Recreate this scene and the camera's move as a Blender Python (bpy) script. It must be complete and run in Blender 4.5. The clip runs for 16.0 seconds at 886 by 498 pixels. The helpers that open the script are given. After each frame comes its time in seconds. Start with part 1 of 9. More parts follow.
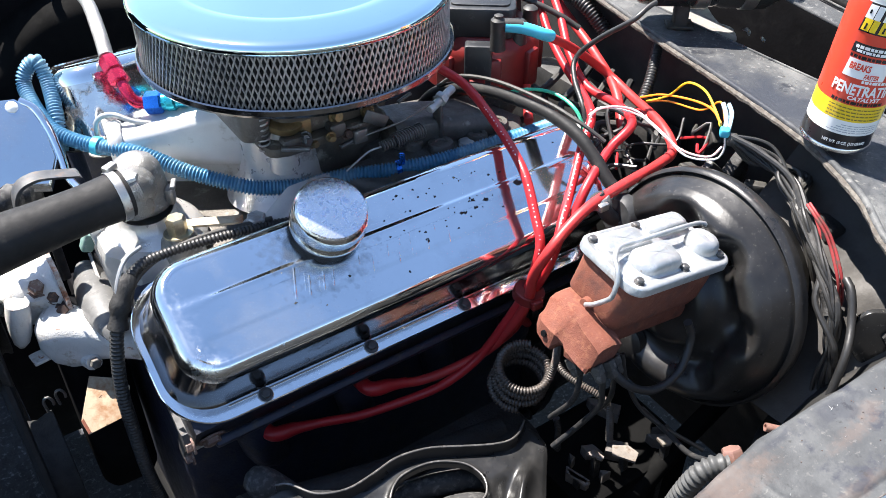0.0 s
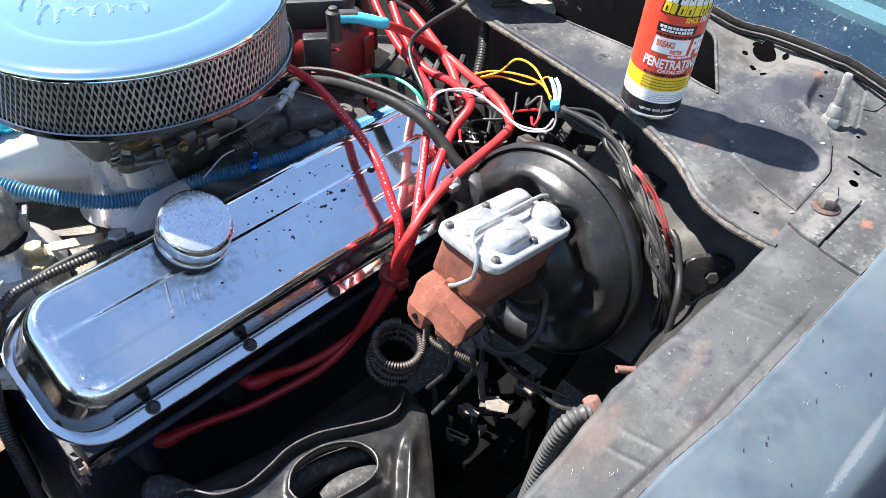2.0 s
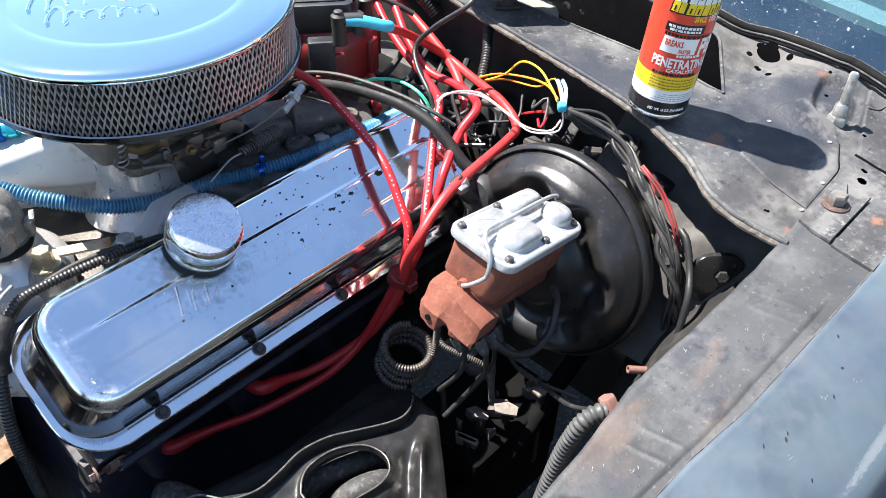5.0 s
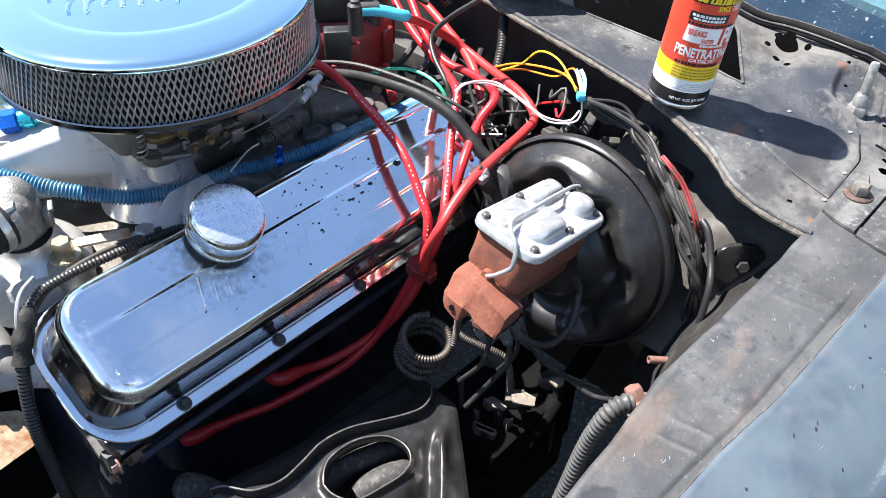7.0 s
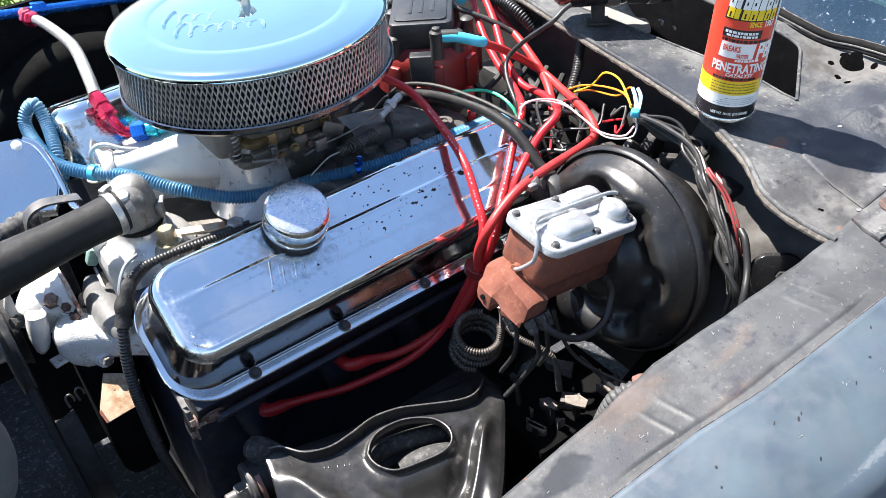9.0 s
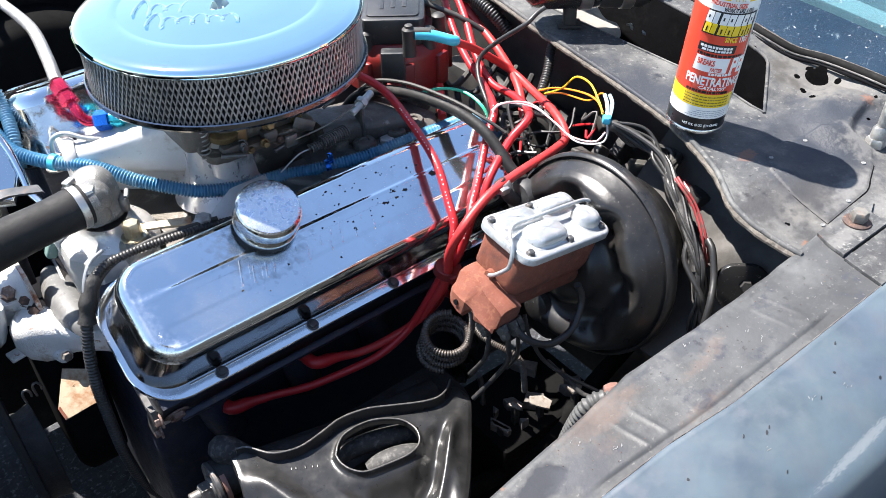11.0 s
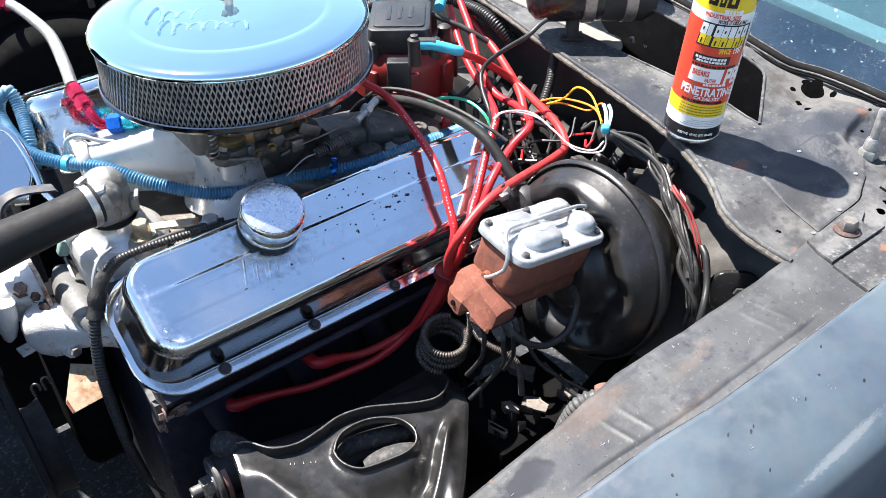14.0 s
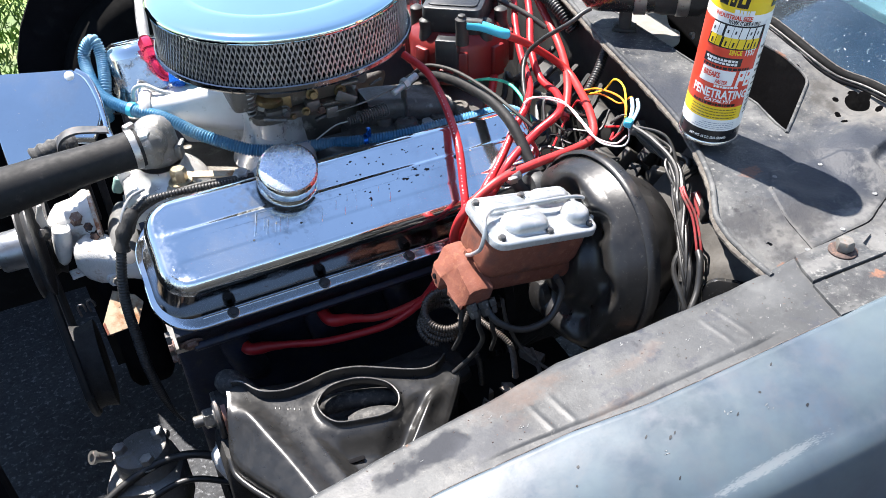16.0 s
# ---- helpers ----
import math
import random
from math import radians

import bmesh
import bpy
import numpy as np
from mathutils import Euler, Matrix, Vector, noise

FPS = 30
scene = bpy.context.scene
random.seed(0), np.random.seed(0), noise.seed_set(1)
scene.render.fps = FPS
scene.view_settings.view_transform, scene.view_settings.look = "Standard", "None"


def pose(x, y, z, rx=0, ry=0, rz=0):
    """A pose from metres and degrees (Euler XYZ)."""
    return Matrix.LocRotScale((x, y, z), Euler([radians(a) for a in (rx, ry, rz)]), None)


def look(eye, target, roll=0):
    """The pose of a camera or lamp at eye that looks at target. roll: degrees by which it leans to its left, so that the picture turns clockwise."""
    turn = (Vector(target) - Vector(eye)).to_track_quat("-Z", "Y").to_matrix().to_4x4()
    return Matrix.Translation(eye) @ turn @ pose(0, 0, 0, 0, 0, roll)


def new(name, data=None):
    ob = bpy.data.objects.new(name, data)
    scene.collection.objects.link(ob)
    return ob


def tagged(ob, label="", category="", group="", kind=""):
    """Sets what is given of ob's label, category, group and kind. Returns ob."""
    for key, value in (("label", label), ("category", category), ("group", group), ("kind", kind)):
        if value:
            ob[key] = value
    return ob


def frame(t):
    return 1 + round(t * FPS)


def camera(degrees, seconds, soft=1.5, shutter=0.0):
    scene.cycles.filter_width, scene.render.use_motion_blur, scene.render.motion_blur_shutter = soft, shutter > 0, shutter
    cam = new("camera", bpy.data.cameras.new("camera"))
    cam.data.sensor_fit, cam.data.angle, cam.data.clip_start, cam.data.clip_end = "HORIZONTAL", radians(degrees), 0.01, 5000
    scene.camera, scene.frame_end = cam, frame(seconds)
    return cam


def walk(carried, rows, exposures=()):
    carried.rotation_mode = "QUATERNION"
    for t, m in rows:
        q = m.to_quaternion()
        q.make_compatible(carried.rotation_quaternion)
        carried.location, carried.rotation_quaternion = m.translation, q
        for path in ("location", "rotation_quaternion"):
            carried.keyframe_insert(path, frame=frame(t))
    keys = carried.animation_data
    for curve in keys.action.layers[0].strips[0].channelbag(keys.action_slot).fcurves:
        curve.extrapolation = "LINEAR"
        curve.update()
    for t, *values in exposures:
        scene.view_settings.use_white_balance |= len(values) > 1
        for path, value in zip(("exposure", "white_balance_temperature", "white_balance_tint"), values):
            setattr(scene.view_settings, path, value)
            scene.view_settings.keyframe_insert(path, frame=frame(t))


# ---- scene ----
cam = camera(54.0, 16.0, 0.8)
METRES, EYE, TILT, LEAN, TURN = 0.84, 1.52, -38.0, 0.0, -34.0
ROWS = [
    (0.0, 0.0, 0.0, 0.0, 0.0, 0.0, -0.0),
    (0.5, 0.0136, -0.0018, 0.0199, -7.04, -2.37, 5.0),
    (1.0, -0.0009, -0.0533, 0.0515, -9.5, -4.38, 6.14),
    (1.5, -0.0145, -0.0598, 0.0558, -10.05, -4.18, 6.36),
    (2.0, -0.0204, -0.0605, 0.0552, -10.19, -4.13, 6.4),
    (2.5, -0.0233, -0.0591, 0.0558, -10.35, -4.1, 6.5),
    (3.0, -0.0266, -0.0594, 0.0582, -10.25, -4.17, 6.41),
    (5.5, -0.058, -0.0442, 0.0397, -11.13, -3.39, 6.94),
    (6.0, -0.0715, -0.0344, 0.0362, -11.27, -3.53, 6.93),
    (6.5, -0.0799, -0.044, 0.0421, -11.44, -3.76, 6.92),
    (7.0, -0.0825, -0.0433, 0.0492, -11.44, -4.13, 6.88),
    (7.5, -0.0834, -0.0481, 0.0493, -11.09, -3.92, 6.67),
    (8.0, -0.0658, -0.0552, 0.0354, -8.7, -3.15, 6.56),
    (8.5, 0.0057, -0.0881, -0.0033, -3.13, -1.13, 5.99),
    (9.0, 0.072, -0.1652, -0.032, 0.48, 0.32, 4.92),
    (9.5, 0.0678, -0.1929, -0.0249, -0.32, 0.12, 4.28),
    (12.0, 0.0219, -0.1473, 0.0161, -3.76, -1.82, 3.72),
    (12.5, 0.0409, -0.1613, 0.0021, -2.85, -0.96, 3.39),
    (13.0, 0.0762, -0.1924, -0.0173, -1.24, 0.34, 3.11),
    (13.5, 0.0688, -0.1925, -0.0254, -1.59, 0.51, 2.8),
    (14.0, 0.0544, -0.1948, -0.0173, -2.25, -0.15, 2.72),
    (14.5, 0.075, -0.2053, -0.0306, -1.0, 0.47, 1.93),
    (15.0, 0.1329, -0.2806, -0.0751, 1.19, 2.03, 1.27),
    (15.5, 0.1938, -0.3025, -0.1041, 3.53, 2.2, 0.39),
    (16.0, 0.279, -0.2176, -0.0247, 8.09, -1.43, -3.83),
]
walk(cam, [(t, pose(0, 0, EYE, TILT, LEAN, TURN) @ pose(METRES * x, METRES * y, METRES * z, 90 + pitch, roll, yaw)) for t, x, y, z, yaw, pitch, roll in ROWS], [(0.0, 1.86, 6500, 12), (16.0, 1.86, 6500, 12)])

# ---- world, sun ----
SUN_TO = Vector((-0.18, 0.51, 1.00)).normalized()
world = bpy.data.worlds.new("world")
scene.world = world
world.use_nodes = True
wn = world.node_tree.nodes
sky = wn.new("ShaderNodeTexSky")
sky.sky_type = "NISHITA"
sky.sun_disc = False
sky.sun_elevation = math.asin(SUN_TO.z)
sky.sun_rotation = math.atan2(SUN_TO.x, SUN_TO.y)
sky.air_density, sky.dust_density, sky.ozone_density = 1.0, 0.15, 0.3
wn["Background"].inputs["Strength"].default_value = 0.077
world.node_tree.links.new(sky.outputs[0], wn["Background"].inputs[0])
sun_data = bpy.data.lights.new("sun", "SUN")
sun_data.energy, sun_data.angle, sun_data.color = 5.0, radians(0.55), (1.0, 0.955, 0.89)
sun = new("sun", sun_data)
sun.matrix_world = look((SUN_TO * 30)[:], (0, 0, 0))


# ---- materials ----
def mat(name, col, rough=0.5, metal=0.0, vary=0.2, vscale=25, spots=(), bump=0.0, bscale=300, coat=0.0, stretch=None, island=0.0):
    """Principled surface: large-scale tone, patches (colour, scale, low, high, rough, metal) and fine relief."""
    m = bpy.data.materials.new(name)
    m.use_nodes = True
    t = m.node_tree
    N, L = t.nodes, t.links
    b = N["Principled BSDF"]
    tc = N.new("ShaderNodeTexCoord")
    src = tc.outputs["Object"]
    if stretch:
        mp = N.new("ShaderNodeMapping")
        mp.inputs["Scale"].default_value = stretch
        L.new(src, mp.inputs[0])
        src = mp.outputs[0]

    def nz(scale, detail=5.0, rough_n=0.6):
        n = N.new("ShaderNodeTexNoise")
        n.inputs["Scale"].default_value = scale
        n.inputs["Detail"].default_value = detail
        n.inputs["Roughness"].default_value = rough_n
        L.new(src, n.inputs["Vector"])
        return n.outputs["Fac"]

    def ramp(sock, lo, hi, a, c):
        r = N.new("ShaderNodeMapRange")
        r.inputs["From Min"].default_value, r.inputs["From Max"].default_value = lo, hi
        r.inputs["To Min"].default_value, r.inputs["To Max"].default_value = a, c
        L.new(sock, r.inputs["Value"])
        return r.outputs[0]

    def mix(fac, a, c):
        x = N.new("ShaderNodeMix")
        x.data_type = "RGBA"
        L.new(fac, x.inputs["Factor"])
        for sock, v in ((x.inputs["A"], a), (x.inputs["B"], c)):
            if isinstance(v, tuple):
                sock.default_value = (*v, 1)
            else:
                L.new(v, sock)
        return x.outputs["Result"]

    def mixv(fac, a, c):
        x = N.new("ShaderNodeMix")
        x.data_type = "FLOAT"
        L.new(fac, x.inputs["Factor"])
        for sock, v in ((x.inputs["A"], a), (x.inputs["B"], c)):
            if isinstance(v, (int, float)):
                sock.default_value = v
            else:
                L.new(v, sock)
        return x.outputs["Result"]

    lo = tuple(max(0.0, c * (1 - vary)) for c in col)
    hi = tuple(min(1.0, c * (1 + vary)) for c in col)
    n1 = nz(vscale)
    colour = mix(ramp(n1, 0.3, 0.7, 0, 1), lo, hi)
    r_out = ramp(nz(vscale * 3.1), 0.25, 0.75, max(0.02, rough * 0.8), min(1, rough * 1.25))
    m_out = metal
    for sc, scale, a, c, sr, sm in spots:
        f = ramp(nz(scale, 6.0, 0.65), a, c, 0, 1)
        colour = mix(f, colour, sc)
        r_out = mixv(f, r_out, sr)
        m_out = mixv(f, m_out, sm)
    L.new(colour, b.inputs["Base Color"])
    L.new(r_out, b.inputs["Roughness"])
    if isinstance(m_out, (int, float)):
        b.inputs["Metallic"].default_value = m_out
    else:
        L.new(m_out, b.inputs["Metallic"])
    b.inputs["Coat Weight"].default_value = coat
    b.inputs["Coat Roughness"].default_value = 0.08
    if bump:
        bp = N.new("ShaderNodeBump")
        bp.inputs["Strength"].default_value = bump
        bp.inputs["Distance"].default_value = 0.002
        L.new(nz(bscale, 4.0), bp.inputs["Height"])
        L.new(bp.outputs[0], b.inputs["Normal"])
    return m


RUST = (0.20, 0.075, 0.035)
# Chrome of covers and lid carries some of the sky's blue in its colour.
M_CHROME = mat("chrome", (0.83, 0.885, 0.91), 0.085, 1.0, 0.05, 12, [((0.45, 0.46, 0.48), 60, 0.68, 0.85, 0.3, 0.7), ((0.05, 0.035, 0.03), 95, 0.70, 0.73, 0.7, 0.0), ((0.60, 0.64, 0.68), 9, 0.50, 0.80, 0.16, 0.9), ((0.55, 0.55, 0.55), 420, 0.70, 0.76, 0.5, 0.3)], 0.05, 40)
M_LID = mat("sky_tinted_chrome", (0.78, 0.97, 0.99), 0.05, 1.0, 0.03, 12, [((0.5, 0.5, 0.5), 70, 0.70, 0.85, 0.4, 0.5)], 0.012, 30)
# Pan chrome, darkened to carry the engine's reflection in its colour.
M_CHROME_PAN = mat("dark_mirror_pan", (0.24, 0.25, 0.26), 0.16, 1.0, 0.15, 20, [((0.22, 0.12, 0.08), 50, 0.58, 0.72, 0.5, 0.5)], 0.03, 60)
# Worn cap top, its bluish patches standing for reflected sky.
M_CAPTOP = mat("chrome_worn_sky_haze", (0.88, 0.90, 0.93), 0.22, 0.85, 0.06, 60, [((0.70, 0.78, 0.92), 190, 0.50, 0.62, 0.34, 0.9), ((0.80, 0.86, 0.96), 150, 0.55, 0.75, 0.26, 0.95)], 0.25, 160)
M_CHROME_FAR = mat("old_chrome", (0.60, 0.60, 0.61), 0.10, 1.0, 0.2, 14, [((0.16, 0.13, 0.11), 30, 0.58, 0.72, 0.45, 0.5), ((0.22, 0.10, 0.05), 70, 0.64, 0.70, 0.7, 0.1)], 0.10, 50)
# Tarnished wall chrome, darkened to carry the bay's dark reflection.
M_CHROME_SIDE = mat("tarnished_dark_mirror_chrome", (0.085, 0.078, 0.074), 0.11, 1.0, 0.25, 14, [((0.07, 0.05, 0.04), 26, 0.52, 0.70, 0.35, 0.5), ((0.13, 0.055, 0.026), 60, 0.64, 0.74, 0.7, 0.1), ((0.26, 0.25, 0.23), 150, 0.64, 0.74, 0.4, 0.5)], 0.06, 60)
M_ZINC = mat("zinc_plate", (0.42, 0.435, 0.44), 0.40, 0.65, 0.15, 40, [((0.68, 0.70, 0.71), 45, 0.5, 0.8, 0.5, 0.4), ((0.42, 0.42, 0.40), 120, 0.62, 0.74, 0.6, 0.3), ((0.27, 0.26, 0.25), 34, 0.56, 0.68, 0.55, 0.3), ((0.20, 0.15, 0.11), 90, 0.66, 0.74, 0.6, 0.1)], 0.08, 250)
M_STEEL = mat("steel", (0.48, 0.47, 0.45), 0.38, 0.9, 0.2, 60, [(RUST, 130, 0.58, 0.72, 0.8, 0.1)], 0.08, 300)
M_DSTEEL = mat("dark_steel", (0.10, 0.10, 0.10), 0.45, 0.6, 0.3, 60, [((0.14, 0.10, 0.08), 130, 0.55, 0.72, 0.8, 0.1)], 0.08, 300)
M_ALLOY = mat("cast_alloy", (0.23, 0.228, 0.22), 0.42, 0.6, 0.18, 22, [((0.20, 0.18, 0.15), 48, 0.54, 0.70, 0.8, 0.1), ((0.46, 0.46, 0.45), 90, 0.58, 0.72, 0.5, 0.3), ((0.10, 0.08, 0.06), 120, 0.66, 0.74, 0.9, 0.0)], 0.55, 520)
# Two dark alloys: oil and stains, plus the shade under the air cleaner.
M_OILY = mat("shaded_oily_alloy", (0.085, 0.075, 0.062), 0.5, 0.3, 0.4, 30, [((0.30, 0.28, 0.25), 45, 0.58, 0.72, 0.7, 0.2)], 0.4, 300)
M_ALLOY_D = mat("shaded_stained_alloy", (0.11, 0.105, 0.098), 0.45, 0.45, 0.3, 24, [((0.07, 0.06, 0.05), 40, 0.5, 0.68, 0.7, 0.2), ((0.26, 0.255, 0.25), 80, 0.60, 0.74, 0.5, 0.4)], 0.5, 420)
# Satin alloy, lightened in place of sun missing on the plenum neck.
M_SATIN = mat("satin_alloy", (0.70, 0.68, 0.65), 0.30, 0.55, 0.15, 20, [((0.30, 0.25, 0.20), 40, 0.58, 0.72, 0.6, 0.4)], 0.2, 400)
M_PUMP = mat("weathered_pale_casting", (0.64, 0.63, 0.61), 0.55, 0.15, 0.15, 30, [((0.36, 0.30, 0.23), 42, 0.58, 0.70, 0.8, 0.0), ((0.30, 0.14, 0.07), 75, 0.64, 0.72, 0.9, 0.0)], 0.5, 420)
M_GREYRUBBER = mat("dusty_grey_rubber", (0.030, 0.030, 0.030), 0.7, 0.0, 0.2, 40, [((0.12, 0.115, 0.108), 150, 0.5, 0.7, 0.8, 0.0)], 0.15, 400)
# Runner alloy, lightened where the air cleaner blocks the sun.
M_ALLOY_W = mat("painted_alloy", (0.62, 0.62, 0.61), 0.5, 0.25, 0.12, 14, [((0.30, 0.26, 0.20), 30, 0.60, 0.76, 0.8, 0.1), ((0.16, 0.13, 0.10), 110, 0.66, 0.74, 0.9, 0.0)], 0.14, 420)
M_RUSTY = mat("rusted_iron", (0.172, 0.054, 0.032), 0.8, 0.1, 0.16, 30, [((0.23, 0.088, 0.046), 150, 0.52, 0.72, 0.8, 0.0), ((0.075, 0.032, 0.025), 30, 0.54, 0.72, 0.75, 0.1), ((0.23, 0.12, 0.085), 420, 0.62, 0.72, 0.9, 0.0)], 0.30, 620)
M_SPRING = mat("brown_grey_spring_steel", (0.080, 0.070, 0.062), 0.5, 0.5, 0.25, 60, [((0.08, 0.055, 0.042), 90, 0.54, 0.68, 0.7, 0.2)], 0.1, 300)
M_RUSTBOLT = mat("rusty_bolt", (0.16, 0.10, 0.080), 0.7, 0.3, 0.3, 120, [((0.36, 0.32, 0.28), 200, 0.5, 0.7, 0.6, 0.5)], 0.3, 600)
M_BOLTGREY = mat("dull_bolt", (0.16, 0.15, 0.135), 0.55, 0.4, 0.3, 120, [((0.20, 0.12, 0.09), 160, 0.55, 0.7, 0.8, 0.1)], 0.2, 500)
M_STUD = mat("aged_zinc", (0.34, 0.335, 0.32), 0.38, 0.7, 0.25, 90, [((0.22, 0.12, 0.08), 110, 0.60, 0.68, 0.8, 0.1), ((0.40, 0.39, 0.37), 200, 0.50, 0.70, 0.6, 0.2)], 0.2, 500)
M_BRASSY = mat("yellow_zinc", (0.46, 0.40, 0.28), 0.32, 0.8, 0.2, 120, [((0.30, 0.20, 0.12), 160, 0.58, 0.72, 0.7, 0.3)], 0.1, 400)
M_BOOSTER = mat("dusty_booster_paint", (0.0145, 0.014, 0.0138), 0.31, 0.0, 0.3, 16, [((0.030, 0.028, 0.026), 12, 0.46, 0.74, 0.38, 0.0), ((0.072, 0.068, 0.062), 260, 0.60, 0.74, 0.6, 0.0), ((0.010, 0.010, 0.010), 22, 0.60, 0.68, 0.25, 0.0), ((0.080, 0.056, 0.040), 90, 0.70, 0.76, 0.8, 0.0)], 0.15, 90)
M_OLDRED = mat("faded_red_wire", (0.26, 0.030, 0.032), 0.6, 0.0, 0.25, 40, [((0.10, 0.06, 0.05), 70, 0.52, 0.68, 0.8, 0.0)])
M_HOSE = mat("black_hose_rubber", (0.012, 0.012, 0.0125), 0.62, 0.0, 0.25, 30, [((0.04, 0.038, 0.035), 60, 0.60, 0.75, 0.8, 0.0)], 0.15, 220)
M_TABDUST = mat("dusty_sunlit_steel", (0.16, 0.14, 0.12), 0.7, 0.0, 0.25, 60, [((0.10, 0.07, 0.05), 90, 0.52, 0.66, 0.9, 0.0)], 0.25, 260)
M_NECK = mat("pale_cast_paint", (0.40, 0.39, 0.37), 0.55, 0.0, 0.12, 30, [((0.30, 0.27, 0.22), 60, 0.60, 0.74, 0.8, 0.0)], 0.2, 260)
M_SEAM = mat("grimy_seam", (0.060, 0.050, 0.046), 0.7, 0.0, 0.4, 60, [((0.15, 0.145, 0.14), 60, 0.52, 0.66, 0.6, 0.0), ((0.14, 0.065, 0.04), 45, 0.64, 0.72, 0.8, 0.0)], 0.2, 400)
M_BRASS = mat("brass", (0.22, 0.165, 0.085), 0.45, 0.8, 0.25, 80, [((0.12, 0.09, 0.05), 120, 0.55, 0.7, 0.7, 0.2)], 0.1, 300)
M_BLACKPAINT = mat("black_gloss_paint", (0.019, 0.019, 0.019), 0.20, 0.0, 0.3, 16, [((0.050, 0.046, 0.040), 9, 0.48, 0.74, 0.36, 0.0), ((0.10, 0.095, 0.085), 220, 0.62, 0.74, 0.7, 0.0), ((0.11, 0.06, 0.04), 60, 0.70, 0.76, 0.8, 0.0)], 0.12, 60, coat=0.2)
M_ARM = mat("black_satin_stamping", (0.016, 0.016, 0.016), 0.30, 0.0, 0.2, 30, [((0.027, 0.026, 0.025), 60, 0.46, 0.80, 0.42, 0.0), ((0.075, 0.072, 0.066), 320, 0.66, 0.74, 0.7, 0.0), ((0.004, 0.004, 0.004), 28, 0.68, 0.70, 0.15, 0.0)], 0.12, 90, coat=0.05)
M_GRIME = mat("grimy_black", (0.019, 0.0185, 0.018), 0.7, 0.1, 0.5, 25, [((0.045, 0.037, 0.031), 70, 0.58, 0.74, 0.9, 0.0)], 0.6, 240)
M_BLOCK = mat("dark_engine_paint", (0.013, 0.017, 0.032), 0.5, 0.1, 0.35, 22, [((0.05, 0.045, 0.04), 60, 0.55, 0.72, 0.8, 0.0), (RUST, 90, 0.70, 0.78, 0.9, 0.0)], 0.35, 260)
M_FENDER = mat("slate_fender_paint", (0.050, 0.068, 0.089), 0.34, 0.0, 0.25, 12, [((0.063, 0.074, 0.092), 45, 0.48, 0.70, 0.45, 0.0), ((0.081, 0.11, 0.12), 7, 0.40, 0.75, 0.48, 0.0), ((0.011, 0.012, 0.015), 55, 0.735, 0.745, 0.5, 0.0), ((0.31, 0.33, 0.33), 120, 0.735, 0.76, 0.6, 0.0)], 0.10, 35, coat=0.15)
M_LEDGE = mat("worn_primer", (0.047, 0.049, 0.051), 0.50, 0.0, 0.30, 9, [((0.095, 0.098, 0.098), 16, 0.46, 0.72, 0.55, 0.0), ((0.036, 0.038, 0.046), 24, 0.58, 0.66, 0.45, 0.0), ((0.14, 0.085, 0.060), 44, 0.690, 0.75, 0.85, 0.0), ((0.125, 0.122, 0.115), 190, 0.60, 0.74, 0.65, 0.0), ((0.026, 0.026, 0.026), 75, 0.62, 0.70, 0.45, 0.0), ((0.17, 0.17, 0.165), 420, 0.70, 0.75, 0.6, 0.0)], 0.12, 260)
M_COWL = mat("bare_cowl_metal", (0.058, 0.060, 0.062), 0.55, 0.0, 0.25, 11, [((0.145, 0.145, 0.140), 14, 0.48, 0.72, 0.55, 0.0), ((0.030, 0.032, 0.037), 20, 0.58, 0.68, 0.4, 0.0), ((0.17, 0.095, 0.065), 60, 0.69, 0.74, 0.85, 0.0), ((0.17, 0.168, 0.16), 170, 0.57, 0.68, 0.65, 0.0), ((0.030, 0.030, 0.030), 60, 0.62, 0.70, 0.55, 0.0), ((0.22, 0.22, 0.215), 520, 0.68, 0.74, 0.6, 0.0)], 0.35, 240)
# Dirty sheet, darkened further to stand for the booster's shadow.
M_FIREWALL = mat("dirty_shaded_sheet", (0.018, 0.0175, 0.017), 0.6, 0.0, 0.4, 12, [((0.042, 0.039, 0.034), 24, 0.5, 0.75, 0.8, 0.0), ((0.10, 0.05, 0.032), 70, 0.70, 0.76, 0.9, 0.0)], 0.3, 150)
M_DUSTSHEET = mat("dusty_sheet", (0.038, 0.035, 0.031), 0.7, 0.0, 0.3, 14, [((0.028, 0.025, 0.022), 30, 0.52, 0.7, 0.8, 0.0), ((0.13, 0.063, 0.038), 70, 0.68, 0.75, 0.9, 0.0)], 0.25, 150)
M_TAR = mat("tar", (0.012, 0.013, 0.016), 0.5, 0.0, 0.3, 80)
M_SCUFF = mat("pale_scuff", (0.16, 0.165, 0.165), 0.6, 0.0, 0.2, 80)
M_RUBBER = mat("black_rubber", (0.022, 0.023, 0.024), 0.55, 0.0, 0.25, 30, [((0.05, 0.05, 0.05), 60, 0.55, 0.8, 0.7, 0.0)], 0.15, 500)
M_CONDUIT = mat("black_plastic_conduit", (0.020, 0.020, 0.020), 0.42, 0.0, 0.3, 40, [((0.07, 0.064, 0.058), 90, 0.58, 0.75, 0.8, 0.0)], 0.05, 300)
M_GREYCONDUIT = mat("grey_dusty_conduit", (0.052, 0.053, 0.052), 0.6, 0.0, 0.25, 50, [((0.09, 0.088, 0.082), 80, 0.58, 0.7, 0.8, 0.0)], 0.1, 300)
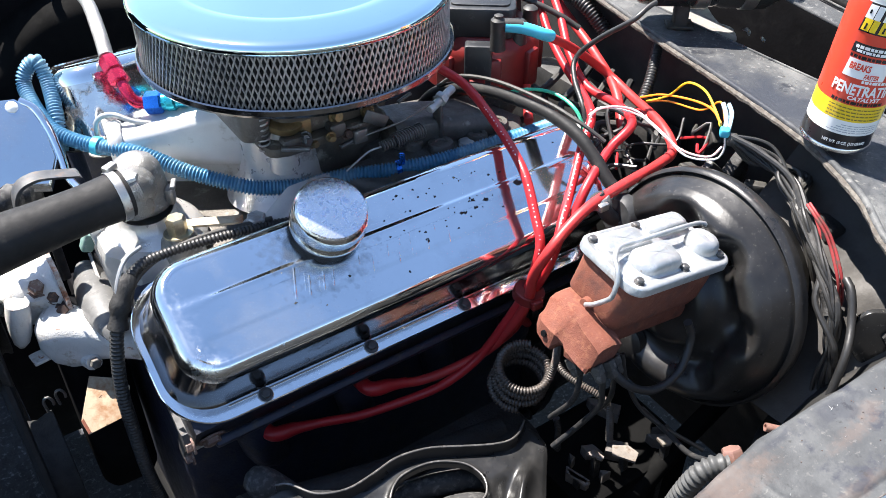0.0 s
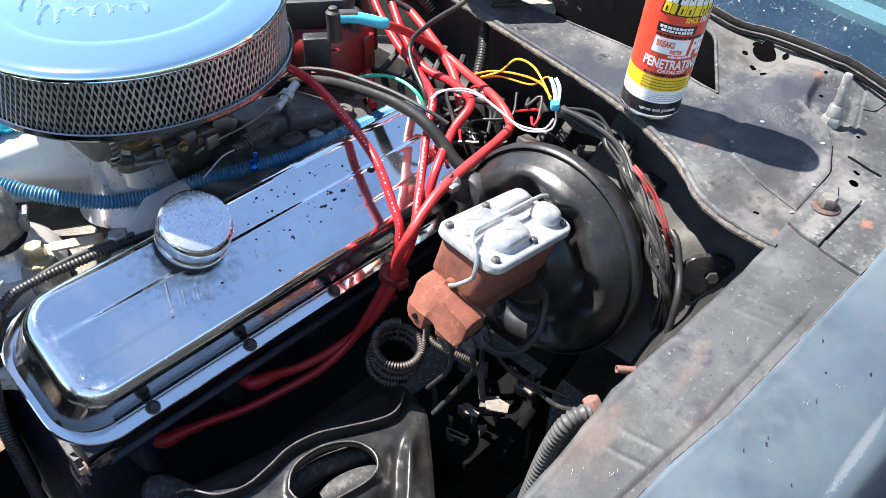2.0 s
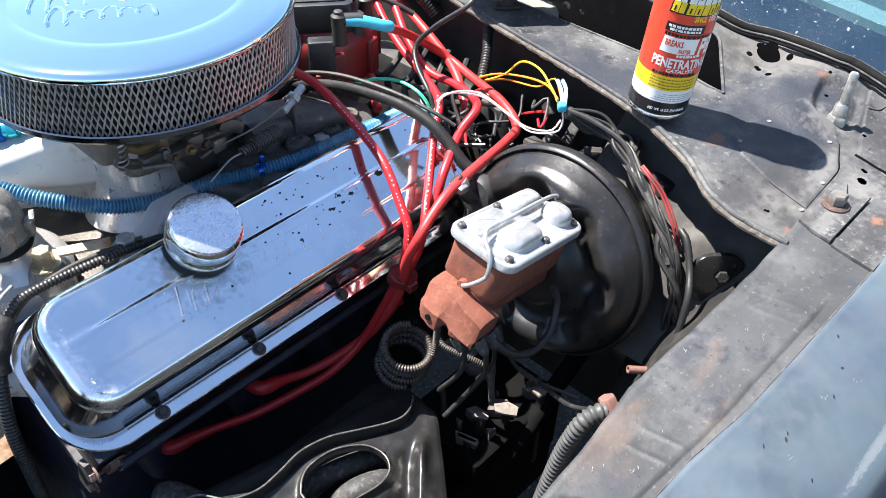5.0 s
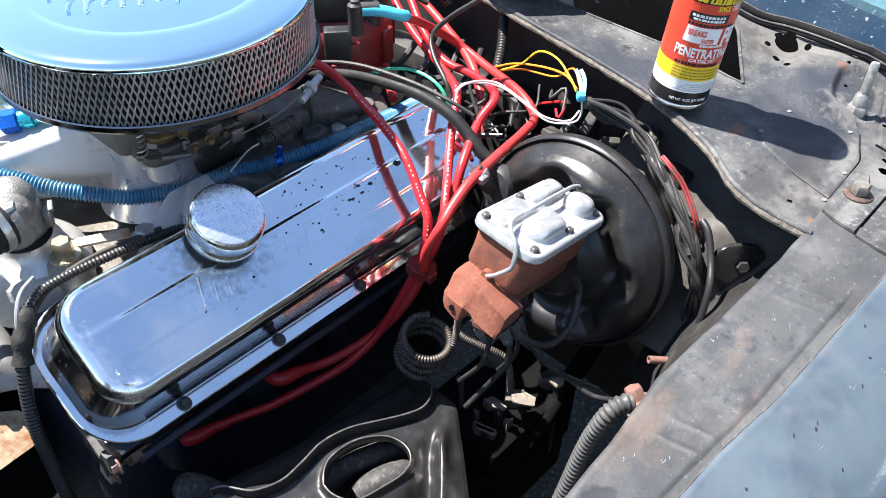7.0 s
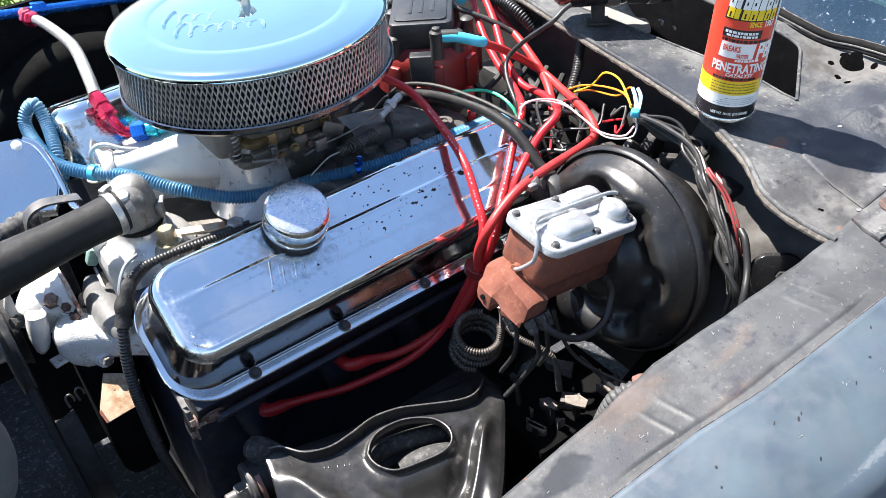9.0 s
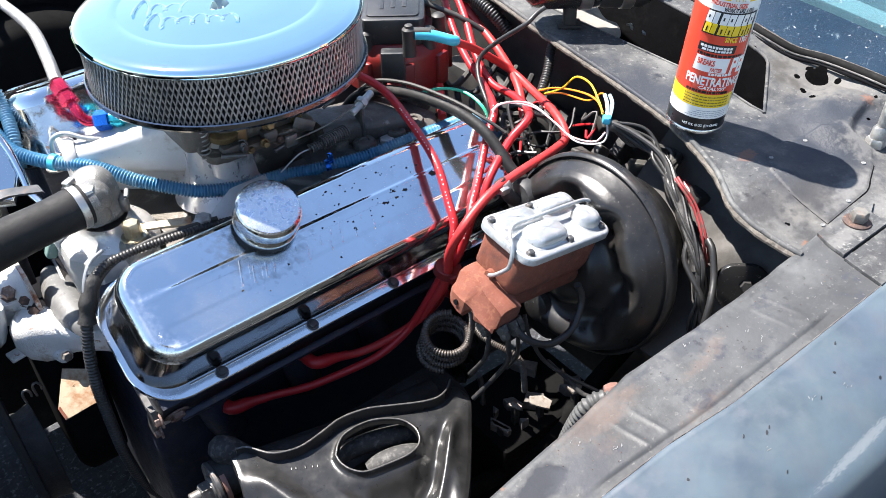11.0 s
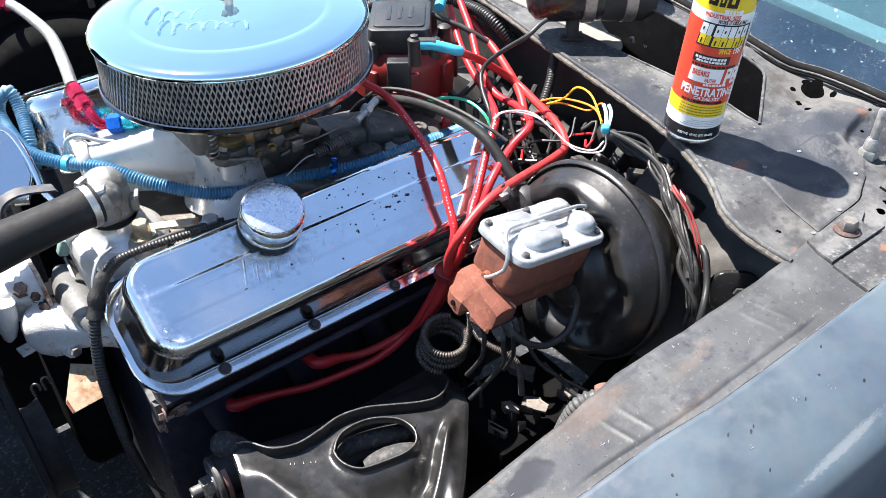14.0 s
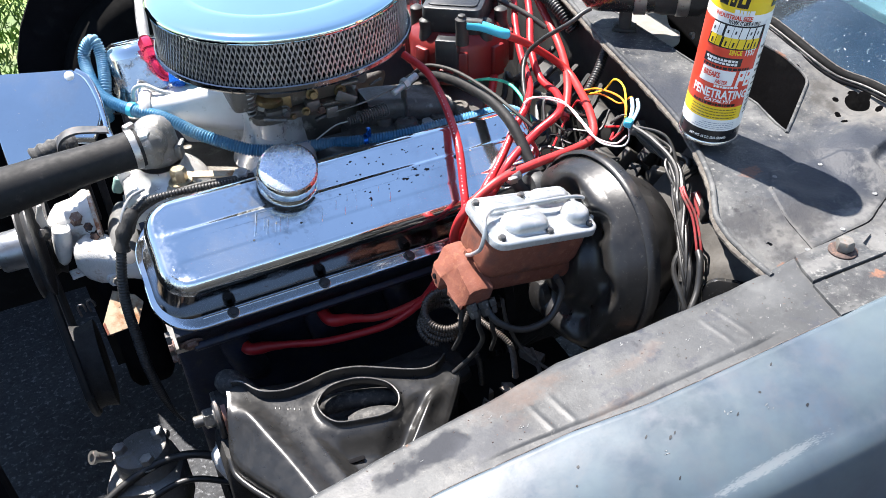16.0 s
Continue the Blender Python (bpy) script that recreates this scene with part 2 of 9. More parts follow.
M_BLUECOND = mat("blue_faded_conduit", (0.036, 0.16, 0.29), 0.42, 0.0, 0.22, 14, [((0.19, 0.34, 0.42), 9, 0.47, 0.62, 0.6, 0.0)], 0.05, 300)
M_REDWIRE = mat("red_silicone", (0.42, 0.019, 0.024), 0.36, 0.0, 0.10, 30, [((0.34, 0.043, 0.043), 60, 0.6, 0.8, 0.6, 0.0)], 0.04, 300)
M_REDCABLE = mat("red_cable", (0.43, 0.029, 0.029), 0.42, 0.0, 0.12, 30, [((0.34, 0.068, 0.060), 60, 0.6, 0.8, 0.6, 0.0)], 0.04, 300)
# Red darkened so that the cap's shade is in its colour.
M_REDCAP = mat("red_plastic", (0.15, 0.011, 0.010), 0.40, 0.0, 0.12, 40, [((0.22, 0.03, 0.03), 60, 0.6, 0.8, 0.6, 0.0)], 0.04, 300)
M_CYAN = mat("cyan_shrink_tube", (0.05, 0.42, 0.58), 0.45, 0.0, 0.10, 60, [], 0.05, 300)
# Boots and coil cover, darkened likewise for shade at the distributor.
M_BOOT = mat("grey_boot", (0.022, 0.0215, 0.021), 0.55, 0.0, 0.25, 60, [], 0.1, 300)
M_COVER = mat("grey_black_plastic", (0.017, 0.019, 0.022), 0.42, 0.0, 0.15, 40, [((0.09, 0.09, 0.09), 80, 0.58, 0.8, 0.6, 0.0)], 0.12, 500)
M_ANRED = mat("red_anodised", (0.52, 0.025, 0.075), 0.24, 0.75, 0.1, 60)
M_ANBLUE = mat("blue_anodised", (0.02, 0.17, 0.62), 0.24, 0.75, 0.12, 60)
M_TEAL = mat("teal_anodised", (0.03, 0.45, 0.55), 0.25, 0.7, 0.12, 60)
M_BRAID = mat("braided_steel", (0.30, 0.295, 0.29), 0.42, 0.8, 0.2, 900, [], 0.6, 1500)
M_ORANGE = mat("orange_wire", (0.80, 0.27, 0.025), 0.4, 0.0, 0.1, 60)
M_YELLOW = mat("yellow_wire", (0.80, 0.55, 0.03), 0.4, 0.0, 0.1, 60)
M_PINK = mat("pink_wire", (0.80, 0.50, 0.50), 0.4, 0.0, 0.1, 60)
M_WHITE = mat("white_plastic", (0.76, 0.76, 0.74), 0.45, 0.0, 0.06, 60)
M_SKYBLUE = mat("light_blue_wire", (0.45, 0.66, 0.78), 0.4, 0.0, 0.1, 60)
M_GREEN = mat("green_wire", (0.05, 0.50, 0.30), 0.4, 0.0, 0.1, 60)
M_BLKWIRE = mat("black_wire", (0.022, 0.022, 0.022), 0.42, 0.0, 0.3, 60, [((0.055, 0.048, 0.042), 90, 0.6, 0.75, 0.8, 0.0)])
M_GREYWIRE = mat("grey_wire", (0.044, 0.042, 0.038), 0.5, 0.0, 0.3, 60, [((0.040, 0.036, 0.032), 90, 0.55, 0.75, 0.8, 0.0)])
M_COPPER = mat("copper_pink", (0.27, 0.15, 0.12), 0.5, 0.4, 0.2, 60)
M_MESH = mat("filter_screen", (0.50, 0.50, 0.50), 0.36, 0.85, 0.2, 60, [((0.18, 0.15, 0.12), 90, 0.6, 0.75, 0.7, 0.3)])
M_PLEAT = mat("filter_paper", (0.095, 0.094, 0.095), 0.85, 0.0, 0.3, 50)
M_ASPHALT = mat("asphalt", (0.024, 0.026, 0.030), 0.85, 0.0, 0.5, 40, [((0.115, 0.12, 0.13), 85, 0.55, 0.64, 0.85, 0.0), ((0.26, 0.26, 0.26), 90, 0.70, 0.735, 0.8, 0.0), ((0.014, 0.014, 0.016), 20, 0.54, 0.70, 0.9, 0.0)], 0.9, 160)
M_GRASS = mat("grass", (0.098, 0.17, 0.025), 0.6, 0.0, 0.45, 5, [((0.21, 0.23, 0.070), 9, 0.52, 0.7, 0.6, 0.0)], 0.3, 60)
M_TAN = mat("rust_stained_bracket", (0.44, 0.36, 0.25), 0.6, 0.15, 0.15, 20, [((0.26, 0.11, 0.04), 26, 0.50, 0.64, 0.8, 0.0), ((0.10, 0.05, 0.03), 110, 0.66, 0.72, 0.9, 0.0)], 0.15, 260)
M_GREYPLASTIC = mat("light_grey_plastic", (0.19, 0.20, 0.21), 0.5, 0.0, 0.1, 14, [], 0.05, 100)
M_WORNEDGE = mat("worn_black_edge", (0.085, 0.083, 0.080), 0.42, 0.3, 0.3, 60, [((0.22, 0.21, 0.20), 140, 0.52, 0.66, 0.4, 0.5), ((0.03, 0.03, 0.03), 90, 0.58, 0.68, 0.5, 0.0)], 0.1, 300)
M_DUSTYSTEEL = mat("dusty_steel", (0.15, 0.147, 0.140), 0.42, 0.6, 0.25, 60, [((0.14, 0.12, 0.10), 90, 0.54, 0.68, 0.7, 0.2), ((0.40, 0.39, 0.37), 160, 0.60, 0.72, 0.6, 0.2)], 0.15, 320)
M_PIPENUT = mat("grimy_fitting", (0.060, 0.055, 0.048), 0.6, 0.3, 0.35, 90, [((0.17, 0.15, 0.13), 140, 0.55, 0.68, 0.8, 0.0)], 0.25, 400)
M_PUMPEDGE = mat("rust_edged_casting", (0.50, 0.47, 0.43), 0.6, 0.1, 0.2, 40, [((0.26, 0.11, 0.06), 55, 0.44, 0.60, 0.9, 0.0), ((0.07, 0.04, 0.03), 110, 0.60, 0.70, 0.9, 0.0)], 0.5, 420)
M_OLDBOLT = mat("dark_rusted_bolt", (0.060, 0.038, 0.032), 0.7, 0.2, 0.35, 120, [((0.20, 0.10, 0.06), 200, 0.55, 0.7, 0.8, 0.1)], 0.3, 600)
M_PULLEY = mat("grey_black_pulley", (0.045, 0.045, 0.046), 0.45, 0.2, 0.25, 30, [((0.11, 0.105, 0.10), 60, 0.56, 0.72, 0.6, 0.0)], 0.12, 260)
M_HUB = mat("satin_steel_hub", (0.30, 0.31, 0.33), 0.32, 0.85, 0.2, 30, [((0.12, 0.11, 0.10), 50, 0.56, 0.72, 0.5, 0.4)], 0.1, 260)
M_SHIELD = mat("dull_grey_sheet", (0.13, 0.13, 0.127), 0.5, 0.2, 0.2, 30, [((0.07, 0.065, 0.06), 60, 0.55, 0.7, 0.7, 0.0), ((0.26, 0.25, 0.24), 130, 0.62, 0.72, 0.6, 0.1)], 0.15, 280)
M_GREENPLUG = mat("dull_green_plastic", (0.16, 0.26, 0.23), 0.5, 0.0, 0.15, 60, [((0.30, 0.33, 0.30), 120, 0.55, 0.7, 0.6, 0.0)], 0.1, 300)
M_DUSTPLATE = mat("dusty_sunlit_plate", (0.105, 0.094, 0.085), 0.8, 0.0, 0.3, 60, [((0.05, 0.044, 0.038), 90, 0.55, 0.70, 0.8, 0.0)], 0.3, 200)
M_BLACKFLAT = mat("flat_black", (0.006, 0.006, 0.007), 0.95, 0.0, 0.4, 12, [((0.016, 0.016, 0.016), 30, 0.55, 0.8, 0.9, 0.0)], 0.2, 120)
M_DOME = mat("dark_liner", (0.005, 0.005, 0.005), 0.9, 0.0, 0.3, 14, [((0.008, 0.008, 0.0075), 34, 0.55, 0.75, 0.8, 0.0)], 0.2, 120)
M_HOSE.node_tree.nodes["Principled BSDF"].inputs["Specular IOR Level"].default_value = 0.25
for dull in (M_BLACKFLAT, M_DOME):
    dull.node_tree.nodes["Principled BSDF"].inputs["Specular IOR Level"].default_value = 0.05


def add_stains(m, stains, colour, rough, scale=95, soft=0.1, stretch=(1, 1, 1), top=0.9):
    """Patch of colour with its own ragged outline at places of the sheet."""
    t = m.node_tree
    N, L = t.nodes, t.links
    b = N["Principled BSDF"]
    tc = N.new("ShaderNodeTexCoord")
    n = N.new("ShaderNodeTexNoise")
    n.inputs["Scale"].default_value, n.inputs["Detail"].default_value = scale, 6
    st = N.new("ShaderNodeMapping")
    st.inputs["Scale"].default_value = stretch
    L.new(tc.outputs["Object"], st.inputs[0])
    L.new(st.outputs[0], n.inputs["Vector"])
    for (x, y, z, rx, ry) in stains:
        mp = N.new("ShaderNodeMapping")
        mp.vector_type = "TEXTURE"
        mp.inputs["Location"].default_value = (x, y, z)
        mp.inputs["Scale"].default_value = (rx, ry, 0.1)
        L.new(tc.outputs["Object"], mp.inputs[0])
        ln = N.new("ShaderNodeVectorMath")
        ln.operation = "LENGTH"
        L.new(mp.outputs[0], ln.inputs[0])
        ad = N.new("ShaderNodeMath")
        ad.operation = "MULTIPLY_ADD"
        L.new(n.outputs["Fac"], ad.inputs[0])
        ad.inputs[1].default_value = 2.2
        L.new(ln.outputs["Value"], ad.inputs[2])
        r = N.new("ShaderNodeMapRange")
        for k, v in (("From Min", 1.95 - soft), ("From Max", 1.95 + soft), ("To Min", top), ("To Max", 0.0)):
            r.inputs[k].default_value = v
        L.new(ad.outputs[0], r.inputs["Value"])
        for sock, v, kind in ((b.inputs["Base Color"], (*colour, 1), "RGBA"), (b.inputs["Roughness"], rough, "FLOAT")):
            mx_s = N.new("ShaderNodeMix")
            mx_s.data_type = kind
            L.new(r.outputs[0], mx_s.inputs["Factor"])
            L.new(sock.links[0].from_socket, mx_s.inputs["A"])
            mx_s.inputs["B"].default_value = v
            L.new(mx_s.outputs["Result"], sock)


M_COWL.node_tree.nodes["Principled BSDF"].inputs["Specular IOR Level"].default_value = 0.15
M_LEDGE.node_tree.nodes["Principled BSDF"].inputs["Specular IOR Level"].default_value = 0.3
add_stains(M_LEDGE, [(0.296, 0.190, 1.0, 0.030, 0.014), (0.245, 0.183, 1.0, 0.024, 0.014)], (0.014, 0.016, 0.022), 0.75, 45, 0.22)
add_stains(M_LEDGE, [(0.375, 0.203, 1.0, 0.045, 0.014), (0.45, 0.148, 1.01, 0.03, 0.006)], (0.091, 0.056, 0.041), 0.8, 170, 0.4, (1, 1, 1), 0.30)
add_stains(M_LEDGE, [(0.386, 0.208, 1.0, 0.022, 0.010), (0.382, 0.194, 1.0, 0.016, 0.006), (0.416, 0.203, 1.0, 0.010, 0.007), (0.486, 0.180, 1.01, 0.022, 0.006), (0.511, 0.187, 1.02, 0.014, 0.007), (0.36, 0.178, 1.0, 0.014, 0.008)], (0.115, 0.080, 0.064), 0.8, 210, 0.5, (1, 1, 1), 0.34)
add_stains(M_LEDGE, [(0.435, 0.2096, 1.01, 0.012, 0.004), (0.4547, 0.150, 1.01, 0.010, 0.003), (0.50, 0.20, 1.02, 0.03, 0.01), (0.33, 0.175, 1.0, 0.04, 0.02)], (0.022, 0.025, 0.034), 0.6, 70, 0.3, (1, 1, 1), 0.6)
add_stains(M_COWL, [(0.945, 0.375, 1.07, 0.07, 0.075), (0.73, 0.245, 1.05, 0.07, 0.04), (0.83, 0.225, 1.05, 0.06, 0.03)], (0.119, 0.115, 0.108), 0.6, 110, 0.4)
# Slate paint remains, deepened to add to the can's cast shadow.
add_stains(M_COWL, [(0.80, 0.29, 1.06, 0.08, 0.09), (0.84, 0.31, 1.06, 0.05, 0.05), (0.76, 0.50, 1.06, 0.05, 0.14), (0.89, 0.29, 1.07, 0.05, 0.045)], (0.030, 0.034, 0.043), 0.5, 40, 0.5)
add_stains(M_COWL, [(0.79, 0.225, 1.06, 0.05, 0.012), (0.715, 0.185, 1.05, 0.035, 0.010), (0.80, 0.185, 1.05, 0.03, 0.02), (0.865, 0.262, 1.06, 0.025, 0.025), (0.70, 0.44, 1.065, 0.02, 0.05)], (0.182, 0.178, 0.171), 0.6, 130, 0.35, (1, 1, 1), 0.5)
add_stains(M_COWL, [(0.745, 0.25, 1.06, 0.03, 0.03), (0.69, 0.27, 1.06, 0.03, 0.03), (0.70, 0.215, 1.05, 0.015, 0.02), (0.735, 0.145, 1.05, 0.05, 0.018), (0.90, 0.20, 1.06, 0.04, 0.03)], (0.032, 0.032, 0.035), 0.5, 110, 0.4, (1, 1, 1), 0.7)
add_stains(M_COWL, [(0.688, 0.205, 1.05, 0.007, 0.008), (0.965, 0.300, 1.08, 0.008, 0.010), (0.75, 0.150, 1.05, 0.008, 0.006), (0.90, 0.47, 1.07, 0.006, 0.01)], (0.168, 0.087, 0.059), 0.8, 260, 0.3)
add_stains(M_COWL, [(0.912, 0.410, 1.085, 0.016, 0.012), (0.895, 0.395, 1.075, 0.012, 0.010), (0.905, 0.380, 1.07, 0.008, 0.012)], (0.055, 0.052, 0.048), 0.7, 120, 0.5, (1, 1, 1), 0.8)
add_stains(M_COWL, [(0.742, 0.328, 1.06, 0.013, 0.010), (0.935, 0.30, 1.07, 0.008, 0.007), (0.795, 0.44, 1.06, 0.006, 0.005)], (0.140, 0.081, 0.063), 0.8, 220, 0.3)
add_stains(M_CHROME, [(0.124, 0.600, 0.97, 0.016, 0.060), (0.135, 0.572, 0.955, 0.020, 0.018)], (0.82, 0.88, 0.96), 0.42, 170, 0.5, (1, 1, 1), 0.45)
add_stains(M_CHROME, [(0.280, 0.640, 0.985, 0.044, 0.036)], (0.10, 0.088, 0.078), 0.38, 130, 0.5, (1, 1, 1), 0.6)
add_stains(M_FENDER, [(0.53, 0.0415, 1.0, 0.060, 0.0040)], (0.210, 0.224, 0.231), 0.6, 1.0, 0.2, (220, 1100, 1100), 0.42)


def glass_mat():
    """Tinted glass: clear with a Fresnel gloss, under a film of dust and specks."""
    m = bpy.data.materials.new("dusty_windshield")
    m.use_nodes = True
    N, L = m.node_tree.nodes, m.node_tree.links
    N.remove(N["Principled BSDF"])
    out = N["Material Output"]
    clear = N.new("ShaderNodeBsdfTransparent")
    clear.inputs[0].default_value = (0.42, 0.55, 0.62, 1)
    gloss = N.new("ShaderNodeBsdfGlossy")
    gloss.inputs["Roughness"].default_value = 0.03
    fres = N.new("ShaderNodeFresnel")
    fres.inputs[0].default_value = 1.45
    a = N.new("ShaderNodeMixShader")
    L.new(fres.outputs[0], a.inputs[0])
    L.new(clear.outputs[0], a.inputs[1])
    L.new(gloss.outputs[0], a.inputs[2])
    dust = N.new("ShaderNodeBsdfDiffuse")
    dust.inputs[0].default_value = (0.42, 0.46, 0.50, 1)
    tc = N.new("ShaderNodeTexCoord")
    fac = None
    for scale, lo, hi, top in ((190, 0.665, 0.74, 0.5), (7, 0.35, 0.8, 0.03), (85, 0.69, 0.76, 0.4), (420, 0.68, 0.74, 0.4)):
        n = N.new("ShaderNodeTexNoise")
        n.inputs["Scale"].default_value = scale
        n.inputs["Detail"].default_value = 3
        L.new(tc.outputs["Object"], n.inputs["Vector"])
        r = N.new("ShaderNodeMapRange")
        for k, v in (("From Min", lo), ("From Max", hi), ("To Min", 0.0), ("To Max", top)):
            r.inputs[k].default_value = v
        L.new(n.outputs["Fac"], r.inputs["Value"])
        if fac is None:
            fac = r.outputs[0]
        else:
            mx_n = N.new("ShaderNodeMath")
            mx_n.operation = "MAXIMUM"
            L.new(fac, mx_n.inputs[0])
            L.new(r.outputs[0], mx_n.inputs[1])
            fac = mx_n.outputs[0]
    b = N.new("ShaderNodeMixShader")
    L.new(fac, b.inputs[0])
    L.new(a.outputs[0], b.inputs[1])
    L.new(dust.outputs[0], b.inputs[2])
    L.new(b.outputs[0], out.inputs[0])
    return m


M_GLASS = glass_mat()
M_NAVYSKY = mat("navy_sky_tone", (0.030, 0.048, 0.082), 0.6, 0.0, 0.15, 20)
M_TEALBAND = mat("teal_band", (0.36, 0.47, 0.45), 0.6, 0.0, 0.1, 20)
M_TEALDARK = mat("dull_teal", (0.105, 0.165, 0.17), 0.6, 0.0, 0.1, 20)
M_SEALRUBBER = mat("weatherstrip", (0.008, 0.008, 0.008), 0.75, 0.0, 0.3, 40, [((0.07, 0.06, 0.05), 60, 0.70, 0.80, 0.7, 0.0)], 0.3, 200)
M_SEALRUBBER.node_tree.nodes["Principled BSDF"].inputs["Specular IOR Level"].default_value = 0.12
# Bare metal, also used for the sunlit shapes drawn inside the slot.
M_BARE_LIT = mat("bare_dusty_sunlit_sheet", (0.19, 0.18, 0.165), 0.7, 0.0, 0.15, 40, [((0.20, 0.17, 0.14), 60, 0.60, 0.75, 0.7, 0.0)], 0.2, 200)
M_GREYBLOB = mat("dull_grey_blob", (0.075, 0.08, 0.085), 0.6, 0.0, 0.12, 30, [((0.20, 0.20, 0.20), 40, 0.62, 0.75, 0.5, 0.0)], 0.15, 200)
M_SEALER = mat("cracked_sealer", (0.075, 0.064, 0.053), 0.8, 0.0, 0.35, 70, [((0.15, 0.14, 0.12), 120, 0.5, 0.68, 0.9, 0.0), ((0.030, 0.026, 0.022), 90, 0.60, 0.70, 0.9, 0.0)], 0.8, 260)
M_CANRED = mat("can_red", (0.66, 0.062, 0.030), 0.32, 0.1, 0.04, 30, coat=0.3)
M_CANWHITE = mat("can_white", (0.78, 0.78, 0.76), 0.32, 0.0, 0.03, 30, coat=0.3)
M_CANYELLOW = mat("can_yellow", (0.80, 0.56, 0.02), 0.32, 0.0, 0.04, 30, coat=0.3)
M_CANPRINT = mat("can_print", (0.20, 0.15, 0.03), 0.32, 0.0, 0.1, 30, coat=0.3)
M_CANPRINT2 = mat("can_fine_print", (0.36, 0.38, 0.42), 0.32, 0.0, 0.1, 30, coat=0.3)
M_CANBLACK = mat("can_black", (0.010, 0.010, 0.011), 0.30, 0.0, 0.1, 30, coat=0.3)
M_TIN = mat("tin_rim", (0.60, 0.60, 0.60), 0.22, 1.0, 0.08, 60)


# ---- mesh helpers ----
class Geo:
    """Gathers vertices and faces of one mesh."""

    def __init__(self):
        self.v, self.f = [], []

    def add(self, verts, faces):
        k = len(self.v)
        self.v += [tuple(p) for p in verts]
        self.f += [tuple(i + k for i in face) for face in faces]
        return self

    def loft(self, rings, closed=True, cap0=True, cap1=True):
        n = len(rings[0])
        verts = [p for r in rings for p in r]
        faces = []
        for i in range(len(rings) - 1):
            for j in range(n if closed else n - 1):
                a, b = i * n + j, i * n + (j + 1) % n
                faces.append((a, b, b + n, a + n))
        if cap0:
            faces.append(tuple(range(n - 1, -1, -1)))
        if cap1:
            faces.append(tuple((len(rings) - 1) * n + j for j in range(n)))
        return self.add(verts, faces)

    def lathe(self, profile, origin, axis=(0, 0, 1), seg=32, cap0=True, cap1=True):
        """profile: (radius, height along the axis)."""
        q = Vector(axis).normalized().to_track_quat("Z", "Y").to_matrix()
        o = Vector(origin)
        rings = [[o + q @ Vector((r * math.cos(2 * math.pi * j / seg), r * math.sin(2 * math.pi * j / seg), h)) for j in range(seg)] for r, h in profile]
        return self.loft(rings, True, cap0, cap1)

    def cyl(self, a, b, r, r2=None, seg=20, bevel=0.0):
        a, b = Vector(a), Vector(b)
        r2 = r if r2 is None else r2
        h = (b - a).length
        prof = [(r - bevel, 0), (r, bevel), (r2, h - bevel), (r2 - bevel, h)] if bevel else [(r, 0), (r2, h)]
        return self.lathe(prof, a, b - a, seg)

    def rbox(self, c, size, bevel=0.002, rot=None, corner=None, seg=3):
        """Box with rounded edges; corner: radius of its upright edges."""
        sx, sy, sz = (s / 2 for s in size)
        rot = rot or Matrix.Identity(3)
        corner = bevel if corner is None else corner
        c = Vector(c)

        def ring(inset, z):
            return [c + rot @ Vector((x, y, z)) for x, y in rrect(-sx + inset, sx - inset, -sy + inset, sy - inset, max(corner - inset, 0.0004), seg)]

        k = 0.3 * bevel
        return self.loft([ring(bevel, -sz), ring(k, -sz + k), ring(0, -sz + bevel), ring(0, sz - bevel), ring(k, sz - k), ring(bevel, sz)])

    def tube(self, pts, r, seg=10, step=0.006, closed=False, ridge=0.0, pitch=0.0045, cap=True, flat=1.0):
        """Swept pipe on a smooth path; r: radius or function of 0..1; ridge: depth of corrugation."""
        path = smooth_path(pts, pitch / 4 if ridge else step)
        n = len(path)
        rings, up = [], None
        dist = 0.0
        for i, p in enumerate(path):
            d = (path[min(i + 1, n - 1)] - path[max(i - 1, 0)]).normalized()
            if up is None:
                up = d.orthogonal().normalized()
            up = (up - d * up.dot(d)).normalized()
            side = d.cross(up)
            rad = r(i / (n - 1)) if callable(r) else r
            if ridge and i % 4 in (2, 3):
                rad -= ridge
            rings.append([p + rad * (math.cos(2 * math.pi * j / seg) * up * flat + math.sin(2 * math.pi * j / seg) * side) for j in range(seg)])
        return self.loft(rings, True, cap, cap)

    def prism(self, outline, base, top, u=(1, 0, 0), v=(0, 1, 0), o=(0, 0, 0), bevel=0.0):
        """Outline in the plane o, u, v drawn out between two heights along u x v."""
        u, v, o = Vector(u), Vector(v), Vector(o)
        w = u.cross(v).normalized()

        def ring(pts, h):
            return [o + a * u + b * v + h * w for a, b in pts]

        if bevel:
            cx, cy = sum(a for a, _ in outline) / len(outline), sum(b for _, b in outline) / len(outline)

            def shrink(k):
                out = []
                for a, b in outline:
                    d = math.hypot(a - cx, b - cy) or 1
                    out.append((a - (a - cx) / d * k, b - (b - cy) / d * k))
                return out

            rings = [ring(shrink(bevel), base), ring(outline, base + bevel), ring(outline, top - bevel), ring(shrink(bevel * 0.3), top - bevel * 0.3), ring(shrink(bevel), top)]
        else:
            rings = [ring(outline, base), ring(outline, top)]
        return self.loft(rings)

    def bolt(self, p, axis, r=0.008, h=0.007, washer=True):
        p, axis = Vector(p), Vector(axis).normalized()
        if washer:
            self.lathe([(r * 1.45, 0), (r * 1.5, 0.0008), (r * 1.45, 0.0022)], p, axis, 18)
            p = p + axis * 0.002
        self.lathe([(r, 0), (r, h * 0.85), (r * 0.86, h)], p, axis, 6)
        return self


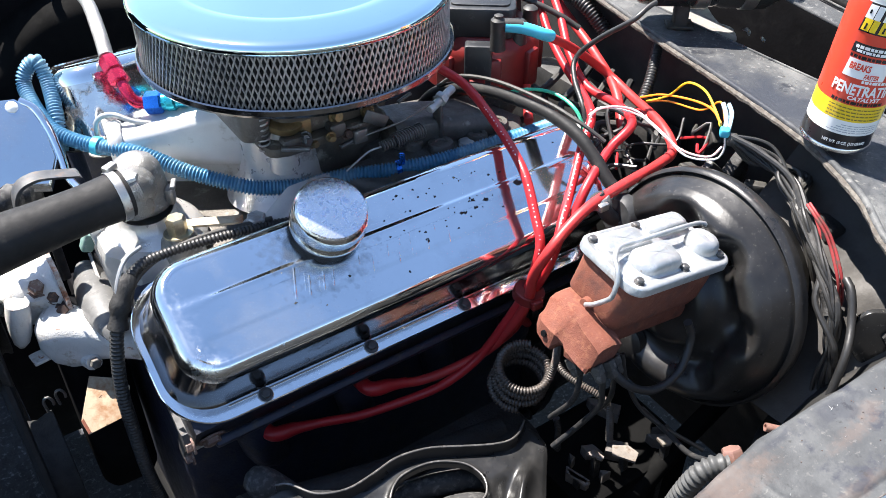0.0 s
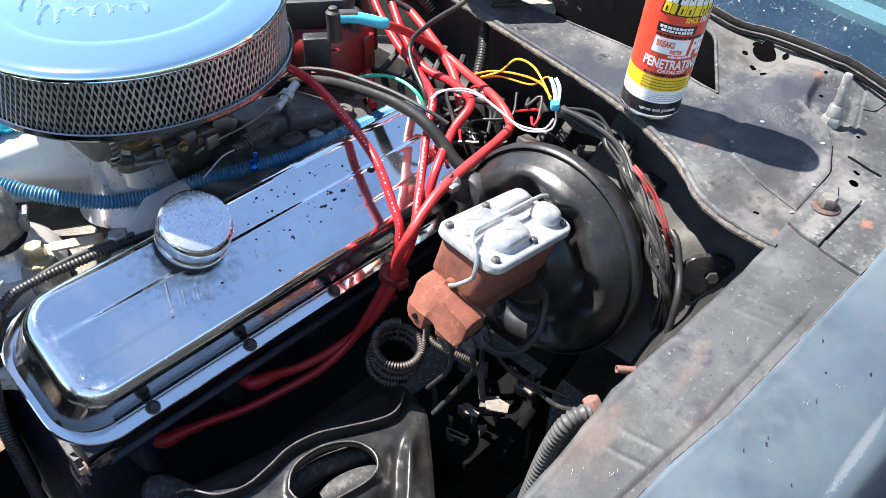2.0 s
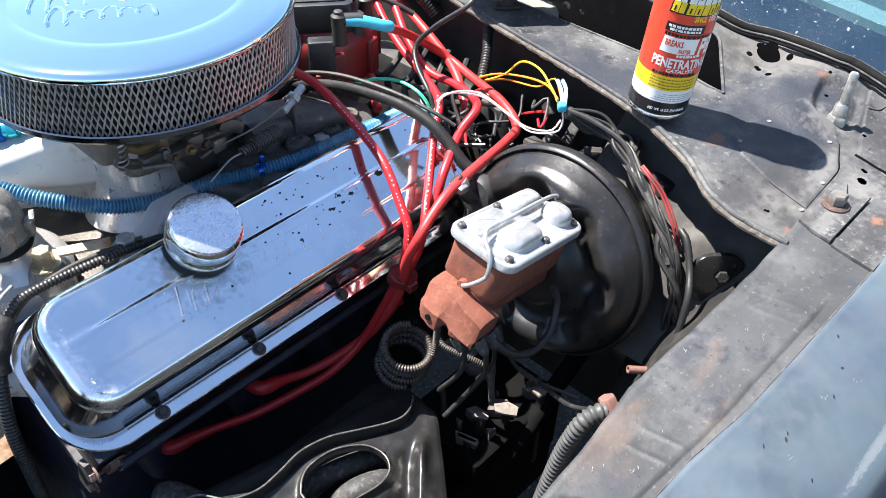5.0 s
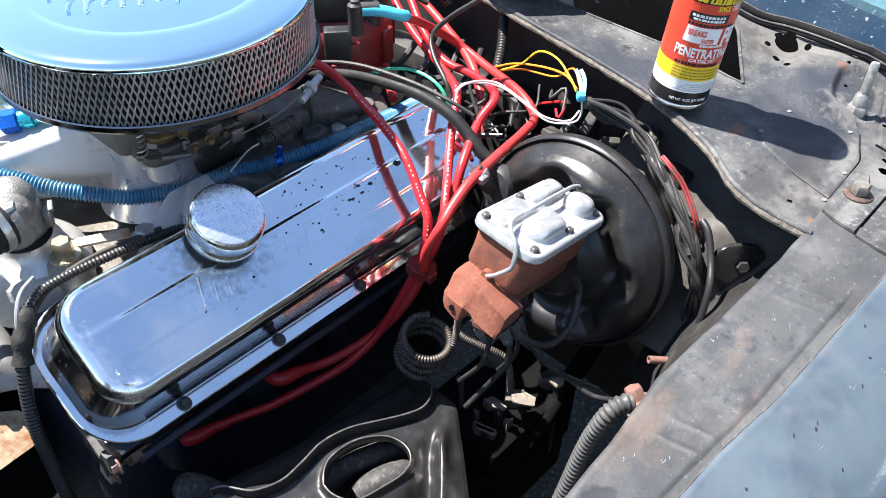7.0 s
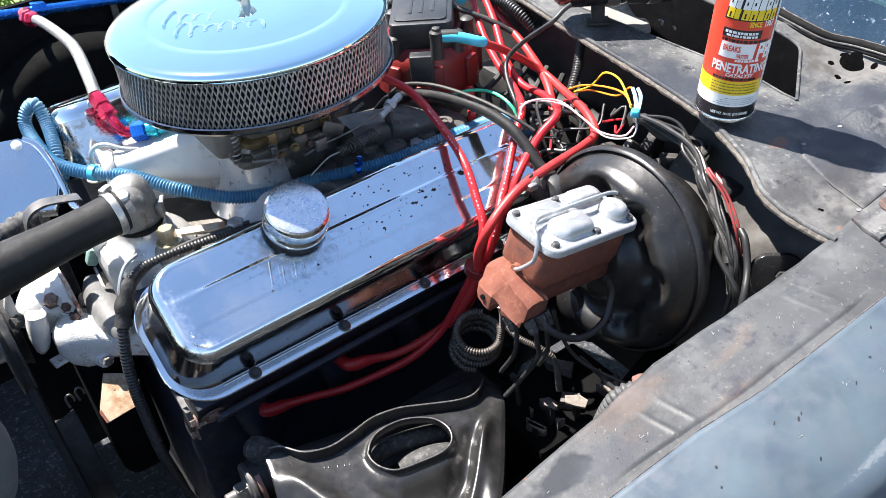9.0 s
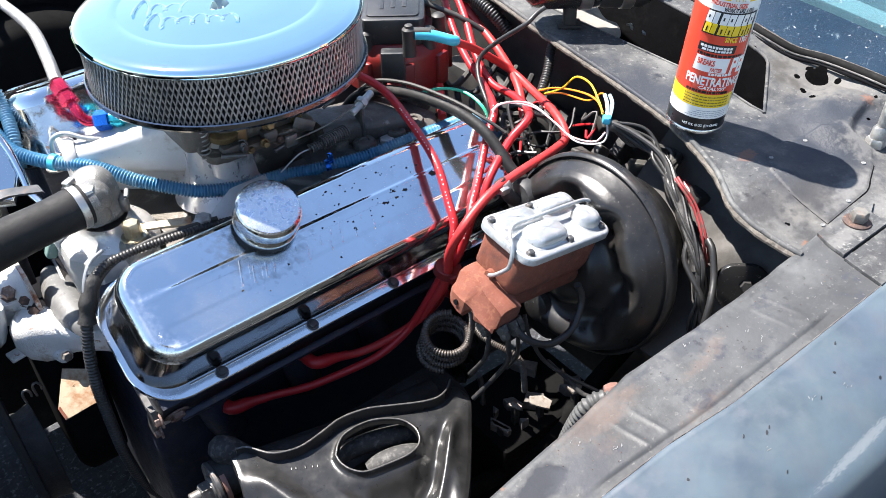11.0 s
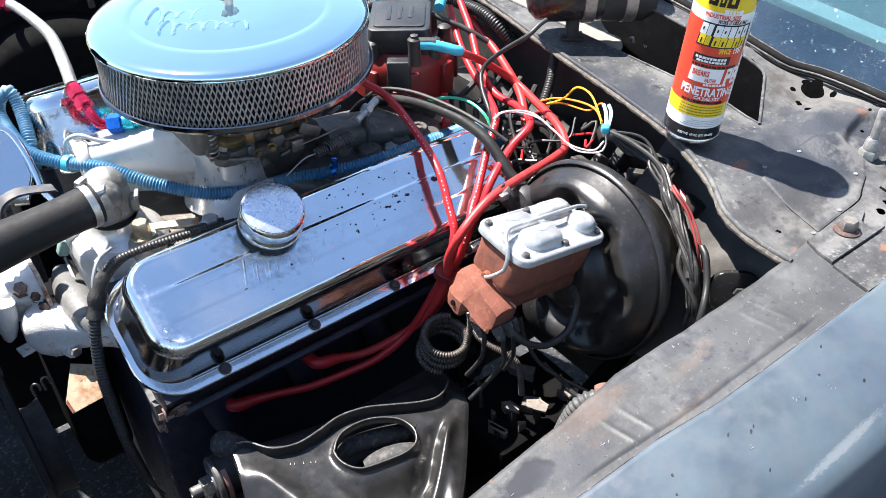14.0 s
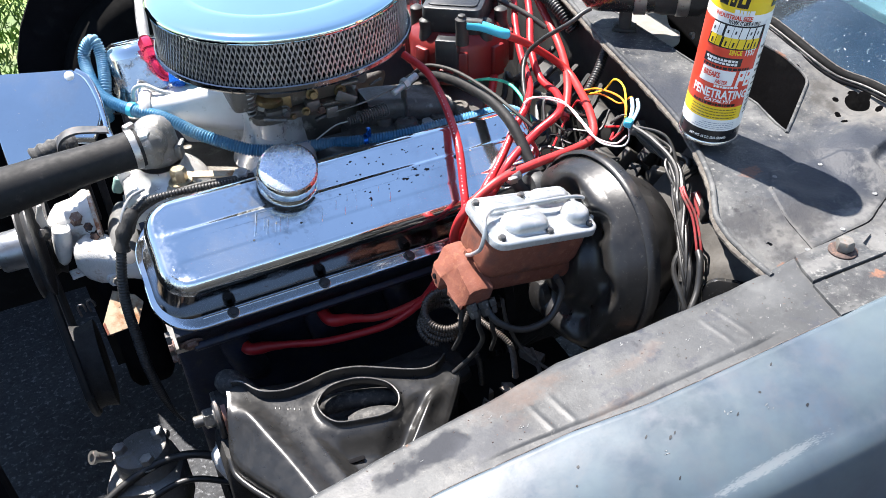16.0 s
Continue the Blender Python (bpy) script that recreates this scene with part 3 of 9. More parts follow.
def rrect(x0, x1, y0, y1, r, seg=6):
    """Points of a rounded rectangle, anticlockwise."""
    r = min(r, (x1 - x0) / 2, (y1 - y0) / 2)
    out = []
    for cx, cy, a0 in ((x1 - r, y1 - r, 0), (x0 + r, y1 - r, 90), (x0 + r, y0 + r, 180), (x1 - r, y0 + r, 270)):
        for k in range(seg + 1):
            a = radians(a0 + 90 * k / seg)
            out.append((cx + r * math.cos(a), cy + r * math.sin(a)))
    return out


def smooth_path(pts, step):
    """Catmull-Rom through the points, at about even steps."""
    P = [Vector(p) for p in pts]
    P = [2 * P[0] - P[1]] + P + [2 * P[-1] - P[-2]]
    fine = []
    for i in range(1, len(P) - 2):
        a, b, c, d = P[i - 1:i + 3]
        for k in range(24):
            t = k / 24
            fine.append(0.5 * (2 * b + (c - a) * t + (2 * a - 5 * b + 4 * c - d) * t * t + (3 * b - a - 3 * c + d) * t ** 3))
    fine.append(P[-2])
    out, acc = [fine[0]], 0.0
    for a, b in zip(fine, fine[1:]):
        l = (b - a).length
        while acc + l >= step and l > 1e-9:
            a = a + (b - a) * ((step - acc) / l)
            out.append(a)
            l = (b - a).length
            acc = 0.0
        acc += l
    if (out[-1] - fine[-1]).length > step * 0.3:
        out.append(fine[-1])
    return out


def mesh_of(name, g, material, sharp=38):
    me = bpy.data.meshes.new(name)
    me.from_pydata([tuple(p) for p in g.v], [], g.f)
    me.validate()
    bm = bmesh.new()
    bm.from_mesh(me)
    bmesh.ops.recalc_face_normals(bm, faces=bm.faces)
    bm.to_mesh(me)
    bm.free()
    me.materials.append(material)
    me.shade_smooth()
    me.set_sharp_from_angle(angle=radians(sharp))
    return me


def thing(name, label, category, at=(0, 0, 0), group="", kind=""):
    ob = new(name)
    ob.location = at
    ob.empty_display_size = 0.01
    return tagged(ob, label, category, group, kind)


def part(name, g, material, parent, label="", sharp=38):
    ob = new(name, mesh_of(name, g, material, sharp))
    ob.parent = parent
    if parent.parent is None:
        ob.matrix_parent_inverse = Matrix.Translation(-Vector(parent.location))
    return tagged(ob, label)


def single(name, g, material, label, category, group="", kind="", sharp=38):
    return tagged(new(name, mesh_of(name, g, material, sharp)), label, category, group, kind)


def sstep(a, b, x):
    t = min(1.0, max(0.0, (x - a) / (b - a)))
    return t * t * (3 - 2 * t)


# ---- ground ----
g = Geo()
R_OUT = [0.0, 0.6, 1.2, 2.0, 3.0, 5.0, 9.0, 20.0, 60.0, 200.0, 900.0]
rings = [[(0.3 + r * math.cos(2 * math.pi * j / 48), 0.8 + r * math.sin(2 * math.pi * j / 48), 0.0) for j in range(48)] for r in R_OUT[1:]]
g.loft(rings, True, True, False)
single("ground", g, M_ASPHALT, "dark weathered asphalt under the car", "ground", kind="structure")
g = Geo()
rings = [[(x, y, 0.015 + 0.012 * noise.noise((x * 2.0, y * 2.0, 0.3))) for x in np.linspace(-6, 6, 60)] for y in np.linspace(2.25, 8, 30)]
g.loft(rings, False, False, False)
single("lawn", g, M_GRASS, "sunlit green lawn beside the asphalt", "lawn", kind="structure")
g = Geo()
rnd = random.Random(5)
for i in range(9000):
    x, y = rnd.uniform(-1.4, 0.7), rnd.uniform(2.25, 5.2)
    a, h, w = rnd.uniform(0, 6.28), rnd.uniform(0.03, 0.085), rnd.uniform(0.003, 0.007)
    dx, dy = math.cos(a), math.sin(a)
    bend = rnd.uniform(0.3, 1.0) * h
    z = 0.01
    g.add([(x - dy * w, y + dx * w, z), (x + dy * w, y - dx * w, z), (x + dx * bend * 0.4, y + dy * bend * 0.4, z + h * 0.7), (x + dx * bend, y + dy * bend, z + h)], [(0, 1, 2), (1, 3, 2)])
single("grass_blades", g, M_GRASS, "unmown green grass blades in the sun", "grass", kind="stuff")

# ---- driver's fender ----
fender = thing("fender", "slate-blue painted front fender with worn dark ledge", "fender", (0.4, 0.1, 0.9))


def ledge_z(x):
    return 1.007 + 0.128 * (x - 0.39)


IN = [(-0.55, 0.15), (0.05, 0.195), (0.24, 0.208), (0.31, 0.211), (0.375, 0.213), (0.43, 0.218), (0.49, 0.213), (0.56, 0.208), (0.62, 0.206), (0.67, 0.205), (0.70, 0.206)]
OUTR = [(-0.55, 0.13), (0.28, 0.148), (0.40, 0.142), (0.47, 0.132), (0.56, 0.127), (0.69, 0.121), (0.80, 0.115), (1.2, 0.10)]


def interp(tab, x):
    return float(np.interp(x, [a for a, _ in tab], [b for _, b in tab]))


g = Geo()
xs_f = np.linspace(-0.55, 0.70, 700)
rings = []
for x in xs_f:
    yi, yo, z = interp(IN, x), interp(OUTR, x), ledge_z(x)
    yi += 0.0015 * noise.noise((x * 30, 0, 0))
    row = [(x, yi + 0.002, z - 0.04), (x, yi + 0.003, z - 0.008), (x, yi + 0.0015, z - 0.002), (x, yi - 0.002, z)]
    step_y = yo + 0.0105 - 0.003 * sstep(0.34, 0.42, x) + 0.005 * sstep(0.40, 0.50, x) + 0.0006 * noise.noise((x * 40, 7, 0))
    down = sstep(0.30, 0.37, x) * sstep(0.63, 0.585, x)
    inner_y = yi - 0.002
    for k, y in enumerate([inner_y + (step_y + 0.0004 - inner_y) * q / 14 for q in range(1, 15)] + [step_y - 0.0002, step_y - 0.0020, (step_y + yo) / 2, yo], 1):
        d = -0.0009 * down * (y < step_y)
        for xe in (0.385, 0.406, 0.574, 0.594):
            xx = xe + 0.18 * (0.17 - y)
            d += (0.0009 if xe < 0.5 else 0.0006) * math.exp(-((x - xx) / 0.0022) ** 2) * sstep(0.192, 0.186, y) * sstep(0.1490, 0.1540, y)
        row.append((x, y, z + d + 0.0012 * noise.noise((x * 9, y * 22, 2.0))))
    rings.append(row)
g.loft(rings, False, False, False)
part("ledge", g, M_LEDGE, fender, "worn dark primer ledge with rust freckles and chips", 60)
# outer skin, rounded over towards the wheel side
g = Geo()
rings = []
for x in np.linspace(-0.6, 1.25, 90):
    yo, z = interp(OUTR, x), ledge_z(min(x, 1.0))
    row = [(x, yo + 0.004, z - 0.006), (x, yo + 0.002, z + 0.0012), (x, yo - 0.0015, z + 0.003)]
    for k in range(1, 19):
        s = k / 18
        row.append((x, yo - 0.088 * s, z + 0.003 - 0.010 * s - 0.016 * s ** 3))
    ye, ze = yo - 0.088, z + 0.003 - 0.026
    for k in range(1, 9):
        a = radians(18 + 62 * k / 8)
        row.append((x, ye - 0.030 * (math.sin(a) - math.sin(radians(18))), ze - 0.030 * (math.cos(radians(18)) - math.cos(a))))
    row += [(x, ye - 0.030, ze - 0.08), (x, ye - 0.040, ze - 0.20), (x, ye - 0.045, ze - 0.40), (x, ye - 0.035, ze - 0.60)]
    rings.append(row)
g.loft(rings, False, False, False)
part("outer_skin", g, M_FENDER, fender, "slate-blue faded outer skin with scuffs", 60)

g = Geo()
g.tube([(x, interp(OUTR, x) + 0.0012 + 0.0005 * noise.noise((x * 60, 1, 0)), ledge_z(x) + 0.0016 + 0.0006 * noise.noise((x * 45, 5, 0))) for x in np.linspace(-0.2, 0.69, 90)], 0.0007, 8, 0.01)
part("seam_bead", g, M_SEAM, fender, "thin rusty bead along the seam")

# chips, scratches and tar on the ledge and skin
rnd = random.Random(17)


def flecks(spots_list, m, name, lab):
    ob_t = thing(name, lab, "paint marks", (0.4, 0.15, 1.0), kind="stuff")
    g = Geo()
    for (x, y, length, width, ang) in spots_list:
        n = 14
        ca, sa = math.cos(ang), math.sin(ang)
        pts = []
        for q in range(n):
            t = 2 * math.pi * q / n
            a, b = length * math.cos(t) * rnd.uniform(0.82, 1.1), width * math.sin(t) * rnd.uniform(0.8, 1.12)
            px, py = x + a * ca - b * sa, y + a * sa + b * ca
            yo = interp(OUTR, px)
            if py > yo:
                pz = ledge_z(px) + 0.0012 * noise.noise((px * 9, py * 22, 2.0)) + 0.0004
            else:
                s = (yo - py) / 0.088
                pz = ledge_z(px) + 0.0034 - 0.010 * s - 0.016 * s ** 3
            pts.append((px, py, pz))
        low = [(p[0], p[1], p[2] - 0.0035) for p in pts]
        g.loft([low, pts])
    part("fleck", g, m, ob_t)


flecks([(rnd.uniform(0.0, 0.68), rnd.uniform(0.135, 0.205), rnd.uniform(0.0005, 0.0018), rnd.uniform(0.0002, 0.00035), rnd.uniform(-0.6, 1.2)) for _ in range(18)] + [(x + rnd.uniform(-0.004, 0.004), y + rnd.uniform(-0.004, 0.004), rnd.uniform(0.0006, 0.0018), rnd.uniform(0.0002, 0.0004), rnd.uniform(-0.5, 1.2)) for x, y in ((0.3683, 0.1698), (0.3651, 0.1713), (0.5458, 0.1613), (0.5449, 0.1768), (0.4949, 0.2050), (0.3457, 0.1988), (0.525, 0.095), (0.46, 0.088), (0.56, 0.080)) for _ in range(3)], M_SCUFF, "paint_chips", "pale scratches and chips in the ledge paint")
flecks([(rnd.uniform(0.2, 0.68), rnd.uniform(0.158, 0.205), rnd.uniform(0.0003, 0.0008), rnd.uniform(0.0003, 0.0006), 0) for _ in range(45)], M_OLDBOLT, "rust_freckles", "brown rust freckles on the ledge")
flecks([(rnd.uniform(0.35, 0.62), rnd.uniform(0.06, 0.115), rnd.uniform(0.0008, 0.0022), rnd.uniform(0.0006, 0.0014), 0.6) for _ in range(11)], M_TAR, "tar_stains", "dark tar stains and specks on the fender")

# ---- cowl panel round the windshield's foot ----
cowl = thing("cowl_panel", "bare worn grey cowl panel with holes and rust spots", "cowl", (0.85, 0.45, 1.06), kind="structure")
LIP = [(0.20, 0.664, 1.040), (0.226, 0.661, 1.043), (0.257, 0.659, 1.048), (0.285, 0.663, 1.054), (0.306, 0.675, 1.058), (0.326, 0.688, 1.062), (0.348, 0.699, 1.064), (0.384, 0.714, 1.066), (0.43, 0.730, 1.068), (0.53, 0.752, 1.068), (0.645, 0.772, 1.068), (0.70, 0.782, 1.068), (0.95, 0.825, 1.068), (1.5, 0.86, 1.066)]
HOLES = [(0.9365, 0.3700, 0.0145), (0.9405, 0.3820, 0.0066), (0.9475, 0.3725, 0.0080), (0.9166, 0.3855, 0.0038), (0.9493, 0.3484, 0.0039), (0.9035, 0.3670, 0.0033), (0.9020, 0.3640, 0.0033), (0.8965, 0.3490, 0.0038), (0.9100, 0.4480, 0.0024), (0.9090, 0.4450, 0.0024), (0.9080, 0.4420, 0.0024), (0.809, 0.189, 0.005), (0.808, 0.188, 0.0045), (0.828, 0.196, 0.0022), (0.827, 0.193, 0.0024), (0.694, 0.239, 0.0018), (0.695, 0.237, 0.002), (0.883, 0.22, 0.0024), (0.9457, 0.296, 0.0022), (0.911, 0.2815, 0.0024)]


SEAL = [(-0.05, 0.958), (0.15, 0.962), (0.27, 0.968), (0.293, 0.964), (0.335, 0.965), (0.379, 0.9605), (0.412, 0.9465), (0.445, 0.938), (0.516, 0.940), (0.60, 0.942), (1.0, 0.95), (1.75, 0.95)]


def lip_at(y):
    return float(np.interp(y, [a for a, _, _ in LIP], [b for _, b, _ in LIP])), float(np.interp(y, [a for a, _, _ in LIP], [c for _, _, c in LIP]))


PATCH = [(0.728, 0.212), (0.729, 0.234), (0.731, 0.259), (0.741, 0.295), (0.761, 0.318), (0.802, 0.322), (0.848, 0.305), (0.866, 0.281), (0.866, 0.249), (0.846, 0.233), (0.803, 0.2145), (0.765, 0.2120)]


def in_patch(x, y):
    """Signed depth inside the doubler plate (convex outline)."""
    d = 9.0
    for (ax, ay), (bx, by) in zip(PATCH, PATCH[1:] + PATCH[:1]):
        d = min(d, PATCH_TURN * ((bx - ax) * (y - ay) - (by - ay) * (x - ax)) / math.hypot(bx - ax, by - ay))
    return d


PATCH_TURN = 1 if sum(a[0] * b[1] - b[0] * a[1] for a, b in zip(PATCH, PATCH[1:] + PATCH[:1])) > 0 else -1


def cowl_z(x, y):
    xl, zl = lip_at(y)
    z = zl + (1.066 - zl) * sstep(0.0, 0.14, x - xl)
    z -= 0.022 * sstep(0.32, 0.16, y) * sstep(0.62, 0.80, x)
    # rise towards the windshield's foot
    slope = min(1.103 + 0.10 * max(0.0, y - 0.45), 1.066 + 0.107 * (x - 0.834) + 0.32 * (y - 0.374))
    slope = 0.5 * (slope + z + math.hypot(slope - z, 0.006)) + 0.8 * max(0.0, x - 0.945) * sstep(0.42, 0.34, y)
    fold = 0.822 + 0.026 * sstep(0.37, 0.42, y)
    z += (slope - z) * sstep(fold, fold + 0.012, x)
    z += 0.0014 * sstep(-0.0010, 0.0010, in_patch(x, y))
    # raised pad beside the stud, and a stamped dish
    z += 0.013 * sstep(0.075, 0.030, math.hypot((x - 0.905) * 0.9, y - 0.295))
    u, v = (x - 0.907) * 0.97 + (y - 0.266) * 0.24, (y - 0.266) * 0.97 - (x - 0.907) * 0.24
    z -= 0.009 * sstep(1.12, 0.78, ((u / 0.040) ** 4 + (v / 0.026) ** 4) ** 0.25)
    # raised sheet towards the door pillar
    z += 0.003 * sstep(-0.001, 0.001, 0.222 - y + 0.35 * (x - 0.88)) * sstep(-0.001, 0.001, x - 0.845 - 0.2 * (0.214 - y))
    z -= 0.006 * sstep(0.05, 0.02, math.hypot(x - 0.80, y - 0.30))
    return z + 0.0012 * noise.noise((x * 14, y * 14, 1.0))


NX = 230
gx, gy = [0.0 + i / NX for i in range(NX + 1)], [0.105 + 0.0015 * j for j in range(260)] + [0.495 + 0.96 * j / 70 for j in range(71)]
NY = len(gy) - 1


def in_opening(x, y):
    # plenum slot behind the can
    a, b, r = 0.9065 - 0.013 * sstep(0.44, 0.54, y) - x, 0.82 * (y - 0.3700 - 0.705 * (x - 0.8305)), 0.009
    if a < 0 or b < 0 or y > 1.35 or x < 0.8305 + 0.0155 * sstep(0.371, 0.45, y):
        return False
    return a > r or b > r or math.hypot(r - a, r - b) < r


g = Geo()
index, faces, verts = {}, [], []
for j, y in enumerate(gy):
    xl, _ = lip_at(max(y, 0.20))
    for i, s in enumerate(gx):
        x = xl + (interp(SEAL, y) + 0.004 - xl) * s
        index[i, j] = len(verts)
        yy = y
        for hx, hy, hr in HOLES:
            dd = math.hypot(x - hx, yy - hy)
            if abs(dd - hr) < 0.0011 and dd > 0:
                x, yy = hx + (x - hx) / dd * hr, hy + (yy - hy) / dd * hr
        verts.append((x, yy, cowl_z(x, yy)))
for j in range(NY):
    for i in range(NX):
        cx = sum(verts[index[i + a, j + b]][0] for a in (0, 1) for b in (0, 1)) / 4
        cy = (gy[j] + gy[j + 1]) / 2
        if in_opening(cx, cy) or any(math.hypot(cx - hx, cy - hy) < hr for hx, hy, hr in HOLES):
            continue
        faces.append((index[i, j], index[i + 1, j], index[i + 1, j + 1], index[i, j + 1]))
g.add(verts, faces)
part("top_sheet", g, M_COWL, cowl, "", 60)
# black beads along the edge of the doubler plate, drawn as its gap
g = Geo()
edge = smooth_path([(0.846, 0.233, 0), (0.825, 0.2235, 0), (0.803, 0.214, 0), (0.765, 0.2125, 0), (0.728, 0.212, 0)], 0.003)
g.tube([(p.x, p.y - 0.0004, cowl_z(p.x, p.y - 0.002) + 0.0001) for p in edge], lambda s: 0.0011 - 0.0004 * s, 8, 0.004)
edge = smooth_path([(0.728, 0.212, 0), (0.729, 0.234, 0), (0.731, 0.259, 0), (0.744, 0.295, 0), (0.755, 0.311, 0)], 0.003)
g.tube([(p.x - 0.0004, p.y, cowl_z(p.x - 0.002, p.y) + 0.0000) for p in edge], lambda s: 0.0007 - 0.0003 * s, 8, 0.004)
g.tube([(x, y, cowl_z(x - 0.002, y) + 0.0002) for x, y in ((0.845, 0.213), (0.8445, 0.200), (0.843, 0.187), (0.842, 0.174))], 0.0016, 8, 0.004)
g.tube([(x, y, cowl_z(x, y - 0.002) + 0.0002) for x, y in ((0.930, 0.238), (0.945, 0.228), (0.957, 0.222))], 0.0012, 8, 0.004)
part("sheet_gap", g, M_BLACKFLAT, cowl, "dark gap at the doubler plate's edge")
# folded lip along the engine side
g = Geo()
pts = [(x, y, z + 0.001) for y, x, z in LIP]
g.tube(pts, 0.0035, 8, 0.01, flat=1.0)
part("folded_lip", g, M_COWL, cowl, "rusty folded lip", 60)
g = Geo()
rnd = random.Random(2)
lip_path = smooth_path([(x - 0.001, y, z - 0.003) for y, x, z in LIP], 0.006)
rings = []
for p in lip_path:
    w = 0.0062 + 0.0020 * noise.noise((p.y * 60, 0, 0)) + 0.0008 * noise.noise((p.y * 220, 3, 0))
    rings.append([(p.x + w * math.cos(a), p.y + rnd.uniform(-0.0008, 0.0008), p.z + 0.62 * w * math.sin(a) + rnd.uniform(-0.0004, 0.0004)) for a in np.linspace(0, 2 * math.pi, 9, endpoint=False)])
g.loft(rings)
part("lip_sealant", g, M_SEALER, cowl, "cracked brown-grey seam sealer")
# rolled flanges of the slot
g = Geo()
g.tube([(x, y, cowl_z(x, y) + 0.0006) for x, y in ((0.8943, 1.35), (0.8943, 0.8), (0.8943, 0.54), (0.8965, 0.51), (0.9035, 0.47), (0.9070, 0.445), (0.9070, 0.4310), (0.9040, 0.4230), (0.897, 0.4165), (0.866, 0.3945), (0.8290, 0.3685))], 0.0020, 8, 0.004)
g.tube([(x, y, cowl_z(x, y) + 0.0004) for x, y in ((0.830, 0.370), (0.8335, 0.390), (0.842, 0.425), (0.8458, 0.45), (0.8458, 0.6), (0.8458, 0.9), (0.8458, 1.35))], 0.0016, 8, 0.01)
part("slot_flange", g, M_COWL, cowl, "bright rolled flange round the slot")
# folded inner lip, and a pale plate outlining the sunlit slot floor
g = Geo()
rings = []
for y in np.linspace(0.382, 1.35, 80):
    x = 0.8315 + 0.0155 * sstep(0.371, 0.45, y)
    z = cowl_z(x, y)
    rings.append([(x, y, z - 0.0004), (x + 0.010, y + 0.004, z - 0.020), (x + 0.009, y + 0.004, z - 0.022), (x - 0.0015, y, z - 0.003)])
g.loft(rings)
part("inner_lip", g, M_BARE_LIT, cowl, "bare lip folded into the slot")
g = Geo()
plate = smooth_path([(0.850, 0.640, 0), (0.876, 0.645, 0), (0.892, 0.652, 0), (0.906, 0.667, 0), (0.9155, 0.683, 0), (0.913, 0.698, 0), (0.921, 0.716, 0), (0.940, 0.745, 0), (0.962, 0.778, 0)], 0.004)
g.prism([(p.x, p.y) for p in plate] + [(0.962, 0.90), (0.850, 0.90)], 1.0455, 1.0475)
part("sunlit_floor_plate", g, M_BARE_LIT, cowl, "pale plate cut to the sunlit part of the slot floor")
# Pale slivers stand for sun spots falling between the motor's parts.
g = Geo()
g.prism([(0.925, 0.671), (0.933, 0.670), (0.931, 0.664), (0.925, 0.657), (0.919, 0.6535), (0.919, 0.657), (0.926, 0.664)], 1.045, 1.0472)
g.prism([(0.925, 0.641), (0.927, 0.639), (0.922, 0.631), (0.919, 0.629), (0.919, 0.633)], 1.045, 1.0472)
part("sun_spot", g, M_BARE_LIT, cowl, "sun spots drawn as pale slivers inside the slot")
# Flat black walls put the plenum's shade into their colour.
g = Geo()
g.rbox((0.91, 0.8, 0.80), (0.14, 1.25, 0.01), 0.002)
g.rbox((0.845, 0.8, 0.90), (0.006, 1.25, 0.20), 0.002)
g.rbox((0.980, 0.8, 0.94), (0.004, 1.25, 0.28), 0.001)
g.rbox((0.843, 0.93, 1.00), (0.006, 1.0, 0.09), 0.002)
g.rbox((0.91, 0.24, 1.0), (0.13, 0.006, 0.085), 0.002)
part("plenum_box", g, M_BLACKFLAT, cowl, "flat black box with the plenum's shade in its colour")
for p in ((0.758, 0.308), (0.723, 0.214), (0.770, 0.216), (0.838, 0.241), (0.822, 0.306)):
    g = Geo()
    g.lathe([(0.0026, 0), (0.0026, 0.0008), (0.0020, 0.0011), (0.0012, 0.0006), (0.0005, 0.0006)], (p[0], p[1], cowl_z(*p) - 0.0002), (0, 0, 1), 16)
    part("spot_weld", g, M_SCUFF, cowl, "pale ring of a spot weld")
# corner bracket that carries the fender bolt
bracket = thing("fender_bracket", "grey steel corner bracket bolted over the fender ledge", "bracket", (0.75, 0.17, 1.045))
g = Geo()
pl = [(0.676, 0.122), (0.680, 0.145), (0.684, 0.1665), (0.742, 0.1670), (0.815, 0.1665), (0.815, 0.150), (0.80, 0.117)]
g.prism(pl, 1.043, 1.0478, bevel=0.0008)
part("plate", g, M_COWL, bracket)
g = Geo()
pl = [(0.686, 0.169), (0.690, 0.188), (0.697, 0.206), (0.742, 0.208), (0.780, 0.207), (0.791, 0.198), (0.772, 0.190), (0.770, 0.178), (0.783, 0.169)]
g.prism(pl, 1.045, 1.0496, bevel=0.0010)
part("tab", g, M_COWL, bracket, "raised tab under the bolt")
g = Geo()
g.lathe([(0.0142, 0), (0.0142, 0.0016), (0.0132, 0.0024), (0.008, 0.0030)], (0.7440, 0.190, 1.0495), (0, 0, 1), 28)
part("washer", g, M_OLDBOLT, bracket, "rusty washer")
g = Geo()
g.lathe([(0.0092, 0), (0.0092, 0.0085), (0.0078, 0.0105)], (0.7445, 0.190, 1.0530), (0, 0, 1), 6)
part("bolt", g, M_BOLTGREY, bracket, "dull grey hex bolt")
stud = thing("hood_stud", "upright zinc threaded stud with hex nut", "stud", (0.881, 0.253, 1.062))
zb = cowl_z(0.881, 0.253) - 0.0005
g = Geo()
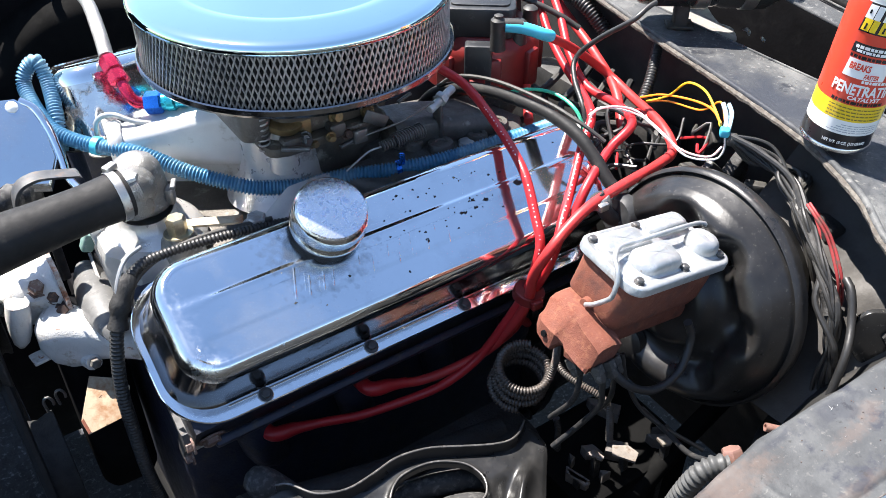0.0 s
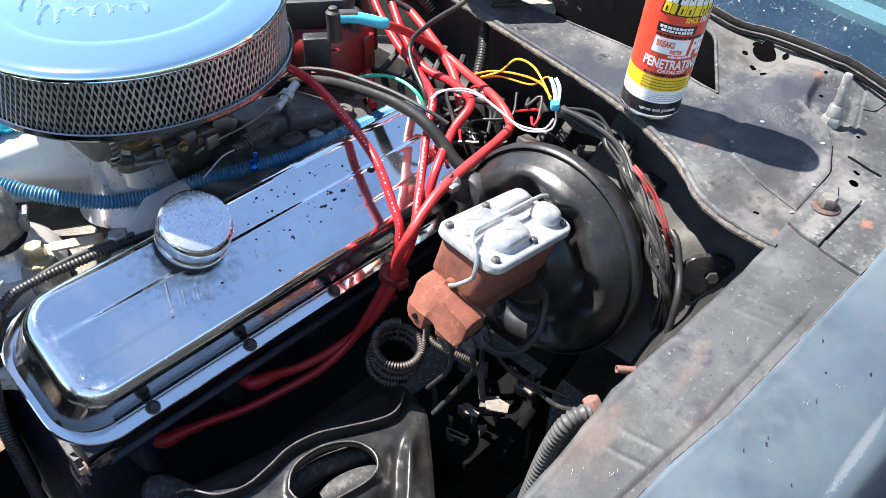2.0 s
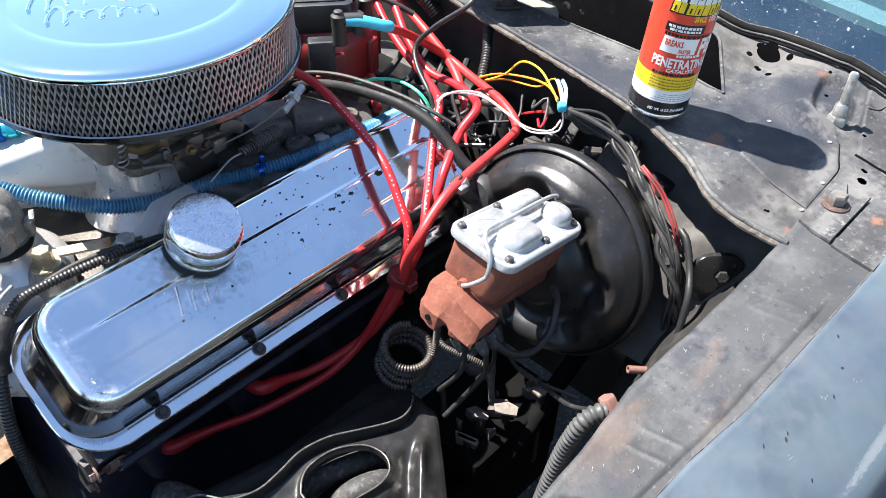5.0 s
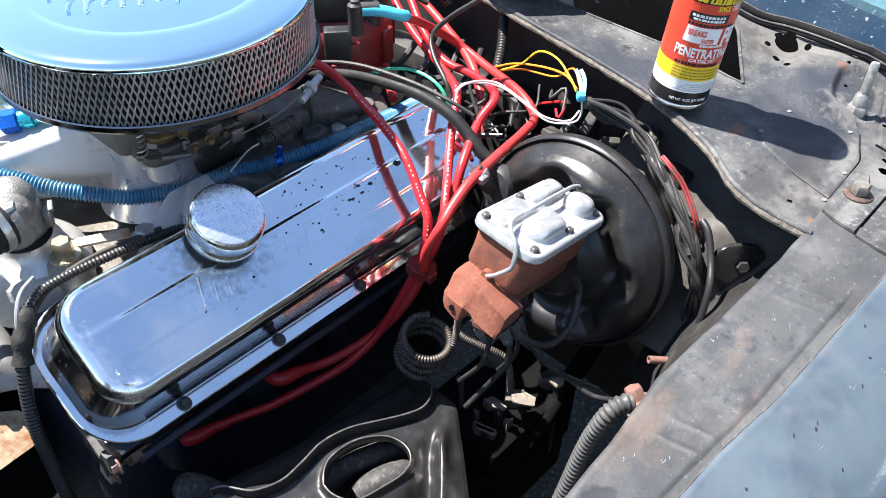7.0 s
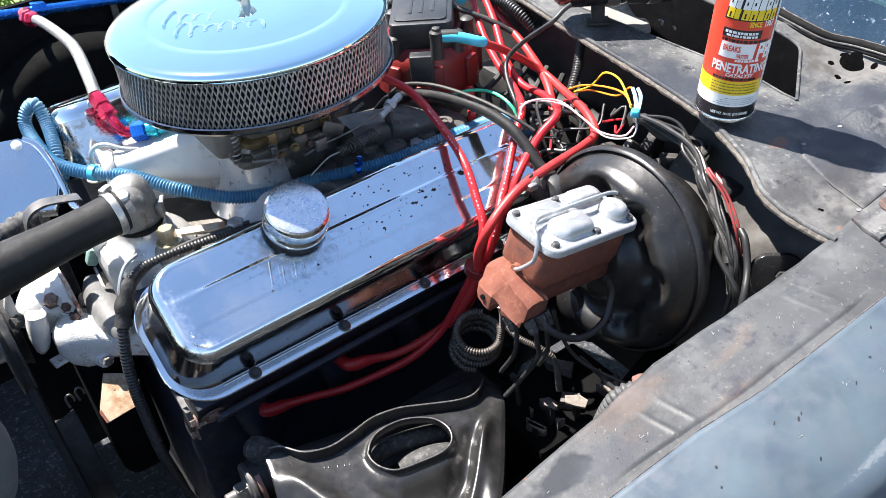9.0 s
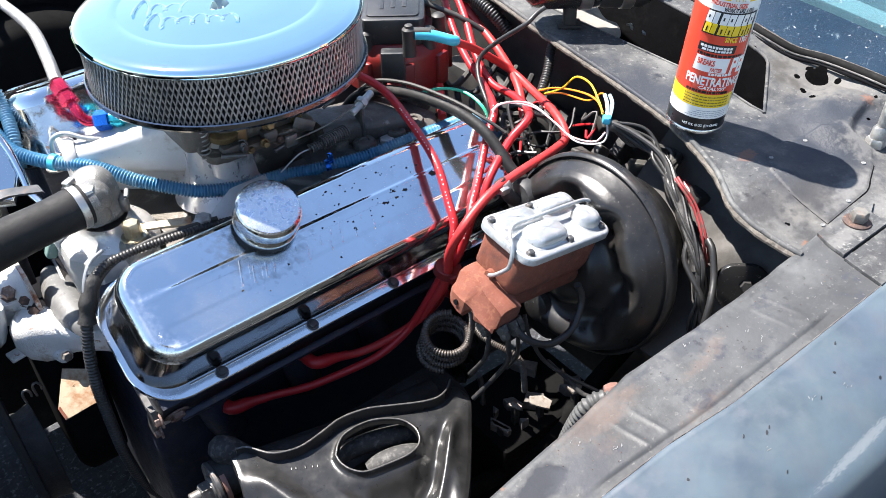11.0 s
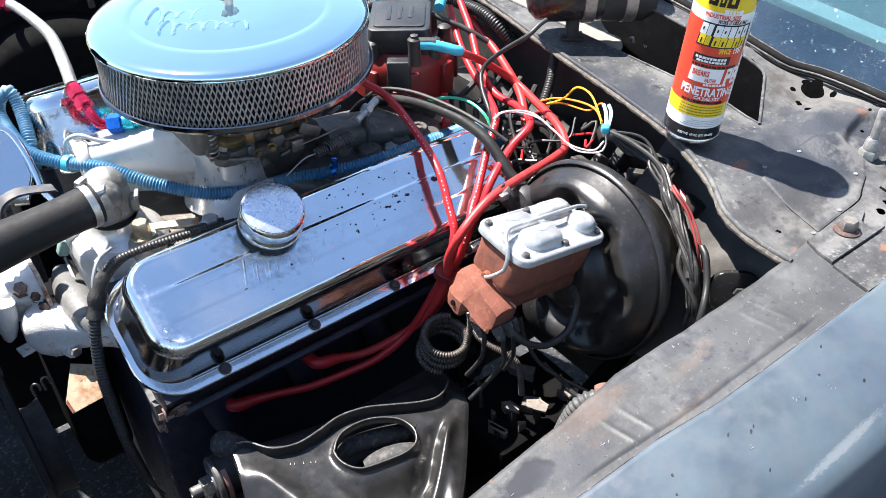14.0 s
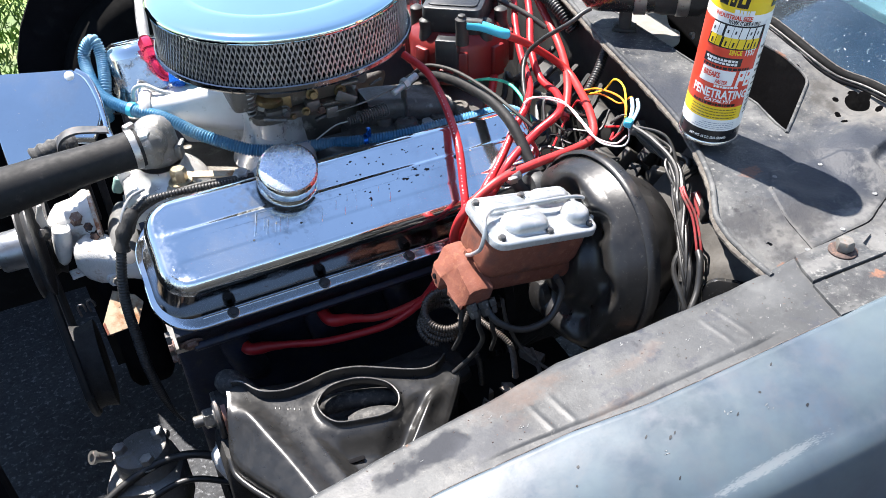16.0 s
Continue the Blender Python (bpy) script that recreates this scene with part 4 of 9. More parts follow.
g.lathe([(0.0115, 0), (0.0115, 0.009), (0.010, 0.011)], (0.881, 0.253, zb), (0, 0, 1), 6)
part("nut", g, M_STUD, stud)
g = Geo()
g.lathe([(0.0085, 0), (0.0078, 0.011), (0.006, 0.014)], (0.881, 0.253, zb + 0.011), (0.05, 0.0, 1), 16)
part("collar", g, M_STUD, stud)
g = Geo()
g.lathe([(0.0050, 0.0), (0.0050, 0.038), (0.0040, 0.040)], (0.8818, 0.253, zb + 0.022), (0.05, 0.0, 1), 14)
part("rod", g, M_STUD, stud)

# ---- windshield ----
wind = thing("windshield", "dusty dark windshield with rubber seal at its foot", "windshield", (1.1, 0.6, 1.1), kind="structure")
SEAL_Z = [(y, cowl_z(x, max(y, 0.11)) + 0.0035) for y, x in SEAL]
g = Geo()
rings = []
for y in np.linspace(-0.05, 1.75, 60):
    xb, zb = interp(SEAL, y) + 0.004, interp(SEAL_Z, y) + 0.003
    rings.append([(xb + 0.70 * s, y, zb + 0.40 * s) for s in np.linspace(0, 1, 8)] + [(xb + 0.70 * s + 0.003, y, zb - 0.005 + 0.40 * s) for s in np.linspace(1, 0, 8)])
g.loft(rings)
glass = part("glass", g, M_GLASS, wind, "dark dusty glass")
glass.visible_shadow = False
g = Geo()
g.tube([(x, y, interp(SEAL_Z, y)) for y, x in SEAL], lambda s: 0.0056 + 0.0005 * math.sin(40 * s), 12, 0.012)
part("seal", g, M_SEALRUBBER, wind, "weathered black rubber seal")
g = Geo()
g.tube([(x + 0.0030, y, interp(SEAL_Z, y) + 0.0044) for y, x in SEAL], 0.0011, 8, 0.012)
part("seal_lip", g, M_SEALER, wind, "brown perished edge of the seal")
g = Geo()
g.tube([(x - 0.0068, y, interp(SEAL_Z, y) - 0.0012) for y, x in SEAL], 0.0015, 8, 0.012)
part("trim_strip", g, M_WORNEDGE, wind, "thin pale trim strip")
# Black tube stands for the shade in the gap under the trim.
g = Geo()
g.tube([(x - 0.0104, y, interp(SEAL_Z, y) - 0.0042) for y, x in SEAL if y < 1.2], lambda s: 0.0019 + 0.0006 * math.sin(90 * s), 8, 0.012)
part("seam_gap", g, M_BLACKFLAT, wind, "black tube drawn for the gap below the trim strip")
# cabin below the glass
cabin = thing("dashboard", "pale teal band and dark sheets added behind the windshield", "dashboard", (1.25, 0.85, 1.1))
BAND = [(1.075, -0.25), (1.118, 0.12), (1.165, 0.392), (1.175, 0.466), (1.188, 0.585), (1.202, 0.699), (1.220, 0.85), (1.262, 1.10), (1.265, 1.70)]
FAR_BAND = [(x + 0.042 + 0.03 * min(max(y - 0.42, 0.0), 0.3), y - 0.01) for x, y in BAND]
# Navy colour of the shelf stands for sky mirrored in the glass.
g = Geo()
g.prism(BAND + [(0.99, 1.70), (0.99, -0.25)], 0.99, 1.050, bevel=0.003)
part("navy_shelf", g, M_NAVYSKY, cabin, "navy shelf with the glass's sky reflection in its colour")
# Pale band added for a light strip in the glass, placed to the view.
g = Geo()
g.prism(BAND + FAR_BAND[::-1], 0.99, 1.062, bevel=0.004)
part("pale_strip", g, M_TEALBAND, cabin, "pale teal band placed for a light strip in the glass")
g = Geo()
g.prism(FAR_BAND + [(1.75, 1.70), (1.75, -0.25)], 0.96, 1.052, bevel=0.003)
part("green_rear_sheet", g, M_TEALDARK, cabin, "dull green sheet beyond the pale band")
# Flat black sheets put the cabin's darkness into their colour.
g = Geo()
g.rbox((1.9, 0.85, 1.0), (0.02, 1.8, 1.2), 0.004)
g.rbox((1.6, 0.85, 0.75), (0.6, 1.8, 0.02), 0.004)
part("cabin_liner", g, M_BLACKFLAT, cabin, "black liner for the unlit cabin")

# ---- firewall and inner panels ----
g = Geo()
g.rbox((0.835, 0.95, 0.75), (0.02, 1.3, 0.60), 0.004)
g.rbox((0.80, 0.78, 0.72), (0.05, 0.30, 0.45), 0.02, corner=0.05)
single("firewall", g, M_FIREWALL, "dirty black sheet-metal firewall", "firewall", kind="structure")
inner = thing("inner_panel", "dusty black inner fender panel beside the booster", "inner fender", (0.5, 0.25, 0.7), kind="structure")
g = Geo()
rings = []
for x in np.linspace(-0.5, 0.84, 50):
    yb = interp(IN, min(x, 0.70)) + 0.004
    z = ledge_z(min(x, 0.7)) - 0.025
    k = sstep(0.45, 0.66, x)
    rings.append([(x, yb, z), (x, yb + 0.010, z - 0.05), (x, yb + 0.02 + 0.05 * k, z - 0.12), (x, yb + 0.02 + 0.10 * k, z - 0.22), (x, yb + 0.05 + 0.05 * k, z - 0.45)])
g.loft(rings, False, False, False)
part("sheet", g, M_FIREWALL, inner, "", 60)
g = Geo()
rings = []
for y in np.linspace(0.206, 0.46, 30):
    row = []
    for x in np.linspace(0.60, 0.785, 24):
        rib = 0.014 * math.exp(-((x - 0.70 - 0.45 * (0.30 - y)) / 0.018) ** 2) * sstep(0.36, 0.30, y)
        row.append((x, y, 0.25 + x + rib + 0.002 * noise.noise((x * 20, y * 20, 0))))
    rings.append(row)
g.loft(rings, False, False, False)
part("toe_sheet", g, M_DUSTSHEET, inner, "dusty brown-grey sheet", 60)
g = Geo()
g.prism(rrect(-0.03, 0.03, -0.035, 0.028, 0.022, 6), 0, 0.008, u=(0.75, -0.66, 0), v=(0, 0.2, 0.98), o=(0.686, 0.266, 0.946), bevel=0.002)
part("mount_ear", g, M_BLACKPAINT, inner, "black bracket ear")
g = Geo()
g.bolt((0.6875, 0.2625, 0.946), (-0.66, -0.6, 0.35), 0.0075, 0.011)
g.lathe([(0.015, 0), (0.015, 0.003), (0.011, 0.006)], (0.689, 0.265, 0.944), (-0.66, -0.6, 0.35), 24)
part("bolt", g, M_GRIME, inner, "dark flanged bolt")

# ---- engine: block, heads, intake ----
YC = 0.83
TH = radians(31)
CT, ST = math.cos(TH), math.sin(TH)


def bank(u, v, w, side=1):
    """Cover frame of a cylinder bank: along the engine, up across the bank, out of its lid."""
    y, z = 0.588 + v * CT - w * ST, 0.958 + v * ST + w * CT
    return (u, y, z) if side > 0 else (u + 0.028, 1.111 - v * 0.94 + w * 0.342, 1.026 + v * 0.342 + w * 0.94)


engine = thing("engine_block", "dark painted iron engine block with cylinder heads", "engine", (0.37, YC, 0.3))
g = Geo()
g.rbox((0.36, YC, 0.62), (0.50, 0.30, 0.36), 0.02)
g.rbox((0.36, YC, 0.80), (0.48, 0.20, 0.10), 0.01)
part("block", g, M_BLOCK, engine)
g = Geo()
g.rbox((0.36, YC, 0.39), (0.46, 0.24, 0.14), 0.03)
part("oil_pan", g, M_GRIME, engine)
for side in (1, -1):
    g = Geo()
    prof = [(-0.046, -0.094), (0.120, -0.094), (0.120, -0.20), (-0.02, -0.20), (-0.046, -0.150)]
    rings = [[bank(u, v, w, side) for v, w in prof] for u in (0.112, 0.117, 0.640, 0.645)]
    g.loft(rings)
    part("cylinder_head", g, M_BLOCK, engine)
    if side > 0:
        # exhaust ports, plug bosses and the machined front edge of the head
        for k in range(4):
            u = 0.185 + 0.123 * k
            g = Geo()
            g.tube([bank(u, 0.00, -0.185), bank(u, -0.035, -0.205), bank(u + 0.01, -0.060, -0.250), bank(u + 0.03, -0.06, -0.31)], 0.022, 14, 0.01)
            part("exhaust_runner", g, M_BLOCK, engine, "dark sooty exhaust runner")
        g = Geo()
        g.rbox(bank(0.38, -0.056, -0.128), (0.50, 0.010, 0.012), 0.003, Matrix.Rotation(TH, 3, "X"))
        part("head_ledge", g, M_BLOCK, engine)
        g = Geo()
        g.prism([(-0.048, -0.16), (0.03, -0.16), (0.03, -0.150), (-0.044, -0.150)], 0.0, 0.05, u=Vector((0, CT, ST)), v=Vector((0, -ST, CT)), o=(0.105, 0.588, 0.958))
        part("head_edge", g, M_STEEL, engine, "bare bright machined edge")
        g = Geo()
        g.prism([(-0.05, -0.165), (-0.038, -0.165), (-0.030, -0.11), (-0.040, -0.10), (-0.052, -0.11)], 0.0, 0.006, u=Vector((0, CT, ST)), v=Vector((0, -ST, CT)), o=(0.100, 0.588, 0.958))
        part("front_tab", g, M_DSTEEL, engine, "thin dark steel tab")
        for (v, w) in ((-0.050, -0.112), (-0.052, -0.155)):
            g = Geo()
            g.bolt(bank(0.108, v, w), (-1, 0, 0), 0.007, 0.006)
            part("tab_bolt", g, M_RUSTBOLT, engine)
        g = Geo()
        g.bolt(bank(0.128, -0.0485, -0.125), (0, -CT, -ST), 0.010, 0.006)
        part("plug_bolt", g, M_RUSTBOLT, engine, "rusty head bolt")

# intake manifold
intake = thing("intake_manifold", "bare cast aluminium intake manifold with oil stains", "intake manifold", (0.36, YC, 0.90))
g = Geo()
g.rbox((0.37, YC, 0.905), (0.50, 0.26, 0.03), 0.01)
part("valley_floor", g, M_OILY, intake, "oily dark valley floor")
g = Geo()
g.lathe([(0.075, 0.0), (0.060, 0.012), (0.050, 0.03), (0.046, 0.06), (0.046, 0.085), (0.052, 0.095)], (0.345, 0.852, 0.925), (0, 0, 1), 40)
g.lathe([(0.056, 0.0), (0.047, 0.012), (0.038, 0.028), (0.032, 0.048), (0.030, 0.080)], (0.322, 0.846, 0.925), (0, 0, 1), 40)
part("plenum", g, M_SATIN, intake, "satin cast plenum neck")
# Dark alloy stands for the shade beside the carburettor.
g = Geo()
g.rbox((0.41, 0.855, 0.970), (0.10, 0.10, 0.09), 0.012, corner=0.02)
part("plenum_rear", g, M_OILY, intake, "dark plenum side with shade in its oily colour")
for side in (1, -1):
    for k, (u0, u1) in enumerate(((0.33, 0.20), (0.35, 0.29), (0.39, 0.46), (0.41, 0.56))):
        g = Geo()
        y0, y1 = YC - side * 0.05, YC - side * 0.145
        rings = []
        for s in np.linspace(0, 1, 8):
            x, y = u0 + (u1 - u0) * s, y0 + (y1 - y0) * s
            z = 0.944 - 0.022 * s * s
            rings.append([(x + a, y, z + b) for a, b in rrect(-0.024, 0.024, -0.024, 0.024, 0.012, 4)])
        g.loft(rings)
        # Rear runners get the darker alloy in place of shade.
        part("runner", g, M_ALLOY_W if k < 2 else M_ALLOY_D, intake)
# long front runner seen beside the carburettor
g = Geo()
rings = []
for s in np.linspace(0, 1, 14):
    x, y, z = 0.178 + 0.145 * s, 0.940 - 0.050 * s, 0.990 + 0.004 * s
    a = 0.022 + 0.012 * sstep(0, 0.9, s)
    b = 0.020 + 0.020 * sstep(0, 0.9, s)
    rings.append([(x, y + p, z + q) for p, q in rrect(-a, a, -b, b, 0.014, 4)])
g.loft(rings)
part("front_runner", g, M_ALLOY_W, intake, "sand-cast pale runner")
g = Geo()
g.lathe([(0.026, 0), (0.028, 0.004), (0.028, 0.012), (0.025, 0.016)], (0.168, 0.943, 0.990), (1, -0.3, 0.03), 20)
part("runner_collar", g, M_ALLOY_W, intake)
g = Geo()
g.prism([(0.105, 0.80), (0.13, 0.762), (0.185, 0.748), (0.206, 0.77), (0.204, 0.85), (0.15, 0.90), (0.11, 0.89)], 0.88, 0.948, bevel=0.012)
part("water_neck_base", g, M_NECK, intake)
for p in ((0.232, 0.925, 1.0), (0.255, 0.735, 0.965), (0.53, 0.735, 0.965), (0.47, 0.93, 0.97)):
    g = Geo()
    g.bolt(p, (0, 0, 1), 0.011, 0.011)
    part("manifold_bolt", g, M_ZINC, intake)
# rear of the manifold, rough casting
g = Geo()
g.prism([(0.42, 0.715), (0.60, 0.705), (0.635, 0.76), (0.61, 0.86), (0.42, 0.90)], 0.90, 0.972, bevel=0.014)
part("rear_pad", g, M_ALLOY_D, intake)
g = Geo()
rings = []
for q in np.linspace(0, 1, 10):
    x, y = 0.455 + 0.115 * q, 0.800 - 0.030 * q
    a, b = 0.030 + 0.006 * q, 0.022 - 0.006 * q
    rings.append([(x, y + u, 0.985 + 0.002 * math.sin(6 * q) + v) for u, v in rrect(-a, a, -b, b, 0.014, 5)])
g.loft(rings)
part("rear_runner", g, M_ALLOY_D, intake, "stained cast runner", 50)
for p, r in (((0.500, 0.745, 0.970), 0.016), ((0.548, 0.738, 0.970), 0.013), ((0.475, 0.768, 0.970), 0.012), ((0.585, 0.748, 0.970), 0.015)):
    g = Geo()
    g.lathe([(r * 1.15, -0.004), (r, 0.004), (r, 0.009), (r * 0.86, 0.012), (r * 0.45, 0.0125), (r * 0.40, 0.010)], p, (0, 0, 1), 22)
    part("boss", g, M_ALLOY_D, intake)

# ---- valve covers ----
def cover_bump(u, v):
    """Stamped relief of a cover's lid."""
    h = -0.0013 * sstep(0.0495, 0.0540, v) * sstep(0.122, 0.132, u) - 0.0005 * sstep(0.0500, 0.0530, v) * sstep(0.30, 0.33, u)
    h -= 0.0007 * sstep(0.0140, 0.0095, v) * sstep(0.135, 0.150, u) * sstep(0.64, 0.60, u)
    h += 0.0005 * math.exp(-((v - 0.0485) / 0.0016) ** 2) * sstep(0.13, 0.15, u) * sstep(0.62, 0.58, u)
    h -= 0.0020 * math.exp(-((u - 0.135) / 0.012) ** 2 - ((v + 0.004) / 0.008) ** 2)
    h += 0.0010 * noise.noise((u * 9, v * 18, 0.5))
    return h


def valve_cover(side, label):
    cov = thing("valve_cover", label, "valve cover", bank(0.37, 0.035, -0.09, side), "valve covers of the engine")
    g = Geo()
    U0, U1, V0, V1 = 0.104, 0.648, -0.030, 0.104

    def even(inset, w, relief):
        """Ring with a constant count of points."""
        U, V, r = (U0 + inset + 0.006 * sstep(-0.088, -0.010, w), U1 - inset), (V0 + inset, V1 - inset), max(0.042 - inset, 0.0006)
        out = []
        for (cx, cy, a0, nx, ny) in ((U[1] - r, V[1] - r, 0, U[0] + r, V[1]), (U[0] + r, V[1] - r, 90, U[0], V[0] + r), (U[0] + r, V[0] + r, 180, U[1] - r, V[0]), (U[1] - r, V[0] + r, 270, U[1], V[1] - r)):
            for k in range(10):
                a = radians(a0 + 90 * k / 9)
                out.append((cx + r * math.cos(a), cy + r * math.sin(a)))
            m = 320 if a0 in (0, 180) else 14
            sx, sy = out[-1]
            for k in range(1, m):
                out.append((sx + (nx - sx) * k / m, sy + (ny - sy) * k / m))
        return [bank(a, b, w + (cover_bump(a, b) if relief else 0.0), side) for a, b in out]

    rings = []
    for inset, w in ((0.004, -0.093), (0.004, -0.088), (0.0046, -0.0865), (0.006, -0.083), (0.0075, -0.07), (0.0082, -0.05), (0.0084, -0.03), (0.0087, -0.020), (0.0094, -0.0135), (0.0112, -0.0085), (0.0140, -0.0046), (0.0175, -0.0018), (0.0205, -0.0005)):
        rings.append(even(inset - 0.006, w, False))
    for k in range(1, 45):
        rings.append(even(0.0155 + (0.0665 - 0.0155) * k / 44, 0.0, True))
    g.loft(rings[7:], True, False, True)
    part("lid", g, M_CHROME, cov, "", 50)
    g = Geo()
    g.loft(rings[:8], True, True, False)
    # Only the near wall has the dark reflection put into its colour.
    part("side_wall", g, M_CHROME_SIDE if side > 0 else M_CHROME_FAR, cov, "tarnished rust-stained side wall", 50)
    # flat rail with gasket
    g = Geo()
    g.loft([[bank(a, b, w, side) for a, b in rrect(0.095 + i, 0.656 - i, -0.0480 + i, 0.120 - i, 0.056 - i, 12)] for i, w in ((0, -0.0935), (0, -0.0885), (0.001, -0.0875), (0.014, -0.0872))], cap0=False, cap1=True)
    part("rail", g, M_CHROME, cov, "chrome bolting rail")
    g = Geo()
    g.loft([[bank(a, b, w, side) for a, b in rrect(0.097, 0.654, -0.0460, 0.118, 0.054, 12)] for w in (-0.0965, -0.0935)])
    part("gasket", g, M_RUBBER, cov)
    axis = Vector((0, -ST, CT)) if side > 0 else Vector((0, 0.342, 0.94))
    # bead where wall and rail meet, and the rail bolts
    g = Geo()
    g.tube([bank(a, -0.0345, -0.0868, side) for a in np.linspace(0.15, 0.60, 60)], 0.0011, 8, 0.006)
    part("rail_bead", g, M_CHROME, cov, "raised bead along the rail")
    for u in (0.188, 0.311, 0.433, 0.556):
        g = Geo()
        g.bolt(bank(u, -0.0395, -0.0868, side), axis, 0.0050, 0.0042)
        part("rail_bolt", g, M_DSTEEL, cov, "dark hex bolt")
        g = Geo()
        g.lathe([(0.0082, 0), (0.0082, 0.0008), (0.0074, 0.0013), (0.003, 0.0013)], bank(u, -0.0395, -0.0876, side), axis, 20)
        part("washer", g, M_STEEL, cov, "bright washer")
    return cov


near_cover = valve_cover(1, "dusty chrome valve cover with chipped plating and embossed bars")
# stamped mark on the lid, as plain raised strokes
for u0, v0, length, r in ((0.2468, 0.0459, 0.0300, 0.0015), (0.2543, 0.0371, 0.0165, 0.0010), (0.2575, 0.0337, 0.0195, 0.0015), (0.2663, 0.0284, 0.0140, 0.0010), (0.2723, 0.0321, 0.0190, 0.0015), (0.2823, 0.0312, 0.0175, 0.0011), (0.3135, 0.0336, 0.0095, 0.0006), (0.3266, 0.0282, 0.0175, 0.0006), (0.3469, 0.0332, 0.0125, 0.0006), (0.3543, 0.0204, 0.0100, 0.0008), (0.3620, 0.0346, 0.0070, 0.0008), (0.3749, 0.0365, 0.0120, 0.0006), (0.3696, 0.0201, 0.0075, 0.0007), (0.3906, 0.0237, 0.0120, 0.0009), (0.4166, 0.0224, 0.0120, 0.0009), (0.4052, 0.0352, 0.0080, 0.0006)):
    g = Geo()
    g.tube([bank(u0 - 0.38 * length * q, v0 - length * q, cover_bump(u0 - 0.38 * length * q, v0 - length * q) - 0.0002) for q in np.linspace(0, 1, 8)], r, 10, 0.002, flat=0.7)
    part("stamped_stroke", g, M_CHROME, near_cover, "", 60)
g = Geo()
g.tube([bank(u, 0.0457, cover_bump(u, 0.0457) - 0.0002) for u in np.linspace(0.2468, 0.260, 8)], 0.0009, 10, 0.002, flat=0.7)
part("stamped_stroke", g, M_CHROME, near_cover, "", 60)
valve_cover(-1, "chrome valve cover on the engine's far bank")

# worn spots and chips on the near cover
rnd = random.Random(11)
chips = thing("plating_chips", "black flaked spots in the chrome plating", "chips", bank(0.42, 0.05, 0), kind="stuff")
g = Geo()
for i in range(54):
    u, v = rnd.gauss(0.44, 0.050), rnd.uniform(0.02, 0.082)
    if rnd.random() < 0.2:
        u, v = rnd.uniform(0.15, 0.6), rnd.uniform(-0.005, 0.08)
    if math.hypot(u - 0.297, v - 0.075) < 0.05 or not 0.15 < u < 0.6:
        continue
    r = rnd.uniform(0.0005, 0.0015) * (2.6 if rnd.random() < 0.16 else 1)
    n = 11
    pts = [bank(u + r * rnd.uniform(0.35, 1.6) * math.cos(2 * math.pi * k / n), v + r * rnd.uniform(0.3, 1.3) * math.sin(2 * math.pi * k / n), cover_bump(u, v) + 0.0005) for k in range(n)]
    low = [(p[0], p[1] + 0.0003, p[2] - 0.0012) for p in pts]
    g.loft([low, pts])
part("flakes", g, M_GRIME, chips)

# ---- breather cap ----
cap = thing("breather_cap", "round chrome oil breather cap with worn top", "breather cap", bank(0.297, 0.075, 0))
axis = Vector((0, -ST * 0.9, CT)).normalized()
o = bank(0.297, 0.074, -0.002)
g = Geo()
g.lathe([(0.0385, 0.010), (0.0388, 0.013), (0.0372, 0.016), (0.0360, 0.018), (0.0372, 0.020), (0.0380, 0.024), (0.0380, 0.034), (0.0372, 0.038), (0.0350, 0.0405)], o, axis, 48, True, False)
part("skirt", g, M_CHROME, cap)
g = Geo()
g.lathe([(0.0352, 0.0402), (0.0338, 0.0422), (0.030, 0.0432), (0.018, 0.0437), (0.006, 0.0438)], o, axis, 48, False, True)
part("top", g, M_CAPTOP, cap, "scratched chrome top with bluish sky haze in its colour")
g = Geo()
g.lathe([(0.0355, -0.006), (0.0355, 0.006), (0.036, 0.011)], o, axis, 40)
part("grommet", g, M_RUBBER, cap, "black rubber grommet")

# ---- air cleaner ----
AX, AY, AZ, AR = 0.3645, 0.823, 1.116, 0.168
air = thing("air_cleaner", "round chrome air cleaner with mesh filter element", "air cleaner", (AX, AY, AZ))
g = Geo()
prof = [(0.02, 0.0), (AR - 0.012, -0.002), (AR - 0.006, -0.004), (AR - 0.001, -0.003), (AR + 0.0022, 0.001), (AR + 0.002, 0.006), (AR + 0.0005, 0.007), (AR - 0.002, 0.004), (AR - 0.012, 0.003), (0.02, 0.004)]
g.lathe(prof, (AX, AY, AZ), (0, 0, 1), 128)
part("base_pan", g, M_CHROME_PAN, air, "chrome base pan with rolled rim")
g = Geo()
zt = 0.066
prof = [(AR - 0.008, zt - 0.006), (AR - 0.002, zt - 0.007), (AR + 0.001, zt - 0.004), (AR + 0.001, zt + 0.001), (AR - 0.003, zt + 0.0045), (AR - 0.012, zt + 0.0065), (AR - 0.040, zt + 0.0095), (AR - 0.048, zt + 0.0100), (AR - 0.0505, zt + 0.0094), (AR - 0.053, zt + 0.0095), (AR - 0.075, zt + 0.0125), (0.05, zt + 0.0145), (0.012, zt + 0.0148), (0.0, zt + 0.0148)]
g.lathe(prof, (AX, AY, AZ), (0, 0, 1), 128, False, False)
lid = part("lid", g, M_LID, air, "mirror chrome lid with stamped ring, sky tint in its colour", 60)
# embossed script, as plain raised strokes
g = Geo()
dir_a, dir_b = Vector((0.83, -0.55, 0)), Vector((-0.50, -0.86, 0))
